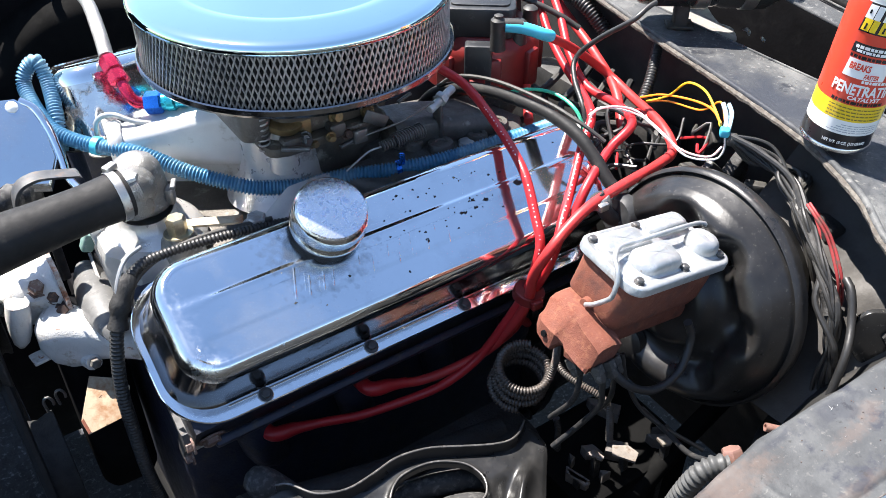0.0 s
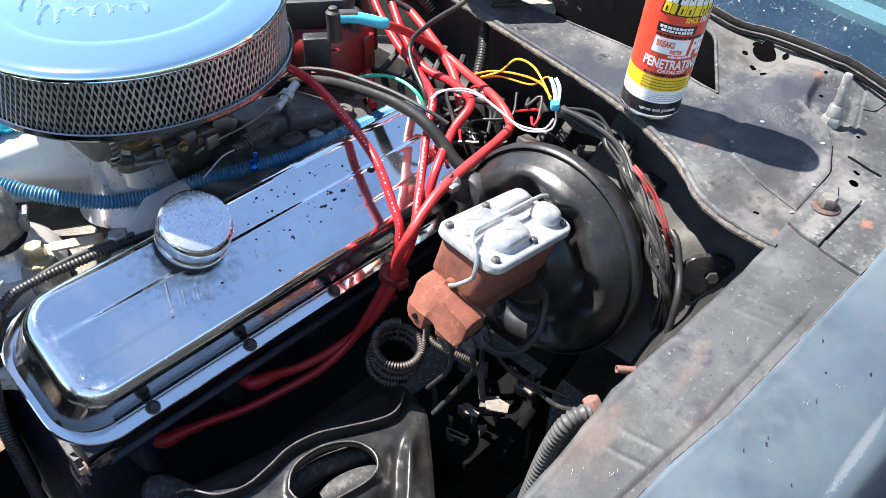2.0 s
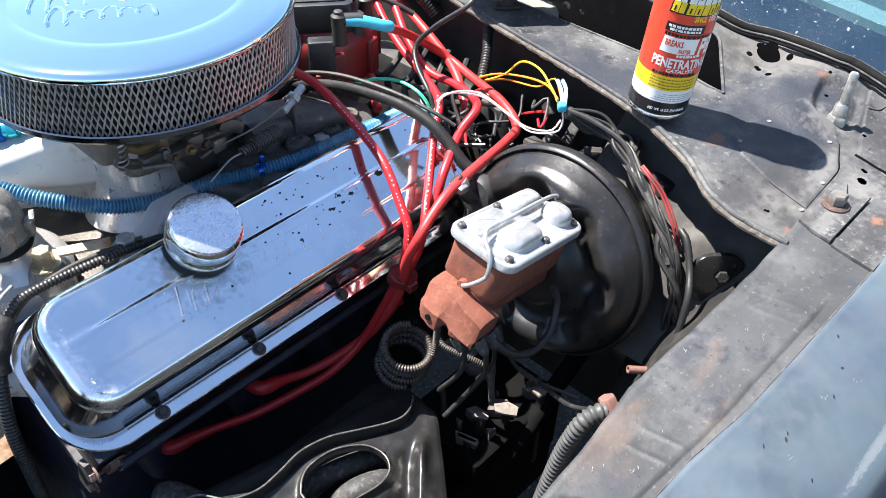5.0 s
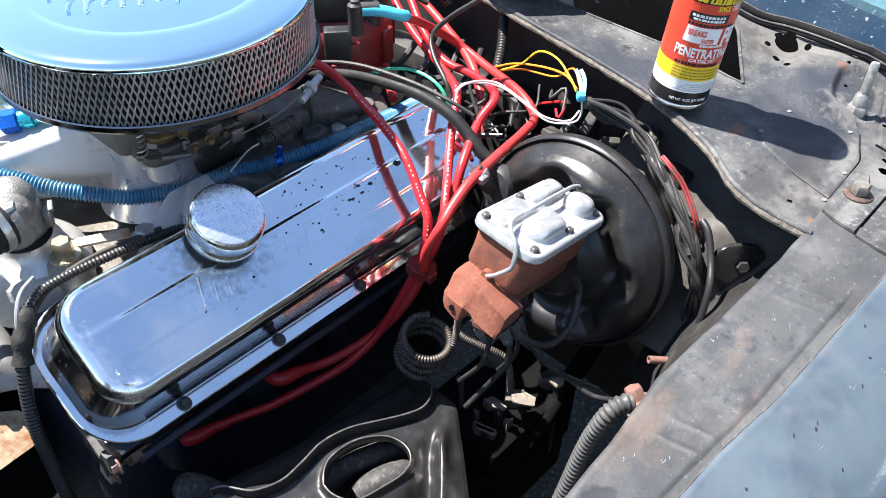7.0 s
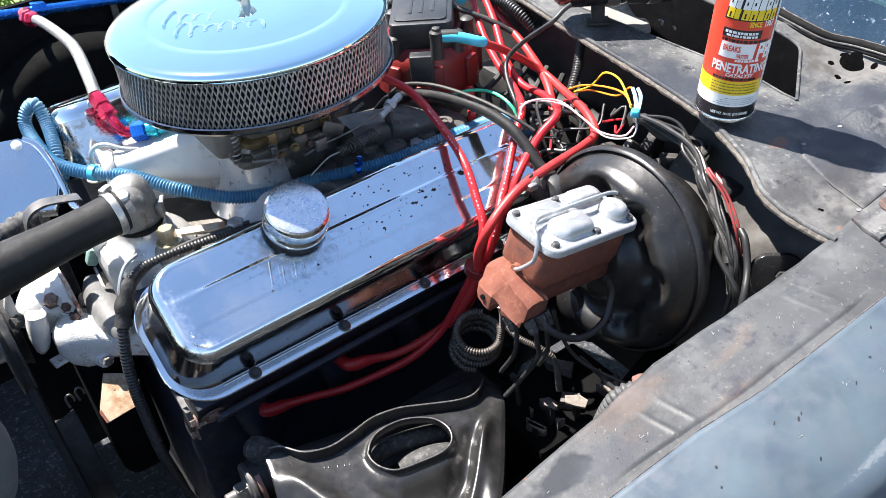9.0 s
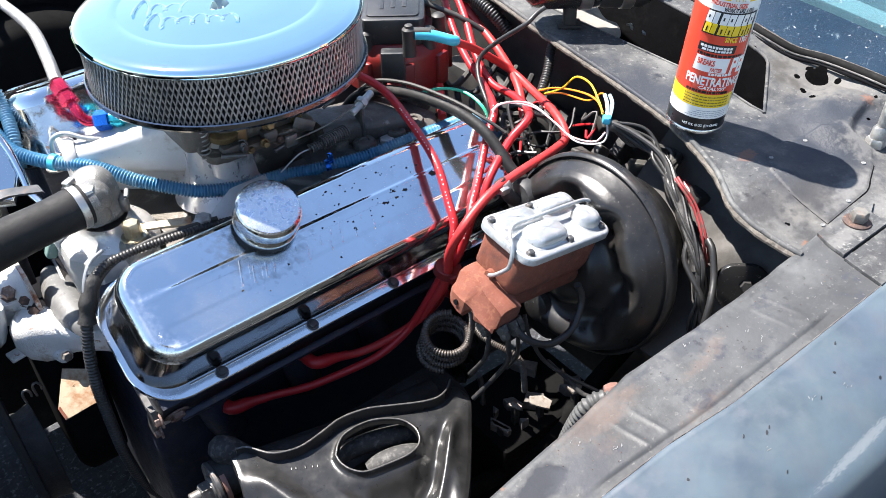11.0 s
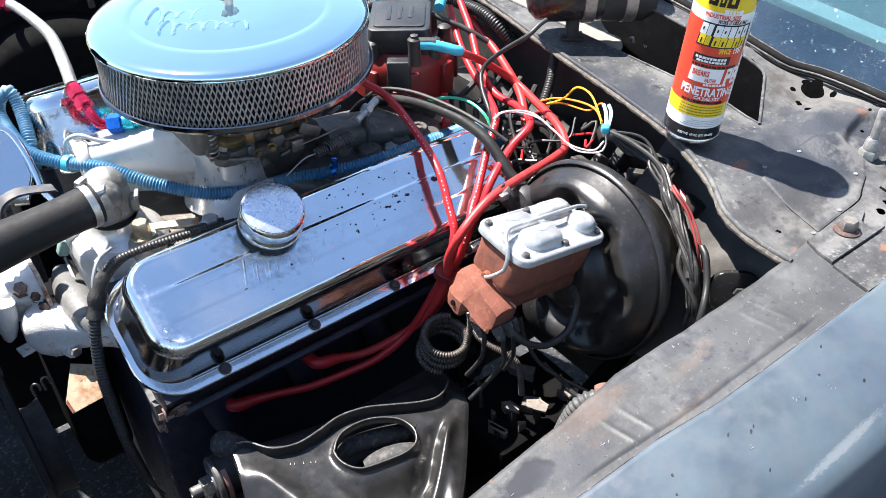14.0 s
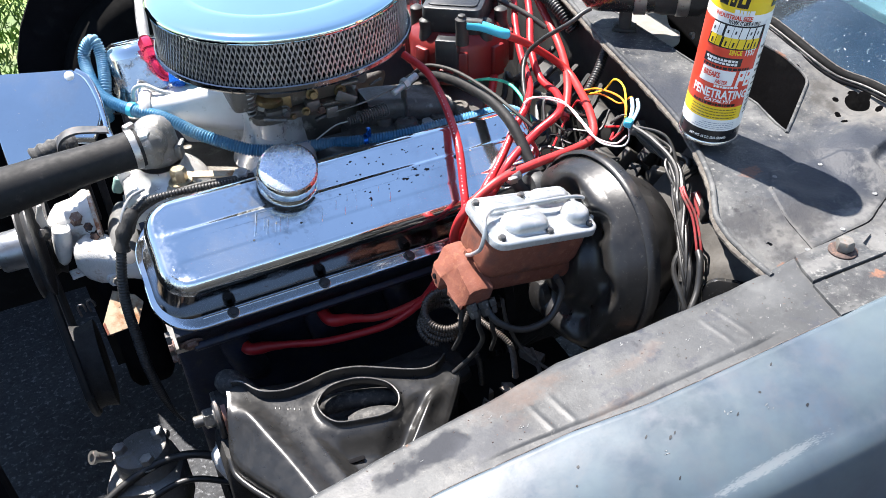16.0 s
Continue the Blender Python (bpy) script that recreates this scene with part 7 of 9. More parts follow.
g.bolt((0.179, 0.765, 0.967), (0, 0.05, 1), 0.0108, 0.019)
part("bolt", g, M_BRASSY, neck, "yellow zinc hex bolt")
g = Geo()
g.prism([(-0.012, -0.006), (0.06, -0.011), (0.06, 0.003), (-0.012, 0.008)], 0, 0.003, u=(0.92, -0.38, 0), v=(0.38, 0.92, 0), o=(0.194, 0.782, 0.962))
part("strap", g, M_TAN, neck, "tan stamped strap")

HA = Vector((0.147, 0.795, 1.016))
hd = Vector((-0.180, -0.022, -0.002)).normalized()
rad_hose = thing("radiator_hose", "thick black rubber upper radiator hose", "radiator hose", HA)
g = Geo()
g.tube([HA + hd * 0.004, HA + hd * 0.05, HA + hd * 0.12, HA + hd * 0.20, HA + hd * 0.30, HA + hd * 0.42 + Vector((0, 0, -0.01))], lambda s: 0.0255 - 0.0015 * sstep(0.0, 0.12, s) + 0.0065 * sstep(0.08, 0.5, s), 28, 0.008)
part("hose", g, M_HOSE, rad_hose, "", 60)
g = Geo()
g.lathe([(0.0266, -0.0046), (0.0272, -0.004), (0.0272, 0.004), (0.0266, 0.0046)], HA + hd * 0.013, hd, 36, False, False)
clamp = part("hose_clamp", g, M_STEEL, rad_hose, "worm-drive hose clamp")
g = Geo()
g.rbox(HA + hd * 0.013 + Vector((0.002, 0.012, 0.027)), (0.015, 0.009, 0.008), 0.002, Matrix.Rotation(radians(30), 3, "Z"))
part("worm_screw", g, M_STEEL, clamp)
for k in range(14):
    a = radians(150 + 9 * k)
    e1 = hd.orthogonal().normalized()
    e2 = hd.cross(e1)
    g = Geo()
    c = HA + hd * 0.013 + 0.0272 * (math.cos(a) * e1 + math.sin(a) * e2)
    rot = Matrix((hd, (-math.sin(a) * e1 + math.cos(a) * e2), (math.cos(a) * e1 + math.sin(a) * e2))).transposed()
    g.rbox(c, (0.006, 0.0012, 0.0006), 0.0002, rot)
    part("thread_slot", g, M_DSTEEL, clamp)

# small pipe, sender and fitting by the far cover
vac = thing("vacuum_pipe", "thin bent grey vacuum pipe on the intake", "pipe", (0.16, 0.96, 0.99))
g = Geo()
g.tube([(0.159, 0.960, 0.985), (0.160, 0.960, 1.008), (0.166, 0.957, 1.020), (0.180, 0.948, 1.024), (0.200, 0.932, 1.016), (0.233, 0.920, 1.008)], 0.0032, 10, 0.003)
part("pipe", g, M_ZINC, vac)
g = Geo()
g.bolt((0.159, 0.960, 0.975), (0, 0, 1), 0.010, 0.016)
part("fitting", g, M_ALLOY, vac)

fuel = thing("fuel_line", "braided steel fuel line with red anodised ends", "fuel line", (0.21, 0.99, 1.01))
LINE = [(0.2270, 1.420, 1.0430), (0.2275, 1.36, 1.0555), (0.225, 1.24, 1.074), (0.217, 1.12, 1.092), (0.205, 1.035, 1.088), (0.199, 0.998, 1.0715)]
g = Geo()
g.tube(LINE, 0.0084, 16, 0.005)
part("braided_hose", g, M_BRAID, fuel, "braided stainless hose")


def an_fitting(a, b, elbow, k=1.0):
    a, b = Vector(a), Vector(b)
    d = (b - a).normalized()
    g = Geo()
    g.lathe([(0.0100 * k, 0), (0.0116 * k, 0.004), (0.0116 * k, 0.018), (0.0090 * k, 0.020)], a, d, 6)
    g.lathe([(0.0098 * k, 0.020), (0.0098 * k, 0.024), (0.0122 * k, 0.026), (0.0122 * k, 0.035), (0.0080 * k, 0.037)], a, d, 6)
    g.tube([a + d * 0.036] + [Vector(p) for p in elbow], 0.0070, 16, 0.003)
    part("end_fitting", g, M_ANRED, fuel, "red anodised end fitting")


an_fitting((0.1985, 0.996, 1.0705), (0.2020, 0.957, 1.0465), [(0.2025, 0.954, 1.044), (0.2045, 0.948, 1.038), (0.209, 0.944, 1.033), (0.2185, 0.9415, 1.0305)])
an_fitting((0.2270, 1.405, 1.0460), (0.2190, 1.442, 1.0430), [(0.2185, 1.448, 1.0430), (0.2190, 1.465, 1.0425), (0.2240, 1.482, 1.0390), (0.2330, 1.492, 1.0350)], 1.12)
fit_b = thing("fuel_inlet", "blue and teal anodised fuel inlet fitting", "fitting", (0.235, 0.955, 1.03))
d = Vector((0.034, -0.022, 0.004)).normalized()
g = Geo()
g.lathe([(0.0125, 0), (0.0135, 0.002), (0.0135, 0.018), (0.011, 0.020)], (0.2185, 0.942, 1.030), d, 6)
part("nut", g, M_ANBLUE, fit_b, "blue anodised nut")
g = Geo()
g.lathe([(0.0098, 0.018), (0.0098, 0.024), (0.0118, 0.025), (0.0118, 0.034), (0.009, 0.036), (0.008, 0.07)], (0.2185, 0.942, 1.030), d, 16)
part("adaptor", g, M_TEAL, fit_b, "teal anodised adaptor")
# Far fender's blue edge as a tube, placed to fit the camera's view.
rail_t = thing("blue_fender_edge", "bright blue edge of the far fender drawn as a tube", "fuel rail", (0.26, 1.497, 1.02))
ra, rb = Vector((0.10, 1.497, 1.0525)), Vector((0.42, 1.495, 1.004))
g = Geo()
g.tube([ra, (ra + rb) / 2, rb], 0.0088, 18, 0.03)
part("tube", g, M_ANBLUE, rail_t)
g = Geo()
g.lathe([(0.0125, -0.012), (0.0135, -0.010), (0.0135, 0.010), (0.0125, 0.012)], (0.252, 1.496, 1.0315), rb - ra, 6)
part("union", g, M_ANBLUE, rail_t, "dark blue union nut")
for x in (0.13, 0.38):
    p = ra + (rb - ra) * ((x - ra.x) / (rb.x - ra.x))
    g = Geo()
    g.rbox(p + Vector((0, 0.004, -0.020)), (0.012, 0.008, 0.04), 0.002)
    part("clip", g, M_DSTEEL, rail_t)

# ---- chrome plate and pulleys at the front ----
plate = thing("radiator_fan_plate", "flat chrome cover plate reflecting the sky", "chrome cover", (0.05, 0.93, 1.0))
OUT5 = [(-0.03, 1.015), (0.060, 1.005), (0.090, 1.002), (0.101, 0.994), (0.108, 0.974), (0.109, 0.950), (0.091, 0.931), (0.045, 0.940), (0.0, 0.926), (-0.03, 0.925)]


def plate_z(y):
    return 1.043 - 1.1 * (0.997 - y)


g = Geo()
g.loft([[(0.045 + (x - 0.045) * k, 0.96 + (y - 0.96) * k, plate_z(0.96 + (y - 0.96) * k) + h) for x, y in OUT5] for k, h in ((0.99, -0.010), (1.0, -0.007), (1.0, -0.003), (0.99, -0.0006), (0.96, 0.0))])
part("top_plate", g, M_CHROME, plate)
g = Geo()
g.tube([(0.094, 1.003, 1.043), (0.106, 0.992, 1.034), (0.112, 0.972, 1.013), (0.113, 0.950, 0.990), (0.112, 0.93, 0.972), (0.12, 0.90, 0.960)], 0.005, 12, 0.006)
part("rolled_edge", g, M_CHROME, plate)
g = Geo()
g.lathe([(0.007, 0), (0.0065, 0.0015), (0.003, 0.003)], (0.084, 0.996, plate_z(0.996) - 0.0003), (0, -0.74, 0.67), 16)
part("rivet", g, M_WHITE, plate, "pale rivet head")
for k in range(3):
    g = Geo()
    g.rbox((0.035 + 0.022 * k, 0.985, 0.90), (0.012, 0.012, 0.20), 0.003)
    part("leg", g, M_DSTEEL, plate)
g = Geo()
g.tube([(0.008, 0.888, 0.985), (0.030, 0.890, 0.990), (0.050, 0.896, 0.990), (0.066, 0.900, 0.988)], lambda q: 0.014 + 0.0016 * math.sin(q * 30), 18, 0.003)
part("rubber_sleeve", g, M_GREYRUBBER, plate, "folded grey rubber sleeve")
g = Geo()
pts = [(0.040, 0.842, 0.985), (0.044, 0.842, 1.018), (0.052, 0.842, 1.032), (0.066, 0.842, 1.037), (0.080, 0.842, 1.036), (0.11, 0.838, 1.030)]
rings = [[(p[0], p[1] - 0.009, p[2]), (p[0], p[1] + 0.009, p[2]), (p[0] + 0.002, p[1] + 0.009, p[2] - 0.003), (p[0] + 0.002, p[1] - 0.009, p[2] - 0.003)] for p in [tuple(q) for q in smooth_path(pts, 0.004)]]
g.loft(rings)
part("bent_stay", g, M_DSTEEL, plate, "bent sheet-steel stay")
front = thing("accessory_drive", "cast alloy pump and belt drive at the engine's front", "belt drive", (0.03, 0.85, 0.8))


def lump(c, axis, stations, seg=30, rough=0.06, seed=0.0):
    """Uneven casting: rings (distance, half width, half height, shift across, shift up) along an axis."""
    g = Geo()
    ax = Vector(axis).normalized()
    across = ax.cross(Vector((0, 0, 1))).normalized()
    up = across.cross(ax)
    rings = []
    for s, w, h, dx, dz in stations:
        ring = []
        for k in range(seg):
            a = 2 * math.pi * k / seg
            ca, sa = math.cos(a), math.sin(a)
            n = 1 + rough * noise.noise((ca * 1.7 + seed, sa * 1.7, s * 40 + seed)) + 0.4 * rough * noise.noise((ca * 5, sa * 5, s * 110 + seed))
            e = (abs(ca) ** 3 + abs(sa) ** 3) ** (-1 / 3)
            ring.append(Vector(c) + ax * s + across * (dx + w * n * e * ca) + up * (dz + h * n * e * sa))
        rings.append(ring)
    return g.loft(rings)


part("pump_body", lump((0.0, 0.877, 0.872), (1, 0, 0), [(-0.004, 0.015, 0.017, 0, 0), (0.002, 0.022, 0.025, 0, 0), (0.012, 0.026, 0.030, 0, 0.003), (0.022, 0.029, 0.031, 0.001, 0.004), (0.032, 0.031, 0.032, 0.002, 0.004), (0.042, 0.035, 0.036, 0.003, 0.003), (0.052, 0.041, 0.040, 0.003, 0.002), (0.057, 0.040, 0.040, 0.003, 0.002)], 36, 0.12), M_PUMP, front, "rough pale cast pump body", 60)
part("pump_rib", lump((0.012, 0.842, 0.895), (-0.012, -0.001, -0.062), [(0.0, 0.012, 0.012, 0, 0), (0.018, 0.0145, 0.013, 0, 0), (0.036, 0.013, 0.012, 0, 0), (0.052, 0.0085, 0.008, 0, 0), (0.060, 0.003, 0.003, 0, 0)], 20, 0.08, 3.0), M_PUMP, front, "drip-shaped cast rib", 60)
part("bolt_boss", lump((0.036, 0.862, 0.878), (-0.02, -0.5, 0.85), [(-0.01, 0.020, 0.020, 0, 0), (0.006, 0.0175, 0.0175, 0, 0), (0.018, 0.0160, 0.0160, 0, 0), (0.0225, 0.0140, 0.0140, 0, 0)], 20, 0.05, 5.0), M_PUMP, front)
g = Geo()
g.lathe([(0.0115, 0), (0.0115, 0.0008), (0.0086, 0.001), (0.0086, 0.0095), (0.0074, 0.0110)], (0.0358, 0.8495, 0.8985), (-0.05, -0.55, 0.80), 6)
part("bolt", g, M_RUSTBOLT, front, "brown rusty bolt head")
part("pump_arm", lump((0.030, 0.836, 0.852), (0.100, -0.075, -0.018), [(-0.004, 0.018, 0.012, 0.0, 0.010), (0.004, 0.026, 0.024, 0.001, 0.004), (0.018, 0.029, 0.032, 0.001, -0.002), (0.034, 0.027, 0.034, 0.0, -0.005), (0.048, 0.024, 0.030, 0.0, -0.004), (0.062, 0.021, 0.024, 0.0, 0.000), (0.082, 0.020, 0.021, 0.0, 0.003), (0.104, 0.020, 0.021, 0.0, 0.005), (0.124, 0.022, 0.022, 0.0, 0.006)], 30, 0.05, 8.0), M_PUMP, front, "pale cast outlet arm", 60)
part("arm_lug", lump((0.060, 0.786, 0.828), (0.1, -0.9, 0.25), [(-0.01, 0.011, 0.010, 0, 0), (0.004, 0.0095, 0.009, 0, 0), (0.008, 0.008, 0.008, 0, 0)], 16, 0.05, 2.0), M_PUMP, front)
g = Geo()
g.lathe([(0.0062, 0), (0.0062, 0.006), (0.0052, 0.007)], (0.0612, 0.779, 0.830), (0.1, -0.9, 0.25), 6)
part("bolt", g, M_BOLTGREY, front, "dull bolt head")
g = Geo()
g.prism([(-0.046, -0.025), (-0.020, -0.048), (0.022, -0.044), (0.046, -0.012), (0.044, 0.022), (0.020, 0.040), (-0.020, 0.036), (-0.044, 0.010)], 0, 0.0055, u=(0, 1, 0), v=(0, 0, 1), o=(0.0565, 0.866, 0.878), bevel=0.001)
part("pump_flange", g, M_PUMPEDGE, front, "rust-edged flange")
for p in ((0.050, 0.840, 0.888), (0.054, 0.828, 0.876), (0.052, 0.833, 0.866)):
    g = Geo()
    g.bolt(p, (-0.35, -0.75, 0.5), 0.0066, 0.008)
    part("bolt", g, M_OLDBOLT, front, "dark rusted bolt head")
g = Geo()
g.rbox((0.022, 0.823, 0.829), (0.036, 0.020, 0.0045), 0.0015, Matrix.Rotation(0.15, 3, "Z"))
part("cast_shelf", g, M_PUMP, front, "pale cast shelf")
g = Geo()
g.prism([(-0.016, 0.905), (-0.008, 0.925), (-0.003, 0.925), (-0.004, 0.890), (0.002, 0.868), (-0.006, 0.866), (-0.012, 0.880)], -0.003, 0.003, u=(1, 0, 0), v=(0, 0, 1), o=(0, 0.868, 0))
part("guard_lug", g, M_PUMP, front, "pale bracket lug")
g = Geo()
g.bolt((-0.010, 0.862, 0.882), (-0.3, -0.6, 0.5), 0.0065, 0.010)
part("bolt", g, M_DUSTYSTEEL, front, "bare steel bolt")
for (c, r, x0, x1, m) in (((0.872, 0.862), 0.078, -0.040, -0.022, M_PULLEY), ((0.835, 0.64), 0.070, -0.035, 0.005, M_GRIME), ((1.00, 0.78), 0.06, -0.03, -0.01, M_GRIME)):
    g = Geo()
    w = x1 - x0
    g.lathe([(r * 0.35, 0), (r * 0.62, 0.001), (r * 0.66, 0.006), (r * 0.90, 0.006), (r * 0.94, 0.0), (r, 0.0005), (r, 0.003), (r * 0.93, w * 0.5), (r, w - 0.003), (r, w - 0.001), (r * 0.9, w), (r * 0.3, w)], (x0, c[0], c[1]), (1, 0, 0), 64)
    part("pulley", g, m, front, "dark stamped pulley")
g = Geo()
loop = []
for c, r, a0, a1 in (((0.872, 0.862), 0.077, 100, -30), ((0.835, 0.64), 0.071, -20, -170), ((0.835, 0.64), 0.071, 190, 160)):
    for k in range(9):
        a = radians(a0 + (a1 - a0) * k / 8)
        loop.append((-0.030, c[0] + r * math.cos(a), c[1] + r * math.sin(a)))
loop.append(loop[0])
g.tube(loop, 0.0065, 8, 0.01)
part("belt", g, M_RUBBER, front, "black V-belt")
g = Geo()
g.lathe([(0.010, -0.002), (0.014, 0.0), (0.026, 0.002), (0.0285, 0.006), (0.0290, 0.030), (0.0300, 0.034), (0.0300, 0.040)], (-0.080, 0.872, 0.862), (1, 0, 0), 40)
part("hub", g, M_HUB, front, "satin steel hub")
for a in (20, 110, 200, 290):
    g = Geo()
    g.cyl((-0.097, 0.872 + 0.018 * math.cos(radians(a)), 0.862 + 0.018 * math.sin(radians(a))), (-0.078, 0.872 + 0.018 * math.cos(radians(a)), 0.862 + 0.018 * math.sin(radians(a))), 0.0055, seg=12, bevel=0.001)
    part("hub_stud", g, M_STEEL, front)
# Flat black here stands for shade at the engine's front.
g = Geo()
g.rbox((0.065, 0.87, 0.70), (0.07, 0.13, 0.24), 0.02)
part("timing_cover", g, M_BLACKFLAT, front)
# bare teeth of a bracket catching the light under the pump
for x, z in ((0.000, 0.793), (0.014, 0.797)):
    g = Geo()
    g.tube([(x, 0.792, z - 0.018), (x - 0.001, 0.791, z), (x + 0.004, 0.790, z + 0.005), (x + 0.008, 0.790, z - 0.002), (x + 0.008, 0.791, z - 0.010)], 0.0016, 8, 0.003)
    part("bracket_tooth", g, M_DUSTYSTEEL, front, "bare bracket tooth")
wedge = thing("front_bracket", "grey stamped alternator bracket", "bracket", (0.1, 0.85, 0.9))
g = Geo()
rings = []
for s in np.linspace(0, 1, 16):
    c = Vector((0.098, 0.918, 0.850)).lerp(Vector((0.086, 0.752, 0.882)), s)
    w = 0.006 + 0.020 * math.sin(math.pi * (0.12 + 0.82 * s)) ** 0.8
    rings.append([c + Vector((w * math.cos(a) * 0.9, 0.006 * math.sin(a) - 0.003 * math.cos(a), w * 0.75 * math.sin(a))) for a in np.linspace(0, 2 * math.pi, 20, endpoint=False)])
g.loft(rings)
part("curved_shield", g, M_SHIELD, wedge, "grey curved shield", 60)
g = Geo()
g.loft([[Vector((0.103 + dx, 0.905, 0.882 + dz)), Vector((0.099 + dx, 0.860, 0.880 + dz)), Vector((0.096 + dx, 0.800, 0.882 + dz)), Vector((0.090 + dx, 0.765, 0.884 + dz)), Vector((0.094 + dx, 0.765, 0.874 + dz)), Vector((0.102 + dx, 0.800, 0.868 + dz)), Vector((0.108 + dx, 0.870, 0.866 + dz))] for dx, dz in ((0.0, 0.0), (0.0035, 0.001))])
part("flat_bar", g, M_DUSTYSTEEL, wedge, "thin steel bar with rusty ends")
g = Geo()
g.prism([(0.104, 0.955), (0.122, 0.957), (0.128, 0.930), (0.134, 0.898), (0.126, 0.860), (0.112, 0.858), (0.110, 0.900)], -0.012, 0.002, u=(1, 0, 0), v=(0, 0, 1), o=(0, 0.846, 0), bevel=0.003)
part("cast_ear", g, M_ALLOY_W, wedge, "pale cast ear")
g = Geo()
g.rbox((0.102, 0.862, 0.928), (0.014, 0.014, 0.024), 0.004, Matrix.Rotation(0.4, 3, "Y"))
part("green_plug", g, M_GREENPLUG, wedge, "dull green plastic plug")
tanb = thing("rusty_bracket", "pale steel mounting bracket stained with rust", "bracket", (0.05, 0.74, 0.79))
g = Geo()
FACE = [Vector(p) for p in ((0.026, 0.744, 0.788), (0.051, 0.779, 0.814), (0.078, 0.767, 0.805), (0.086, 0.757, 0.797), (0.071, 0.733, 0.780), (0.028, 0.731, 0.778))]
g.loft([[p - Vector((0, -0.0018, 0.0024)) for p in FACE], FACE])
part("face", g, M_TAN, tanb)
g = Geo()
g.loft([[FACE[0], FACE[5], FACE[5] + Vector((0.004, 0.03, -0.03)), FACE[0] + Vector((0.004, 0.03, -0.03))], [p + Vector((0.003, 0.001, 0.002)) for p in (FACE[0], FACE[5], FACE[5] + Vector((0.004, 0.03, -0.03)), FACE[0] + Vector((0.004, 0.03, -0.03)))]])
part("folded_edge", g, M_RUSTY, tanb, "rusty folded edge")

# Unidentified grey shape, placed to fit the camera's view, on an added stay.
bottle = Geo()
bottle.tube([(-0.082, 0.53, 1.050), (-0.088, 0.53, 1.027), (-0.098, 0.53, 0.990), (-0.110, 0.53, 0.955), (-0.128, 0.53, 0.925)], lambda s: 0.010 + 0.026 * math.sin(math.pi * (0.06 + 0.88 * s)) ** 0.7, 28, 0.006)
duct = thing("grey_blob", "unidentified dull grey rounded shape at the front", "duct", (-0.128, 0.53, 0.60))
part("blob_shell", bottle, M_GREYBLOB, duct)
g = Geo()
g.prism([(-0.150, 0.515), (-0.118, 0.515), (-0.118, 0.545), (-0.150, 0.545)], 0.598, 0.930, bevel=0.003)
part("stay", g, M_BLACKFLAT, duct, "black stay added to carry the shape down to the frame")

# ---- suspension arm ----
arm = thing("control_arm", "black stamped upper control arm with an oval hole", "control arm", (0.30, 0.45, 0.70))
HOLE_C = (0.294, 0.443)
HOLE = [(0.2445, 0.4549), (0.2565, 0.4671), (0.2724, 0.4743), (0.2987, 0.4745), (0.3185, 0.4679), (0.3361, 0.4549), (0.3424, 0.4385), (0.3395, 0.4247), (0.3303, 0.4154), (0.3138, 0.4112), (0.2880, 0.4135), (0.2600, 0.4190), (0.2478, 0.4307), (0.2435, 0.4436)]
AOUT = [(0.1480, 0.5190), (0.1570, 0.5205), (0.1683, 0.5150), (0.1826, 0.4925), (0.1977, 0.4843), (0.2177, 0.4806), (0.2440, 0.4841), (0.2715, 0.4892), (0.2935, 0.4880), (0.3145, 0.4834), (0.3406, 0.4720), (0.3735, 0.4582), (0.3930, 0.4541), (0.4092, 0.4582), (0.4230, 0.4680), (0.4300, 0.4650), (0.4325, 0.4529), (0.4306, 0.4386), (0.4098, 0.4124), (0.3829, 0.3810), (0.3543, 0.3500), (0.3150, 0.3150), (0.2650, 0.2900), (0.2150, 0.2950), (0.1880, 0.3220), (0.1760, 0.3459), (0.1600, 0.3767), (0.1430, 0.4070), (0.1315, 0.4320), (0.1300, 0.4523), (0.1378, 0.4765), (0.1450, 0.5020)]


def off_line(x, y, line):
    """Distance from a plan point to a broken line."""
    best = 9.0
    for (ax, ay), (bx, by) in zip(line, line[1:]):
        t = min(1.0, max(0.0, ((x - ax) * (bx - ax) + (y - ay) * (by - ay)) / ((bx - ax) ** 2 + (by - ay) ** 2)))
        best = min(best, math.hypot(x - ax - t * (bx - ax), y - ay - t * (by - ay)))
    return best


def soft(v, w):
    """Positive part with a rounded knee."""
    return 0.5 * (v + math.hypot(v, w))


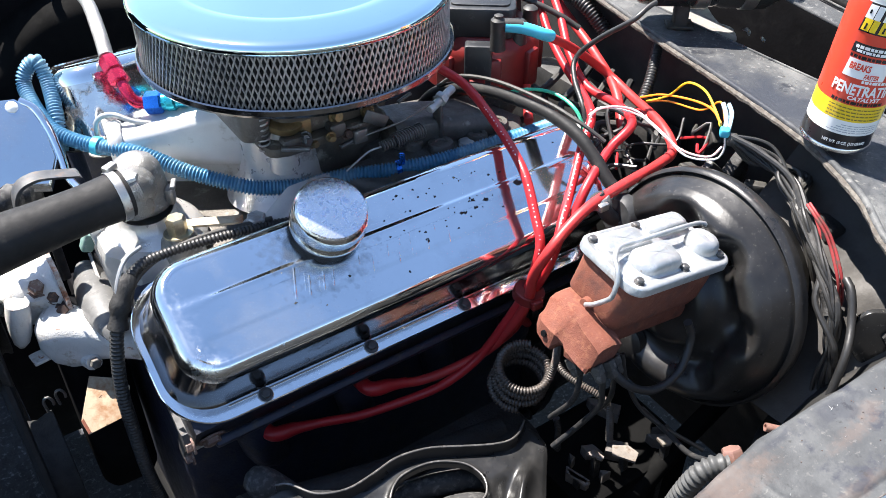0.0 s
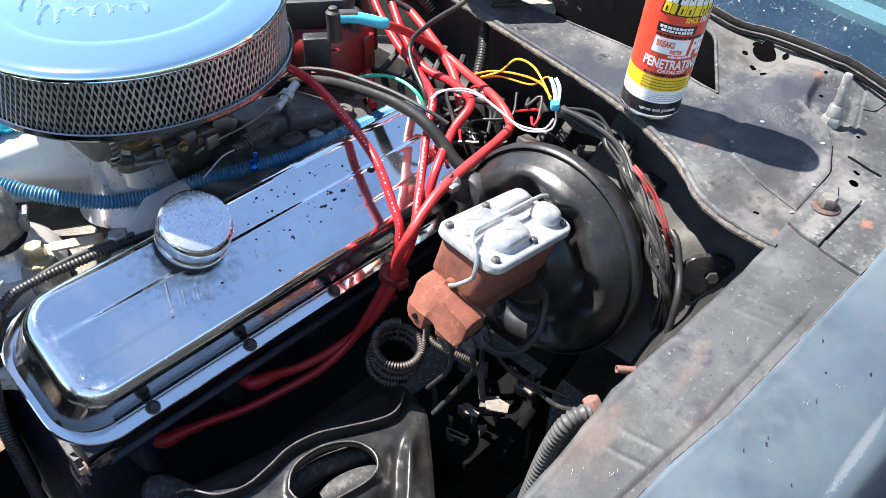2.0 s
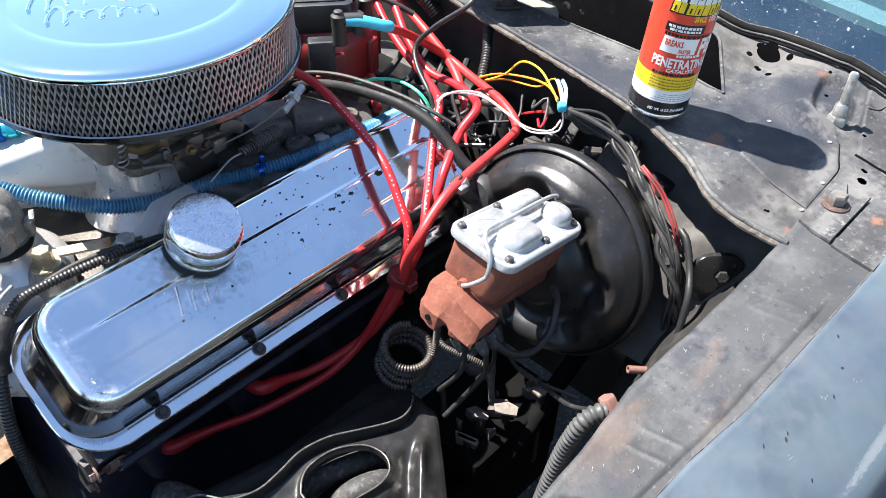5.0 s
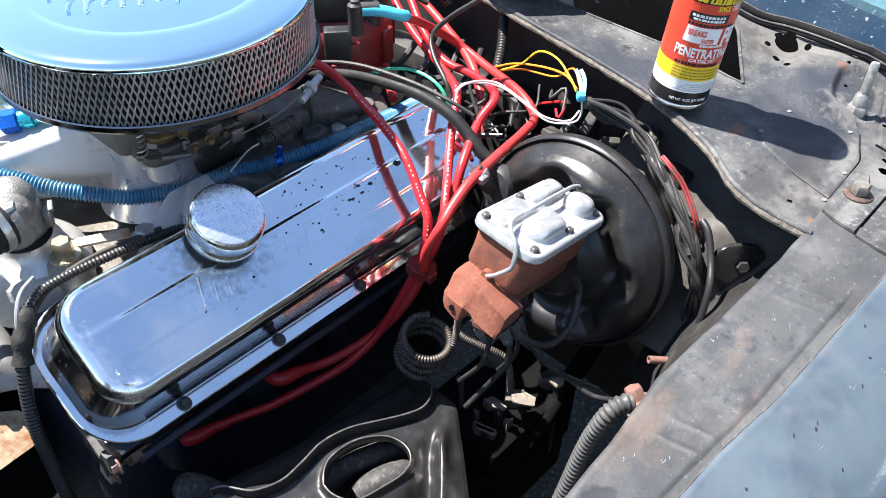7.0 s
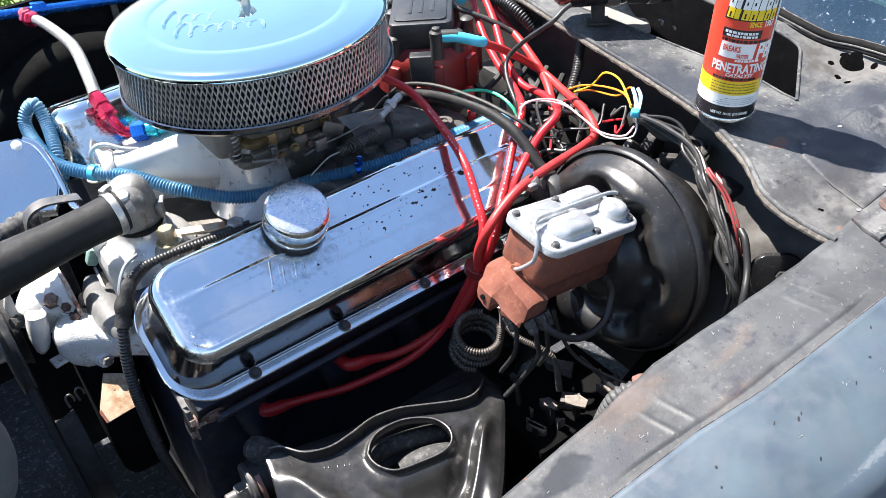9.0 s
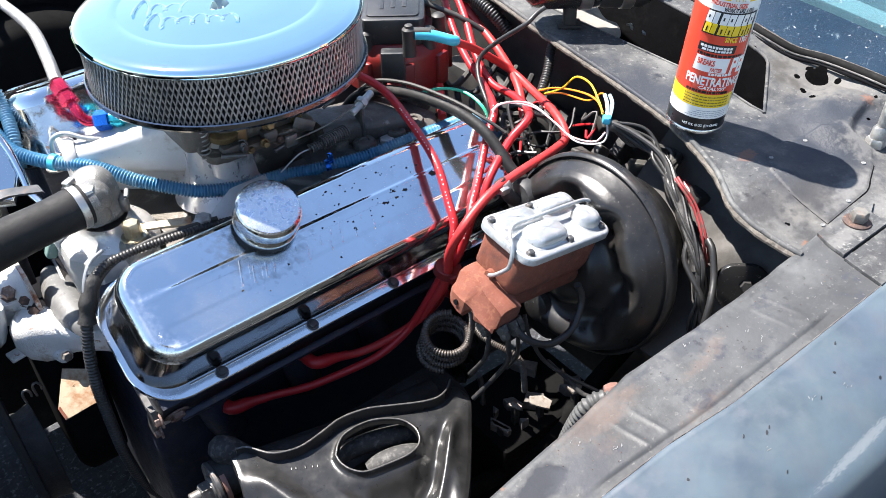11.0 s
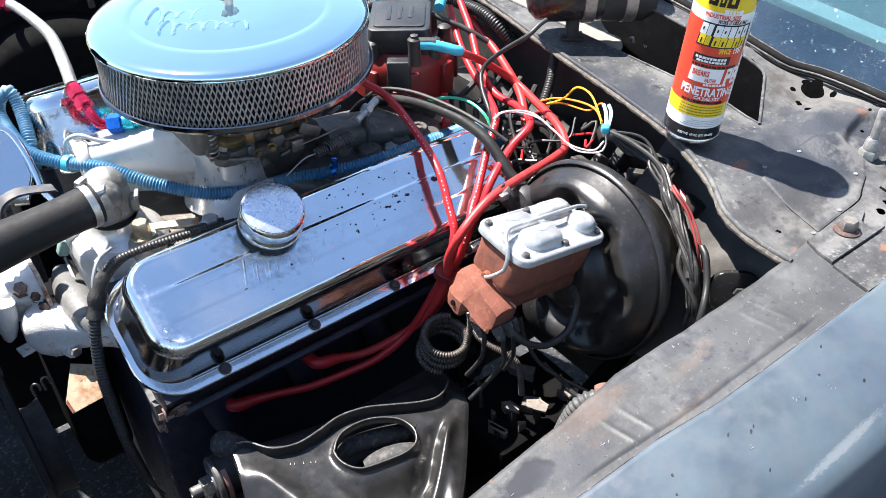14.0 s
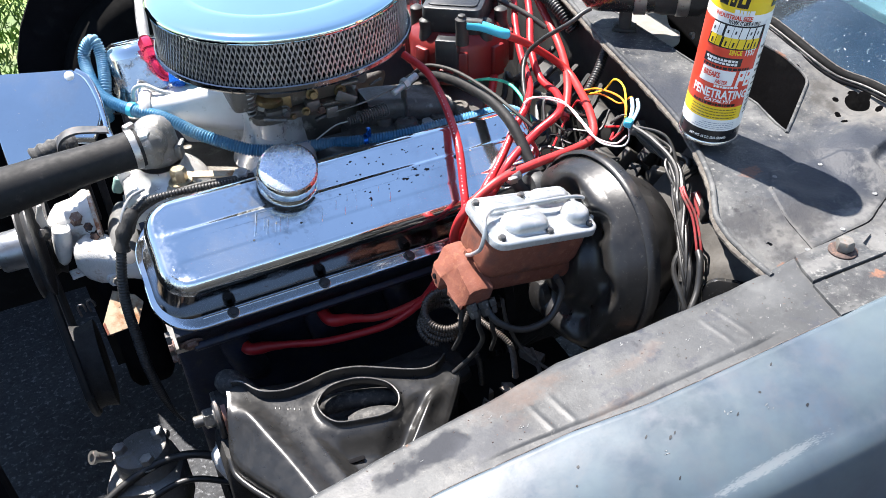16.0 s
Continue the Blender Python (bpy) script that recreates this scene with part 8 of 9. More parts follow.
def arm_z(x, y):
    """Height of the stamping: nearly level, with a pressed crest at each side and a step under the hole."""
    z = 0.797 - 0.10 * (x - 0.28) + 0.12 * (y - 0.45)
    # crest at the bushing side: steep outer face, gentle inner face into a valley
    dl = (x - 0.1594) * 0.951 + (y - 0.4793) * 0.308 + 0.35 * max(0.0, 0.42 - y) ** 2
    run = sstep(0.500, 0.462, y)
    z += run * (0.0110 - 0.95 * soft(-dl, 0.005) - 0.52 * (soft(dl, 0.005) - soft(dl - 0.023, 0.006)))
    # step down below the hole
    d = off_line(x, y, HOLE + HOLE[:1])
    side = sstep(0.228, 0.256, x + 0.25 * (y - 0.40)) * sstep(0.372, 0.335, x - 0.6 * (y - 0.40)) * sstep(0.436, 0.412, y)
    z -= 0.021 * side * sstep(0.006, 0.036, d)
    # crest on the other side
    dr = (x - 0.3817) * 0.665 - (y - 0.4156) * 0.747
    fade = sstep(0.440, 0.408, y)
    z += fade * (0.0100 * math.exp(-((dr + 0.001) / 0.0075) ** 2) - 0.0070 * math.exp(-((dr + 0.019) / 0.010) ** 2) - 0.50 * soft(dr - 0.005, 0.005))
    # uneven sheet
    z += 0.0005 * noise.noise((x * 26, y * 26, 7.0))
    return z


outer = smooth_path([(x, y, 0) for x, y in AOUT] + [(AOUT[0][0], AOUT[0][1], 0)], 0.0022)[:-1]
hole_ring = smooth_path([(x, y, 0) for x, y in HOLE] + [(HOLE[0][0], HOLE[0][1], 0)], 0.0008)
angs = [math.atan2((p.y - HOLE_C[1]) * 1.6, p.x - HOLE_C[0]) for p in hole_ring]
hole = []
for p in outer:
    a = math.atan2((p.y - HOLE_C[1]) * 1.6, p.x - HOLE_C[0])
    hole.append(hole_ring[min(range(len(angs)), key=lambda i: abs((angs[i] - a + math.pi) % (2 * math.pi) - math.pi))])


def collar(d):
    """Upturned collar round the hole, by the distance from its edge."""
    return 0.0085 if d < 0.0016 else 0.0085 * math.exp(-(d - 0.0016) / 0.0022)


rings = []
for dh, lift in ((-0.0014, 0.0), (-0.0014, 0.006), (-0.0010, 0.0080), (-0.0002, 0.0087), (0.0006, 0.0085), (0.0012, 0.0078)):
    rings.append([(h.x + (h.x - HOLE_C[0]) * dh / 0.05, h.y + (h.y - HOLE_C[1]) * dh / 0.03, arm_z(h.x, h.y) + lift) for h in hole])
for k in [0.012, 0.020, 0.030, 0.042, 0.056, 0.072, 0.09] + [0.11 + 0.0115 * i for i in range(75)] + [0.98, 0.992]:
    row = []
    for h, q in zip(hole, outer):
        x, y = h.x + (q.x - h.x) * k, h.y + (q.y - h.y) * k
        reach = math.hypot(q.x - h.x, q.y - h.y)
        row.append((x, y, arm_z(x, y) + collar(k * reach + 0.0012) - 0.0012 * sstep(0.006, 0.0, (1 - k) * reach)))
    rings.append(row)
rings.append([(q.x, q.y, arm_z(q.x, q.y) - 0.004) for q in outer])
rings.append([(q.x, q.y, arm_z(q.x, q.y) - 0.020) for q in outer])
g = Geo()
g.loft(rings, True, False, False)
part("stamping", g, M_ARM, arm, "", 60)
# Flat black slab stands for the slot's shade; no hole is cut.
g = Geo()
zs = arm_z(0.2565, 0.382)
g.rbox((0.2565, 0.382, zs + 0.0006), (0.037, 0.0062, 0.0022), 0.0008, Matrix.Rotation(radians(-4), 3, "Z") @ Matrix.Rotation(math.atan(0.12), 3, "X"), corner=0.0030)
part("drain_slot", g, M_BLACKFLAT, arm, "black slab drawn for the shaded drain slot")
# turned-up flange along the inboard edge, its worn rim bare
edge = smooth_path([(x, y, 0) for x, y in AOUT[1:15]], 0.003)
g = Geo()


def lip_h(p):
    return 0.0055 + 0.0065 * sstep(0.160, 0.185, p.x)


g.loft([[(p.x, p.y - 0.0016, arm_z(p.x, p.y) - 0.004), (p.x, p.y + 0.0002, arm_z(p.x, p.y) + 0.002), (p.x, p.y + 0.0010, arm_z(p.x, p.y) + lip_h(p)), (p.x, p.y + 0.0034, arm_z(p.x, p.y) + lip_h(p)), (p.x, p.y + 0.0026, arm_z(p.x, p.y) - 0.010)] for p in edge])
part("flange", g, M_ARM, arm)
g = Geo()
g.tube([(p.x, p.y + 0.0022, arm_z(p.x, p.y) + lip_h(p)) for p in edge], 0.0013, 8, 0.004)
part("flange_rim", g, M_WORNEDGE, arm, "worn grey rim of the flange")
g = Geo()
g.tube([(h.x, h.y, arm_z(h.x, h.y) + 0.0084) for h in hole_ring[::5]] + [(hole_ring[0].x, hole_ring[0].y, arm_z(hole_ring[0].x, hole_ring[0].y) + 0.0084)], 0.0011, 8, 0.003)
part("hole_rim", g, M_WORNEDGE, arm, "worn grey rim of the hole")
# lower lip along the bushing side
low = smooth_path([(x, y, 0) for x, y in AOUT[23:30]], 0.003)
g = Geo()
g.tube([(p.x - 0.002, p.y - 0.001, arm_z(p.x, p.y) - 0.019) for p in low], 0.0042, 12, 0.004)
part("rolled_lip", g, M_ARM, arm, "rolled lower edge")
# stamped part mark, unreadable
g = Geo()
rnd = random.Random(4)
for k, x in enumerate((0.1971, 0.2013, 0.2105, 0.2178, 0.2230)):
    y = 0.4700 - 0.46 * (x - 0.20)
    g.rbox((x, y, arm_z(x, y) - 0.0001), (0.0022, rnd.uniform(0.0035, 0.0055), 0.0009), 0.0004, Matrix.Rotation(-0.45, 3, "Z"))
part("stamped_mark", g, M_ARM, arm, "small unreadable stamped marks")
g = Geo()
g.lathe([(0.030, 0), (0.032, 0.002), (0.032, 0.006), (0.030, 0.008)], (0.137, 0.557, 0.737), (-1, 0.05, 0), 28)
part("washer", g, M_DSTEEL, arm, "black bushing washer")
g = Geo()
g.lathe([(0.029, 0), (0.029, 0.006)], (0.144, 0.556, 0.737), (-1, 0.05, 0), 28)
part("bushing", g, M_COPPER, arm, "rusty bushing sleeve")
g = Geo()
g.lathe([(0.026, 0), (0.026, 0.03)], (0.165, 0.559, 0.742), (-1, 0.05, 0), 24)
part("sleeve", g, M_GRIME, arm)
g = Geo()
g.lathe([(0.0175, 0), (0.0180, 0.001), (0.0175, 0.003)], (0.1300, 0.557, 0.737), (-1, 0.05, 0), 20)
g.lathe([(0.0135, 0.003), (0.0135, 0.0145), (0.0115, 0.0165)], (0.1300, 0.557, 0.737), (-1, 0.05, 0), 6)
part("pivot_nut", g, M_DUSTYSTEEL, arm, "dusty steel pivot nut")
g = Geo()
g.lathe([(0.0078, 0.0), (0.0078, 0.0125), (0.0064, 0.014), (0.0050, 0.014), (0.0046, 0.0128)], (0.1145, 0.5578, 0.737), (-1, 0.05, 0), 18)
part("pivot_stud", g, M_DUSTYSTEEL, arm, "threaded end of the pivot")
g = Geo()
g.tube([(0.165, 0.559, 0.742), (0.30, 0.54, 0.725), (0.44, 0.53, 0.71)], 0.017, 14, 0.02)
part("cross_shaft", g, M_GRIME, arm)
bump = Geo()
bump.lathe([(0.014, -0.035), (0.0165, -0.012), (0.0175, 0.004), (0.0165, 0.014), (0.0125, 0.0225), (0.006, 0.0265), (0.001, 0.0275)], (0.163, 0.566, 0.770), (-0.62, 0.35, 0.70), 24)
single("rubber_bumper", bump, M_GREYRUBBER, "round-headed grey-black rubber bump stop", "bump stop")
damper = thing("shock_absorber", "dusty dark shock absorber below the arm's hole", "shock absorber", (0.30, 0.45, 0.6))
g = Geo()
g.tube([(0.235, 0.496, 0.757), (0.262, 0.487, 0.761), (0.30, 0.478, 0.763), (0.345, 0.464, 0.759), (0.37, 0.455, 0.754)], 0.0125, 16, 0.008)
part("mount_bar", g, M_GREYRUBBER, damper, "dusty mounting bar")
g = Geo()
g.tube([(0.279, 0.446, 0.757), (0.298, 0.441, 0.760), (0.322, 0.433, 0.760), (0.350, 0.424, 0.755)], lambda s: 0.0045 + 0.0125 * math.sin(math.pi * (0.12 + 0.76 * s)) ** 0.6, 18, 0.004)
part("dust_boot", g, M_GREYRUBBER, damper, "dusty grey rubber boot")
g = Geo()
g.lathe([(0.05, 0.0), (0.05, 0.12)], (0.31, 0.43, 0.60), (0, 0, 1), 24)
part("spring_seat", g, M_GRIME, damper)

# ---- frame, steering gear, crossmember ----
# Rail coloured near black to stand for the shade below the booster.
g = Geo()
g.rbox((0.03, 0.47, 0.53), (1.26, 0.11, 0.14), 0.012)
rail = thing("frame_rail", "frame rail under the bay, near black in place of shade", "frame rail", (0.03, 0.47, 0.46))
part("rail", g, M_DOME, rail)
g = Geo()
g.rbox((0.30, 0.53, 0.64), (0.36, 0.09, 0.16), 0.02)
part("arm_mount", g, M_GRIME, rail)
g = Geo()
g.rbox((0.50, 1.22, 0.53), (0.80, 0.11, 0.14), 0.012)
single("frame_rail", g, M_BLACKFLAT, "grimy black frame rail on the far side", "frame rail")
g = Geo()
g.rbox((0.22, 0.85, 0.40), (0.22, 0.75, 0.14), 0.03)
single("crossmember", g, M_GRIME, "grimy black engine crossmember below the block", "crossmember")
steer = thing("steering_gear", "cast steering gearbox with bolts and hydraulic lines", "steering gear", (0.0, 0.68, 0.5))
g = Geo()
g.rbox((0.01, 0.70, 0.510), (0.12, 0.09, 0.09), 0.018, Matrix.Rotation(radians(-20), 3, "Z"), corner=0.03)
g.lathe([(0.048, 0), (0.05, 0.01), (0.046, 0.04), (0.036, 0.055)], (0.02, 0.715, 0.52), (-0.1, 0.1, 1), 28)
part("gear_case", g, M_ALLOY, steer)
g = Geo()
g.lathe([(0.042, 0), (0.043, 0.006), (0.040, 0.012)], (0.015, 0.722, 0.570), (-0.1, 0.1, 1), 24)
part("side_cover", g, M_ALLOY, steer)
for p in ((0.045, 0.735, 0.578), (-0.015, 0.735, 0.572), (0.02, 0.69, 0.577)):
    g = Geo()
    g.bolt(p, (-0.1, 0.1, 1), 0.011, 0.014)
    part("cover_bolt", g, M_STEEL, steer)
g = Geo()
g.cyl((-0.03, 0.73, 0.58), (-0.050, 0.723, 0.597), 0.008, seg=14, bevel=0.002)
g.lathe([(0.006, 0), (0.0105, 0.0), (0.0105, 0.006), (0.006, 0.006)], (-0.050, 0.723, 0.597), (-0.03, -0.01, 0.025), 16, False, False)
part("inlet_union", g, M_STEEL, steer)
for k, pts in enumerate(([(-0.10, 0.66, 0.53), (-0.02, 0.68, 0.565), (0.05, 0.68, 0.585), (0.11, 0.665, 0.575), (0.16, 0.64, 0.52)], [(-0.12, 0.62, 0.51), (-0.03, 0.64, 0.54), (0.06, 0.65, 0.56), (0.13, 0.63, 0.54)])):
    g = Geo()
    g.tube(pts, 0.0065 - 0.0015 * k, 12, 0.008)
    part("hydraulic_line", g, M_BLKWIRE, steer)
steer.location.z -= 0.035
knuckle = Geo()
for s0, (c, r, flat) in enumerate((((0.158, 0.570, 0.632), 0.046, 0.9), ((0.162, 0.588, 0.664), 0.030, 0.8), ((0.180, 0.535, 0.600), 0.044, 0.8), ((0.195, 0.490, 0.600), 0.044, 0.7), ((0.225, 0.450, 0.600), 0.040, 0.7))):
    rings = []
    for k in range(15):
        t = math.pi * (k + 0.5) / 15
        ring = []
        for a in np.linspace(0, 2 * math.pi, 28, endpoint=False):
            d = Vector((math.sin(t) * math.cos(a), math.sin(t) * math.sin(a), math.cos(t)))
            q = r * (1 + 0.22 * noise.noise(d * 1.6 + Vector((s0 * 3.1, 0, 0))) + 0.05 * noise.noise(d * 6 + Vector((s0, 5, 0))))
            ring.append((c[0] + q * d.x, c[1] + q * d.y, c[2] + min(q * d.z, flat * r * 0.8)))
        rings.append(ring)
    knuckle.loft(rings)
single("cast_mount", knuckle, M_PUMP, "weathered pale cast frame mount", "mount")
g = Geo()
g.tube([(0.131, 0.727, 0.672), (0.125, 0.720, 0.650), (0.121, 0.715, 0.622)], 0.011, 12, ridge=0.002, pitch=0.006)
single("ribbed_boot", g, M_DUSTYSTEEL, "ribbed metal sleeve by the frame", "sleeve", sharp=80)

# ---- clutter between head and booster ----
rnd = random.Random(8)
col = thing("steering_shaft", "near-black steering shaft coupling below the booster", "steering shaft", (0.47, 0.42, 0.75))
g = Geo()
g.tube([(0.80, 0.40, 0.82), (0.62, 0.395, 0.725), (0.47, 0.395, 0.660), (0.25, 0.48, 0.60)], 0.012, 12, 0.02)
part("shaft", g, M_DOME, col)
# Dusty plates stand for sun patches; the black base stands for shade between.
bracket_s = thing("sun_patch_plates", "dusty plates cut as sun patches on the frame by the steering shaft", "bracket", (0.52, 0.43, 0.60))
for plate in ([(0.5311, 0.4426), (0.5468, 0.4255), (0.5426, 0.4184), (0.5334, 0.4115), (0.5162, 0.432)], [(0.4988, 0.4528), (0.5113, 0.447), (0.5135, 0.4297), (0.4974, 0.4422)], [(0.4656, 0.4404), (0.4744, 0.4102), (0.4683, 0.4092), (0.4589, 0.4327)], [(0.5544, 0.5053), (0.5611, 0.4987), (0.5797, 0.4719), (0.5654, 0.4614), (0.5512, 0.4946)], [(0.5743, 0.4232), (0.594, 0.409), (0.5829, 0.4031), (0.5744, 0.4116)], [(0.5861, 0.4264), (0.607, 0.4191), (0.6031, 0.4117)], [(0.4936, 0.415), (0.5024, 0.4063), (0.49, 0.4066)], [(0.4805, 0.4524), (0.4821, 0.4434), (0.4721, 0.4400)]):
    g = Geo()
    g.prism(plate, 0.704, 0.720, bevel=0.0012)
    part("plate", g, M_DUSTPLATE, bracket_s)
g = Geo()
g.rbox((0.533, 0.452, 0.652), (0.170, 0.125, 0.107), 0.006)
part("base", g, M_DOME, bracket_s, "black block for the shaded frame round the sun patches")

# ---- guessed bell housing and gearbox, added to darken the gap behind the block ----
gearbox = thing("gearbox", "grimy dark bell housing and gearbox added to close the gap behind the engine", "gearbox", (0.70, 0.84, 0.45))
g = Geo()
g.lathe([(0.215, 0.0), (0.215, 0.015), (0.205, 0.02), (0.19, 0.09), (0.14, 0.17), (0.115, 0.20), (0.11, 0.42)], (0.605, 0.84, 0.62), (1, 0, 0), 40)
part("bell_housing", g, M_GRIME, gearbox)
for k in range(9):
    a = radians(150 + 15 * k)
    g = Geo()
    g.bolt((0.600, 0.84 + 0.207 * math.cos(a), 0.62 + 0.207 * math.sin(a)), (-1, 0, 0), 0.008, 0.010)
    part("housing_bolt", g, M_GRIME, gearbox)
g = Geo()
g.rbox((0.80, 0.84, 0.50), (0.30, 0.26, 0.12), 0.03)
part("pan", g, M_GRIME, gearbox)

# ---- unseen wall added to keep light out of the bay's front ----
sup = Geo()
sup.rbox((-0.46, 0.85, 0.55), (0.03, 1.55, 0.80), 0.01)
single("front_blocker", sup, M_BLACKFLAT, "plain black wall added out of view to block light at the front", "support", kind="structure")

# ---- far side of the bay ----
far = thing("far_inner_fender", "flat black inner fender panel on the far side", "inner fender", (0.4, 1.5, 0.6), kind="structure")
g = Geo()
FO = [(-0.035, 0.02), (-0.045, 0.60), (-0.036, 0.72), (-0.022, 0.79), (-0.008, 0.858), (0.018, 0.923), (0.049, 0.973), (0.077, 1.007), (0.108, 1.030), (0.135, 1.043), (0.20, 1.046), (0.90, 1.046), (0.90, 0.02)]
g.prism([(a, b) for a, b in FO], -0.006, 0.006, u=(1, 0, 0), v=(0, 0, 1), o=(0, 1.51, 0))
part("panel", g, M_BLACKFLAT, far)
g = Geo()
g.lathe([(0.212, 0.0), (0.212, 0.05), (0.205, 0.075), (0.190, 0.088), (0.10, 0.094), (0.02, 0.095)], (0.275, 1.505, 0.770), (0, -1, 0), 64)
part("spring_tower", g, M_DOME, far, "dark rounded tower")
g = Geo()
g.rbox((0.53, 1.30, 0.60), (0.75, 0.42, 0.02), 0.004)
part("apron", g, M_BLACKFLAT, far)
# Wall added only to keep sun off the ground beside the engine.
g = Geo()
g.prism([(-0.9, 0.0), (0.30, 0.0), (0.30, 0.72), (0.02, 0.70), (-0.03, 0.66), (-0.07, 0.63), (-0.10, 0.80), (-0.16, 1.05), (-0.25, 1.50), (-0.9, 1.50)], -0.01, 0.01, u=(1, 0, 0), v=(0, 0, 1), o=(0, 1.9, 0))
part("sun_blocker", g, M_BLACKFLAT, far)

# ---- wiper motor on the cowl ----
wiper = thing("wiper_motor", "black wiper motor strapped to the cowl", "wiper motor", (0.80, 0.64, 1.068))
a, b = Vector((0.774, 0.740, 1.140)), Vector((0.916, 0.636, 1.140))
d = (b - a).normalized()
g = Geo()
g.lathe([(0.012, 0.0), (0.032, 0.004), (0.043, 0.014), (0.047, 0.03), (0.047, 0.10), (0.044, 0.112)], a, d, 40)
part("motor_can", g, M_BLACKPAINT, wiper, "glossy black motor can")
for s0 in (0.078, 0.135):
    g = Geo()
    g.lathe([(0.0485, 0), (0.0495, 0.001), (0.0495, 0.016), (0.0485, 0.017)], a + d * s0, d, 40)
    part("strap", g, M_STEEL, wiper, "dull metal strap")
g = Geo()
g.lathe([(0.044, 0.10), (0.048, 0.115), (0.048, 0.165), (0.040, 0.18), (0.02, 0.185)], a, d, 36)
part("gear_end", g, M_RUBBER, wiper, "black gear housing")
g = Geo()
g.rbox((0.822, 0.690, 1.083), (0.018, 0.020, 0.036), 0.004, Matrix.Rotation(radians(-37), 3, "Z"))
g.rbox((0.822, 0.690, 1.0715), (0.034, 0.026, 0.005), 0.002, Matrix.Rotation(radians(-37), 3, "Z"))
part("foot", g, M_GRIME, wiper)
wire("wiper_wire", [(0.742, 0.661, 1.128), (0.730, 0.662, 1.124), (0.712, 0.665, 1.112), (0.695, 0.700, 1.080), (0.681, 0.720, 1.052), (0.663, 0.700, 1.037), (0.644, 0.660, 1.022), (0.64, 0.64, 0.99)], 0.0032, M_BLKWIRE, "dark twisted wire from the wiper motor", "wire")

# ---- loose wiring at the firewall ----
HARN = "loose firewall wiring"
H0 = [(0.704, 0.500, 1.044), (0.721, 0.460, 1.030), (0.716, 0.420, 1.018), (0.694, 0.380, 1.007), (0.670, 0.340, 0.991), (0.654, 0.310, 0.966), (0.646, 0.290, 0.933), (0.643, 0.280, 0.887), (0.64, 0.27, 0.80)]
H1 = [(0.704, 0.500, 1.042), (0.727, 0.480, 1.025), (0.733, 0.450, 1.018), (0.743, 0.430, 1.015), (0.706, 0.400, 1.008), (0.700, 0.370, 0.976), (0.69, 0.34, 0.93), (0.68, 0.31, 0.87)]
rnd = random.Random(21)
for k in range(19):
    base = H0 if k % 3 else H1
    j = 0.005 + 0.0004 * k
    pts = [base[0]] + [tuple(c + rnd.uniform(-j, j) for c in p) for p in base[1:]]
    wire("harness_wire", pts, rnd.choice((0.0014, 0.0020, 0.0026, 0.0033)), M_GREYWIRE if k % 3 == 0 else M_BLKWIRE, "dusty grey and black harness wire", "wire", HARN, 8)
for k in range(3):
    pts = [(0.730 + 0.004 * k, 0.400, 0.994), (0.726 + 0.006 * k, 0.375 - 0.004 * k, 0.975), (0.718 + 0.006 * k, 0.350, 0.954), (0.704, 0.330 - 0.006 * k, 0.938), (0.70, 0.31, 0.88)]
    wire("harness_wire", pts, 0.0020, M_OLDRED if k != 1 else M_PINK, "red wire in the firewall harness", "wire", HARN, 8)
for k in range(2):
    pts = [(0.697 + 0.004 * k, 0.385, 1.022), (0.691 + 0.004 * k, 0.372, 1.020), (0.690 + 0.005 * k, 0.349, 1.003), (0.680 + 0.006 * k, 0.320, 0.972), (0.686 + 0.003 * k, 0.312, 0.93), (0.690, 0.305, 0.88)]
    wire("harness_wire", pts, 0.0016, M_OLDRED, "faded red wire beside the taped harness", "wire", HARN, 8)
wire("ground_cable", [(0.60, 0.255, 0.83), (0.617, 0.262, 0.90), (0.632, 0.268, 0.943), (0.652, 0.282, 0.962), (0.664, 0.298, 0.985), (0.67, 0.31, 0.99)], 0.0040, M_CONDUIT, "grey woven cable beside the booster", "cable")
tape = Geo()
tape.tube([(0.697, 0.39, 1.01), (0.690, 0.372, 1.002), (0.676, 0.35, 0.993), (0.663, 0.325, 0.978), (0.652, 0.305, 0.955)], lambda q: 0.0066 + 0.0012 * math.sin(q * 19), 10, 0.004)
single("taped_loom", tape, M_GRIME, "frayed black tape round the harness", "wire loom")
plug = thing("wire_splice", "white and blue wire splice plug", "connector", (0.703, 0.503, 1.04))
g = Geo()
g.rbox((0.703, 0.503, 1.046), (0.013, 0.011, 0.010), 0.003, Matrix.Rotation(0.7, 3, "Z"))
part("plug_body", g, M_CYAN, plug, "light blue plug")
g = Geo()
g.rbox((0.709, 0.496, 1.038), (0.017, 0.012, 0.011), 0.004, Matrix.Rotation(0.7, 3, "Z"))
part("plug_shell", g, M_GREYWIRE, plug, "dirty grey shell")
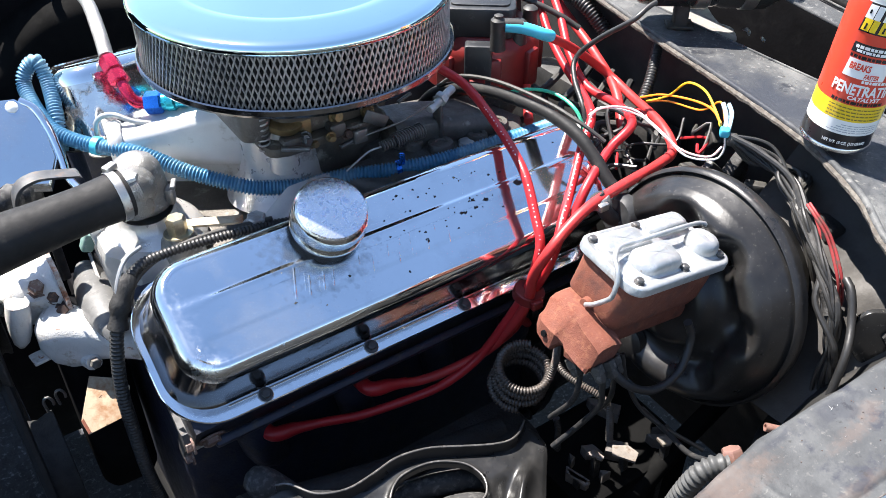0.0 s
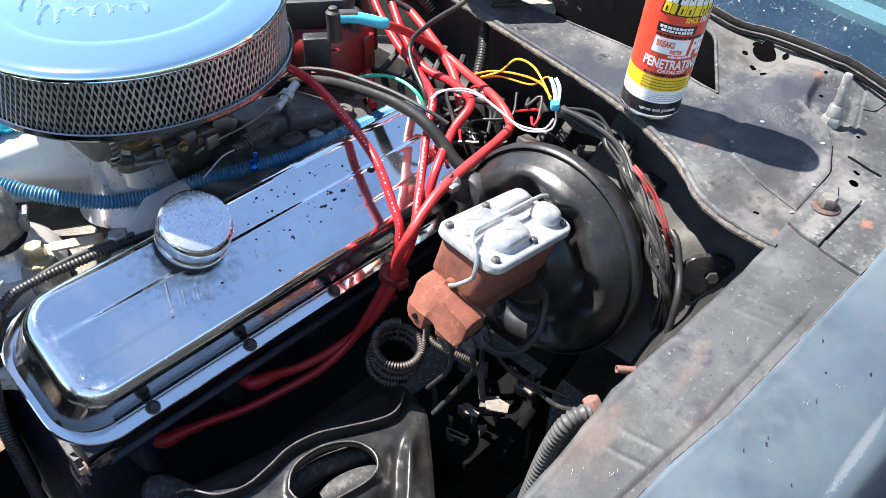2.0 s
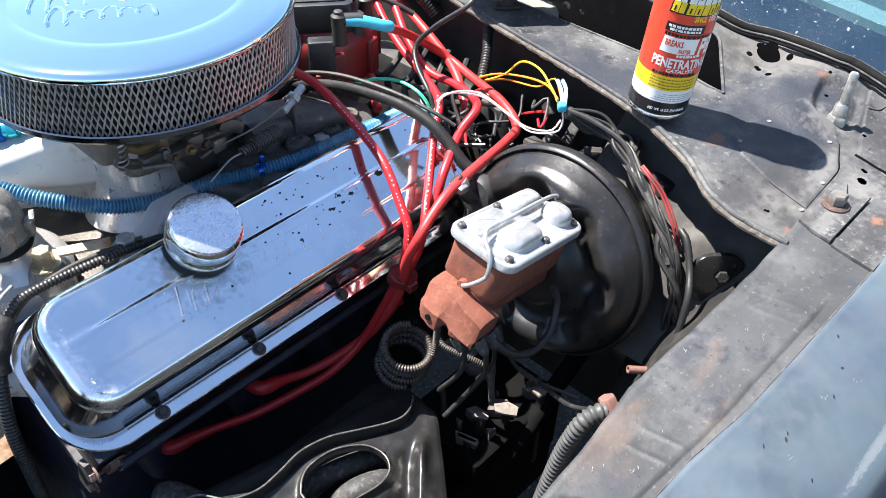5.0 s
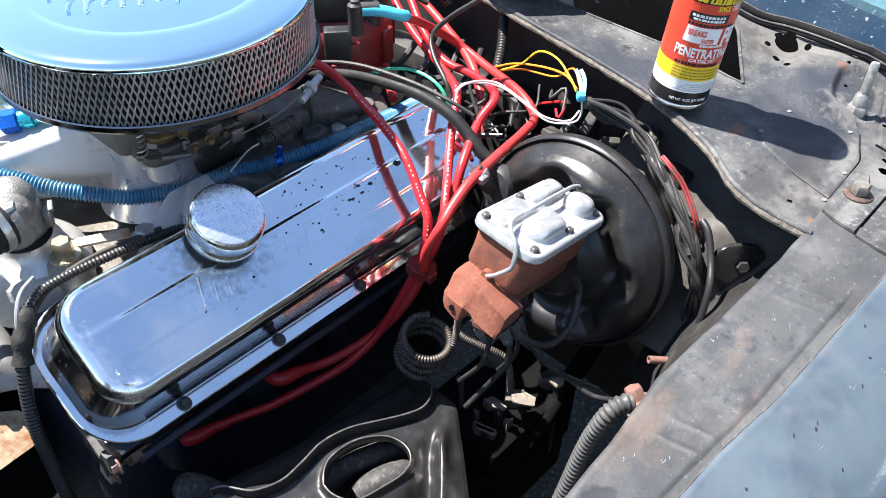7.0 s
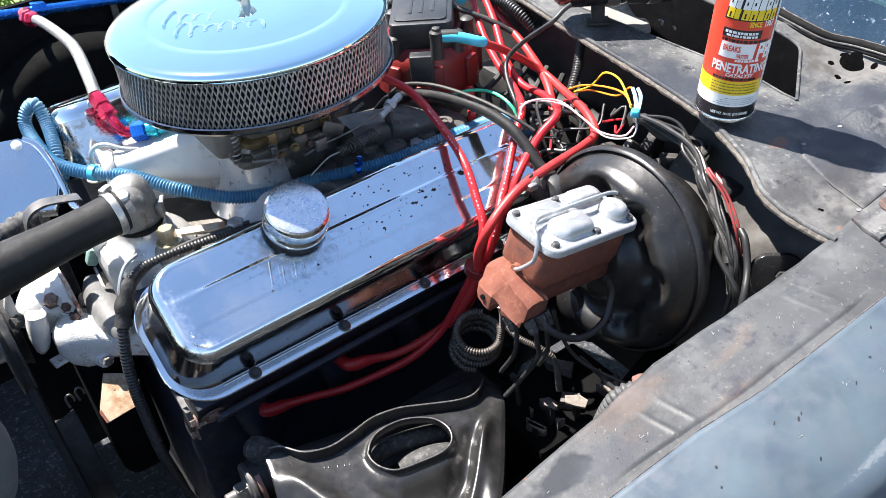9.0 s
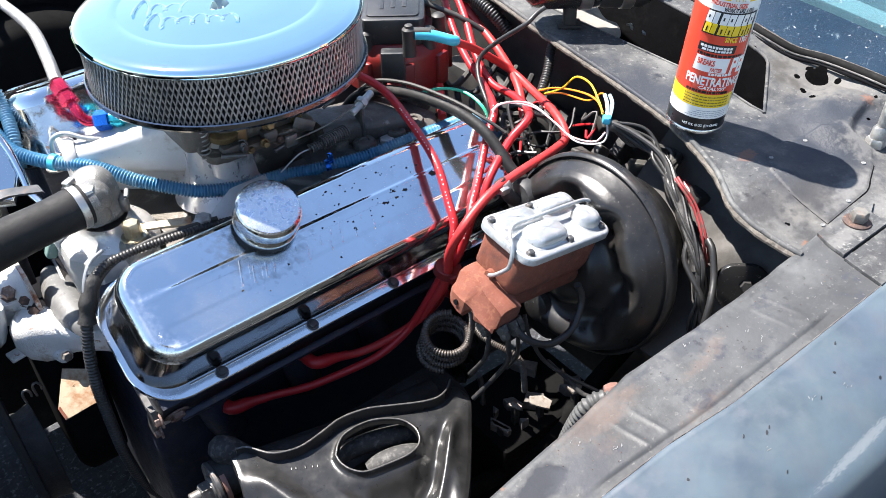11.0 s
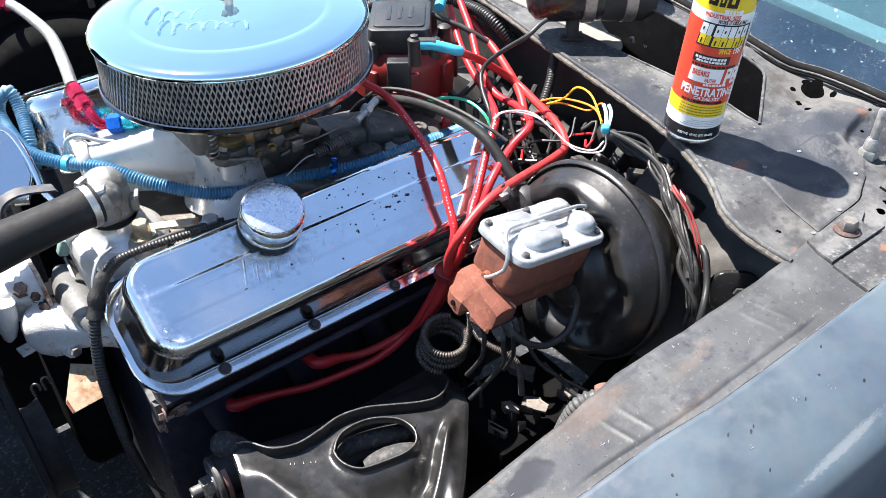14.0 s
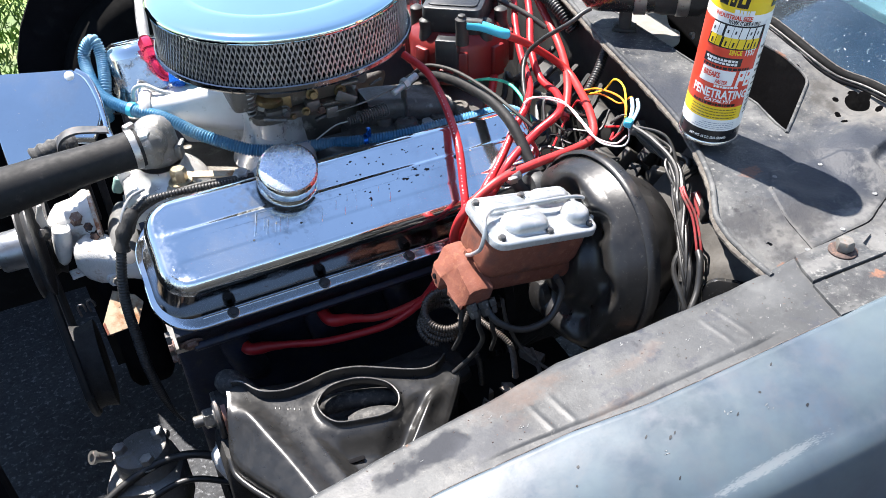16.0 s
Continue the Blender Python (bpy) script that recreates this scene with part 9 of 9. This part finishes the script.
for pts, m, r, lab in (
    ([(0.625, 0.630, 1.032), (0.636, 0.620, 1.043), (0.673, 0.600, 1.031), (0.679, 0.560, 1.019), (0.682, 0.530, 1.009), (0.698, 0.505, 1.012), (0.704, 0.500, 1.024), (0.701, 0.500, 1.043)], M_WHITE, 0.0012, "white wire looping to the splice"),
    ([(0.620, 0.630, 1.020), (0.631, 0.620, 1.043), (0.663, 0.600, 1.041), (0.668, 0.560, 1.031), (0.671, 0.530, 1.021), (0.687, 0.505, 1.019), (0.70, 0.50, 1.03)], M_PINK, 0.0014, "pink wire looping to the splice"),
    ([(0.745, 0.665, 1.003), (0.742, 0.630, 1.023), (0.736, 0.580, 1.040), (0.722, 0.540, 1.051), (0.703, 0.510, 1.053)], M_ORANGE, 0.0014, "orange wire in the firewall tangle"),
    ([(0.749, 0.665, 0.995), (0.753, 0.630, 1.018), (0.747, 0.600, 1.050), (0.737, 0.565, 1.058), (0.717, 0.530, 1.054), (0.703, 0.510, 1.050)], M_YELLOW, 0.0014, "yellow wire in the firewall tangle"),
    ([(0.747, 0.66, 0.998), (0.744, 0.62, 1.018), (0.730, 0.56, 1.038), (0.728, 0.535, 1.06), (0.712, 0.512, 1.052)], M_ORANGE, 0.0012, "thin orange wire in the firewall tangle"),
    ([(0.729, 0.525, 1.062), (0.725, 0.515, 1.055), (0.704, 0.500, 1.046)], M_SKYBLUE, 0.0024, "pale blue wire end at the splice"),
    ([(0.722, 0.527, 1.064), (0.716, 0.515, 1.056), (0.702, 0.502, 1.046)], M_SKYBLUE, 0.0024, "pale blue wire end at the splice"),
    ([(0.60, 0.775, 1.0), (0.633, 0.750, 1.010), (0.651, 0.720, 1.012), (0.651, 0.680, 1.008), (0.655, 0.66, 0.98)], M_GREEN, 0.0022, "green wire behind the plug wires"),
):
    wire("loose_wire", pts, r, m, lab, "wire", HARN, 8)
for k in range(16):
    a = Vector((rnd.uniform(0.61, 0.72), rnd.uniform(0.54, 0.68), rnd.uniform(0.95, 1.02)))
    pts = [a]
    for q in range(4):
        pts.append(pts[-1] + Vector((rnd.uniform(-0.035, 0.04), rnd.uniform(-0.04, 0.035), rnd.uniform(-0.03, 0.022))))
    m = rnd.choice((M_BLKWIRE, M_BLKWIRE, M_GREYWIRE, M_REDWIRE, M_BLKWIRE, M_BLKWIRE))
    wire("loose_wire", pts, rnd.choice((0.0018, 0.0025)), m, "tangled thin wire under the plug wires", "wire", HARN, 7)
for k in range(18):
    x, y = rnd.uniform(0.66, 0.78), rnd.uniform(0.36, 0.60)
    g = Geo()
    g.rbox((x, y, rnd.uniform(0.93, 0.985)), (rnd.uniform(0.01, 0.03), rnd.uniform(0.01, 0.025), rnd.uniform(0.01, 0.03)), 0.003, Matrix.Rotation(rnd.uniform(0, 3), 3, "Z") @ Matrix.Rotation(rnd.uniform(-1, 1), 3, "X"))
    single("connector_block", g, M_GRIME if k % 3 else M_GREYWIRE, "dusty black connector in the firewall wiring", "connector", "firewall connectors")
g = Geo()
g.tube([(0.83, 0.72, 1.05), (0.80, 0.70, 1.035), (0.775, 0.68, 1.018), (0.748, 0.664, 0.998)], 0.0072, 12, ridge=0.0013, pitch=0.0042)
single("wire_loom", g, M_CONDUIT, "black corrugated loom end at the firewall", "wire loom", sharp=80)
g = Geo()
g.tube([(0.70, 1.05, 1.03), (0.755, 1.00, 1.060), (0.784, 0.94, 1.062), (0.794, 0.900, 1.058), (0.799, 0.868, 1.056), (0.804, 0.835, 1.045), (0.815, 0.81, 1.02)], 0.0105, 12, ridge=0.0016, pitch=0.0045)
single("wire_loom", g, M_CONDUIT, "thick black corrugated loom along the firewall", "wire loom", sharp=80)
wire("braided_wire", [(0.70, 1.0, 1.10), (0.685, 0.95, 1.10), (0.70, 0.88, 1.08), (0.735, 0.83, 1.06), (0.76, 0.80, 1.04)], 0.004, M_GREYWIRE, "grey sheathed wire crossing the loom", "wire")
for k in range(5):
    y = 0.70 + 0.035 * k
    wire("harness_wire", [(0.80, y, 0.98), (0.76 - 0.01 * k, y - 0.02, 0.955), (0.72, y + 0.01, 0.95), (0.69, y - 0.03, 0.93), (0.66, y, 0.90)], 0.005, M_BLKWIRE if k % 2 else M_GREYWIRE, "dusty grey and black harness wire", "wire", HARN, 8)

# ---- grey conduit and fittings by the fender ledge ----
lead = thing("fender_conduit", "dusty grey corrugated conduit bolted below the fender ledge", "wire loom", (0.43, 0.24, 0.95))
g = Geo()
g.tube([(0.434, 0.238, 0.958), (0.424, 0.244, 0.957), (0.413, 0.250, 0.943), (0.404, 0.258, 0.90), (0.387, 0.263, 0.827), (0.37, 0.27, 0.74)], 0.0090, 14, ridge=0.0018, pitch=0.0052)
part("conduit", g, M_GREYCONDUIT, lead, "", 80)
g = Geo()
g.bolt((0.441, 0.236, 0.955), (0.1, 0.55, 0.8), 0.0088, 0.012)
part("bolt", g, M_COPPER, lead, "pinkish rusty bolt head")
g = Geo()
g.rbox((0.437, 0.226, 0.952), (0.03, 0.03, 0.004), 0.001)
part("tab", g, M_LEDGE, lead)
pipe_end = Geo()
pipe_end.lathe([(0.0027, 0.0), (0.0043, 0.0), (0.0043, 0.030), (0.0027, 0.030)], (0.565, 0.285, 0.872), (0.75, -0.62, -0.2), 16, False, False)
pipe_end.lathe([(0.0027, 0.0), (0.0027, 0.026)], (0.565, 0.285, 0.872), (0.75, -0.62, -0.2), 16, False, True)
single("pipe_end", pipe_end, M_COPPER, "cut copper-coloured pipe end", "pipe")
wire("thin_cable", [(0.50, 0.38, 0.85), (0.48, 0.33, 0.875), (0.46, 0.29, 0.90), (0.445, 0.255, 0.935)], 0.0026, M_BLKWIRE, "thin dark cable running to the fender", "cable")

# dusty steel tabs by the steering shaft, their pale colour standing for sunlit spots
for pts in ([(0.519, 0.425, 0.735), (0.534, 0.414, 0.735), (0.536, 0.4, 0.735), (0.524, 0.393, 0.735), (0.51, 0.415, 0.735)], [(0.565, 0.402, 0.74), (0.586, 0.392, 0.745), (0.572, 0.386, 0.74), (0.563, 0.389, 0.74)], [(0.464, 0.437, 0.72), (0.472, 0.407, 0.72), (0.465, 0.406, 0.72), (0.461, 0.427, 0.72)], [(0.483, 0.43, 0.74), (0.495, 0.429, 0.74), (0.497, 0.415, 0.74), (0.492, 0.413, 0.74)]):
    tab = thing("frame_tab", "dusty steel tab, pale for a sunlit spot beside the steering shaft", "bracket", pts[0], group="frame tabs")
    g = Geo()
    ps = [Vector(p) for p in pts]
    g.loft([[p - Vector((0, 0, 0.003)) for p in ps], ps])
    part("plate", g, M_TABDUST, tab)
    c = sum(ps, Vector()) / len(ps)
    g = Geo()
    g.prism([(c.x - 0.004, c.y - 0.004), (c.x + 0.004, c.y - 0.004), (c.x + 0.004, c.y + 0.004), (c.x - 0.004, c.y + 0.004)], 0.599, c.z - 0.002)
    part("leg", g, M_GRIME, tab)
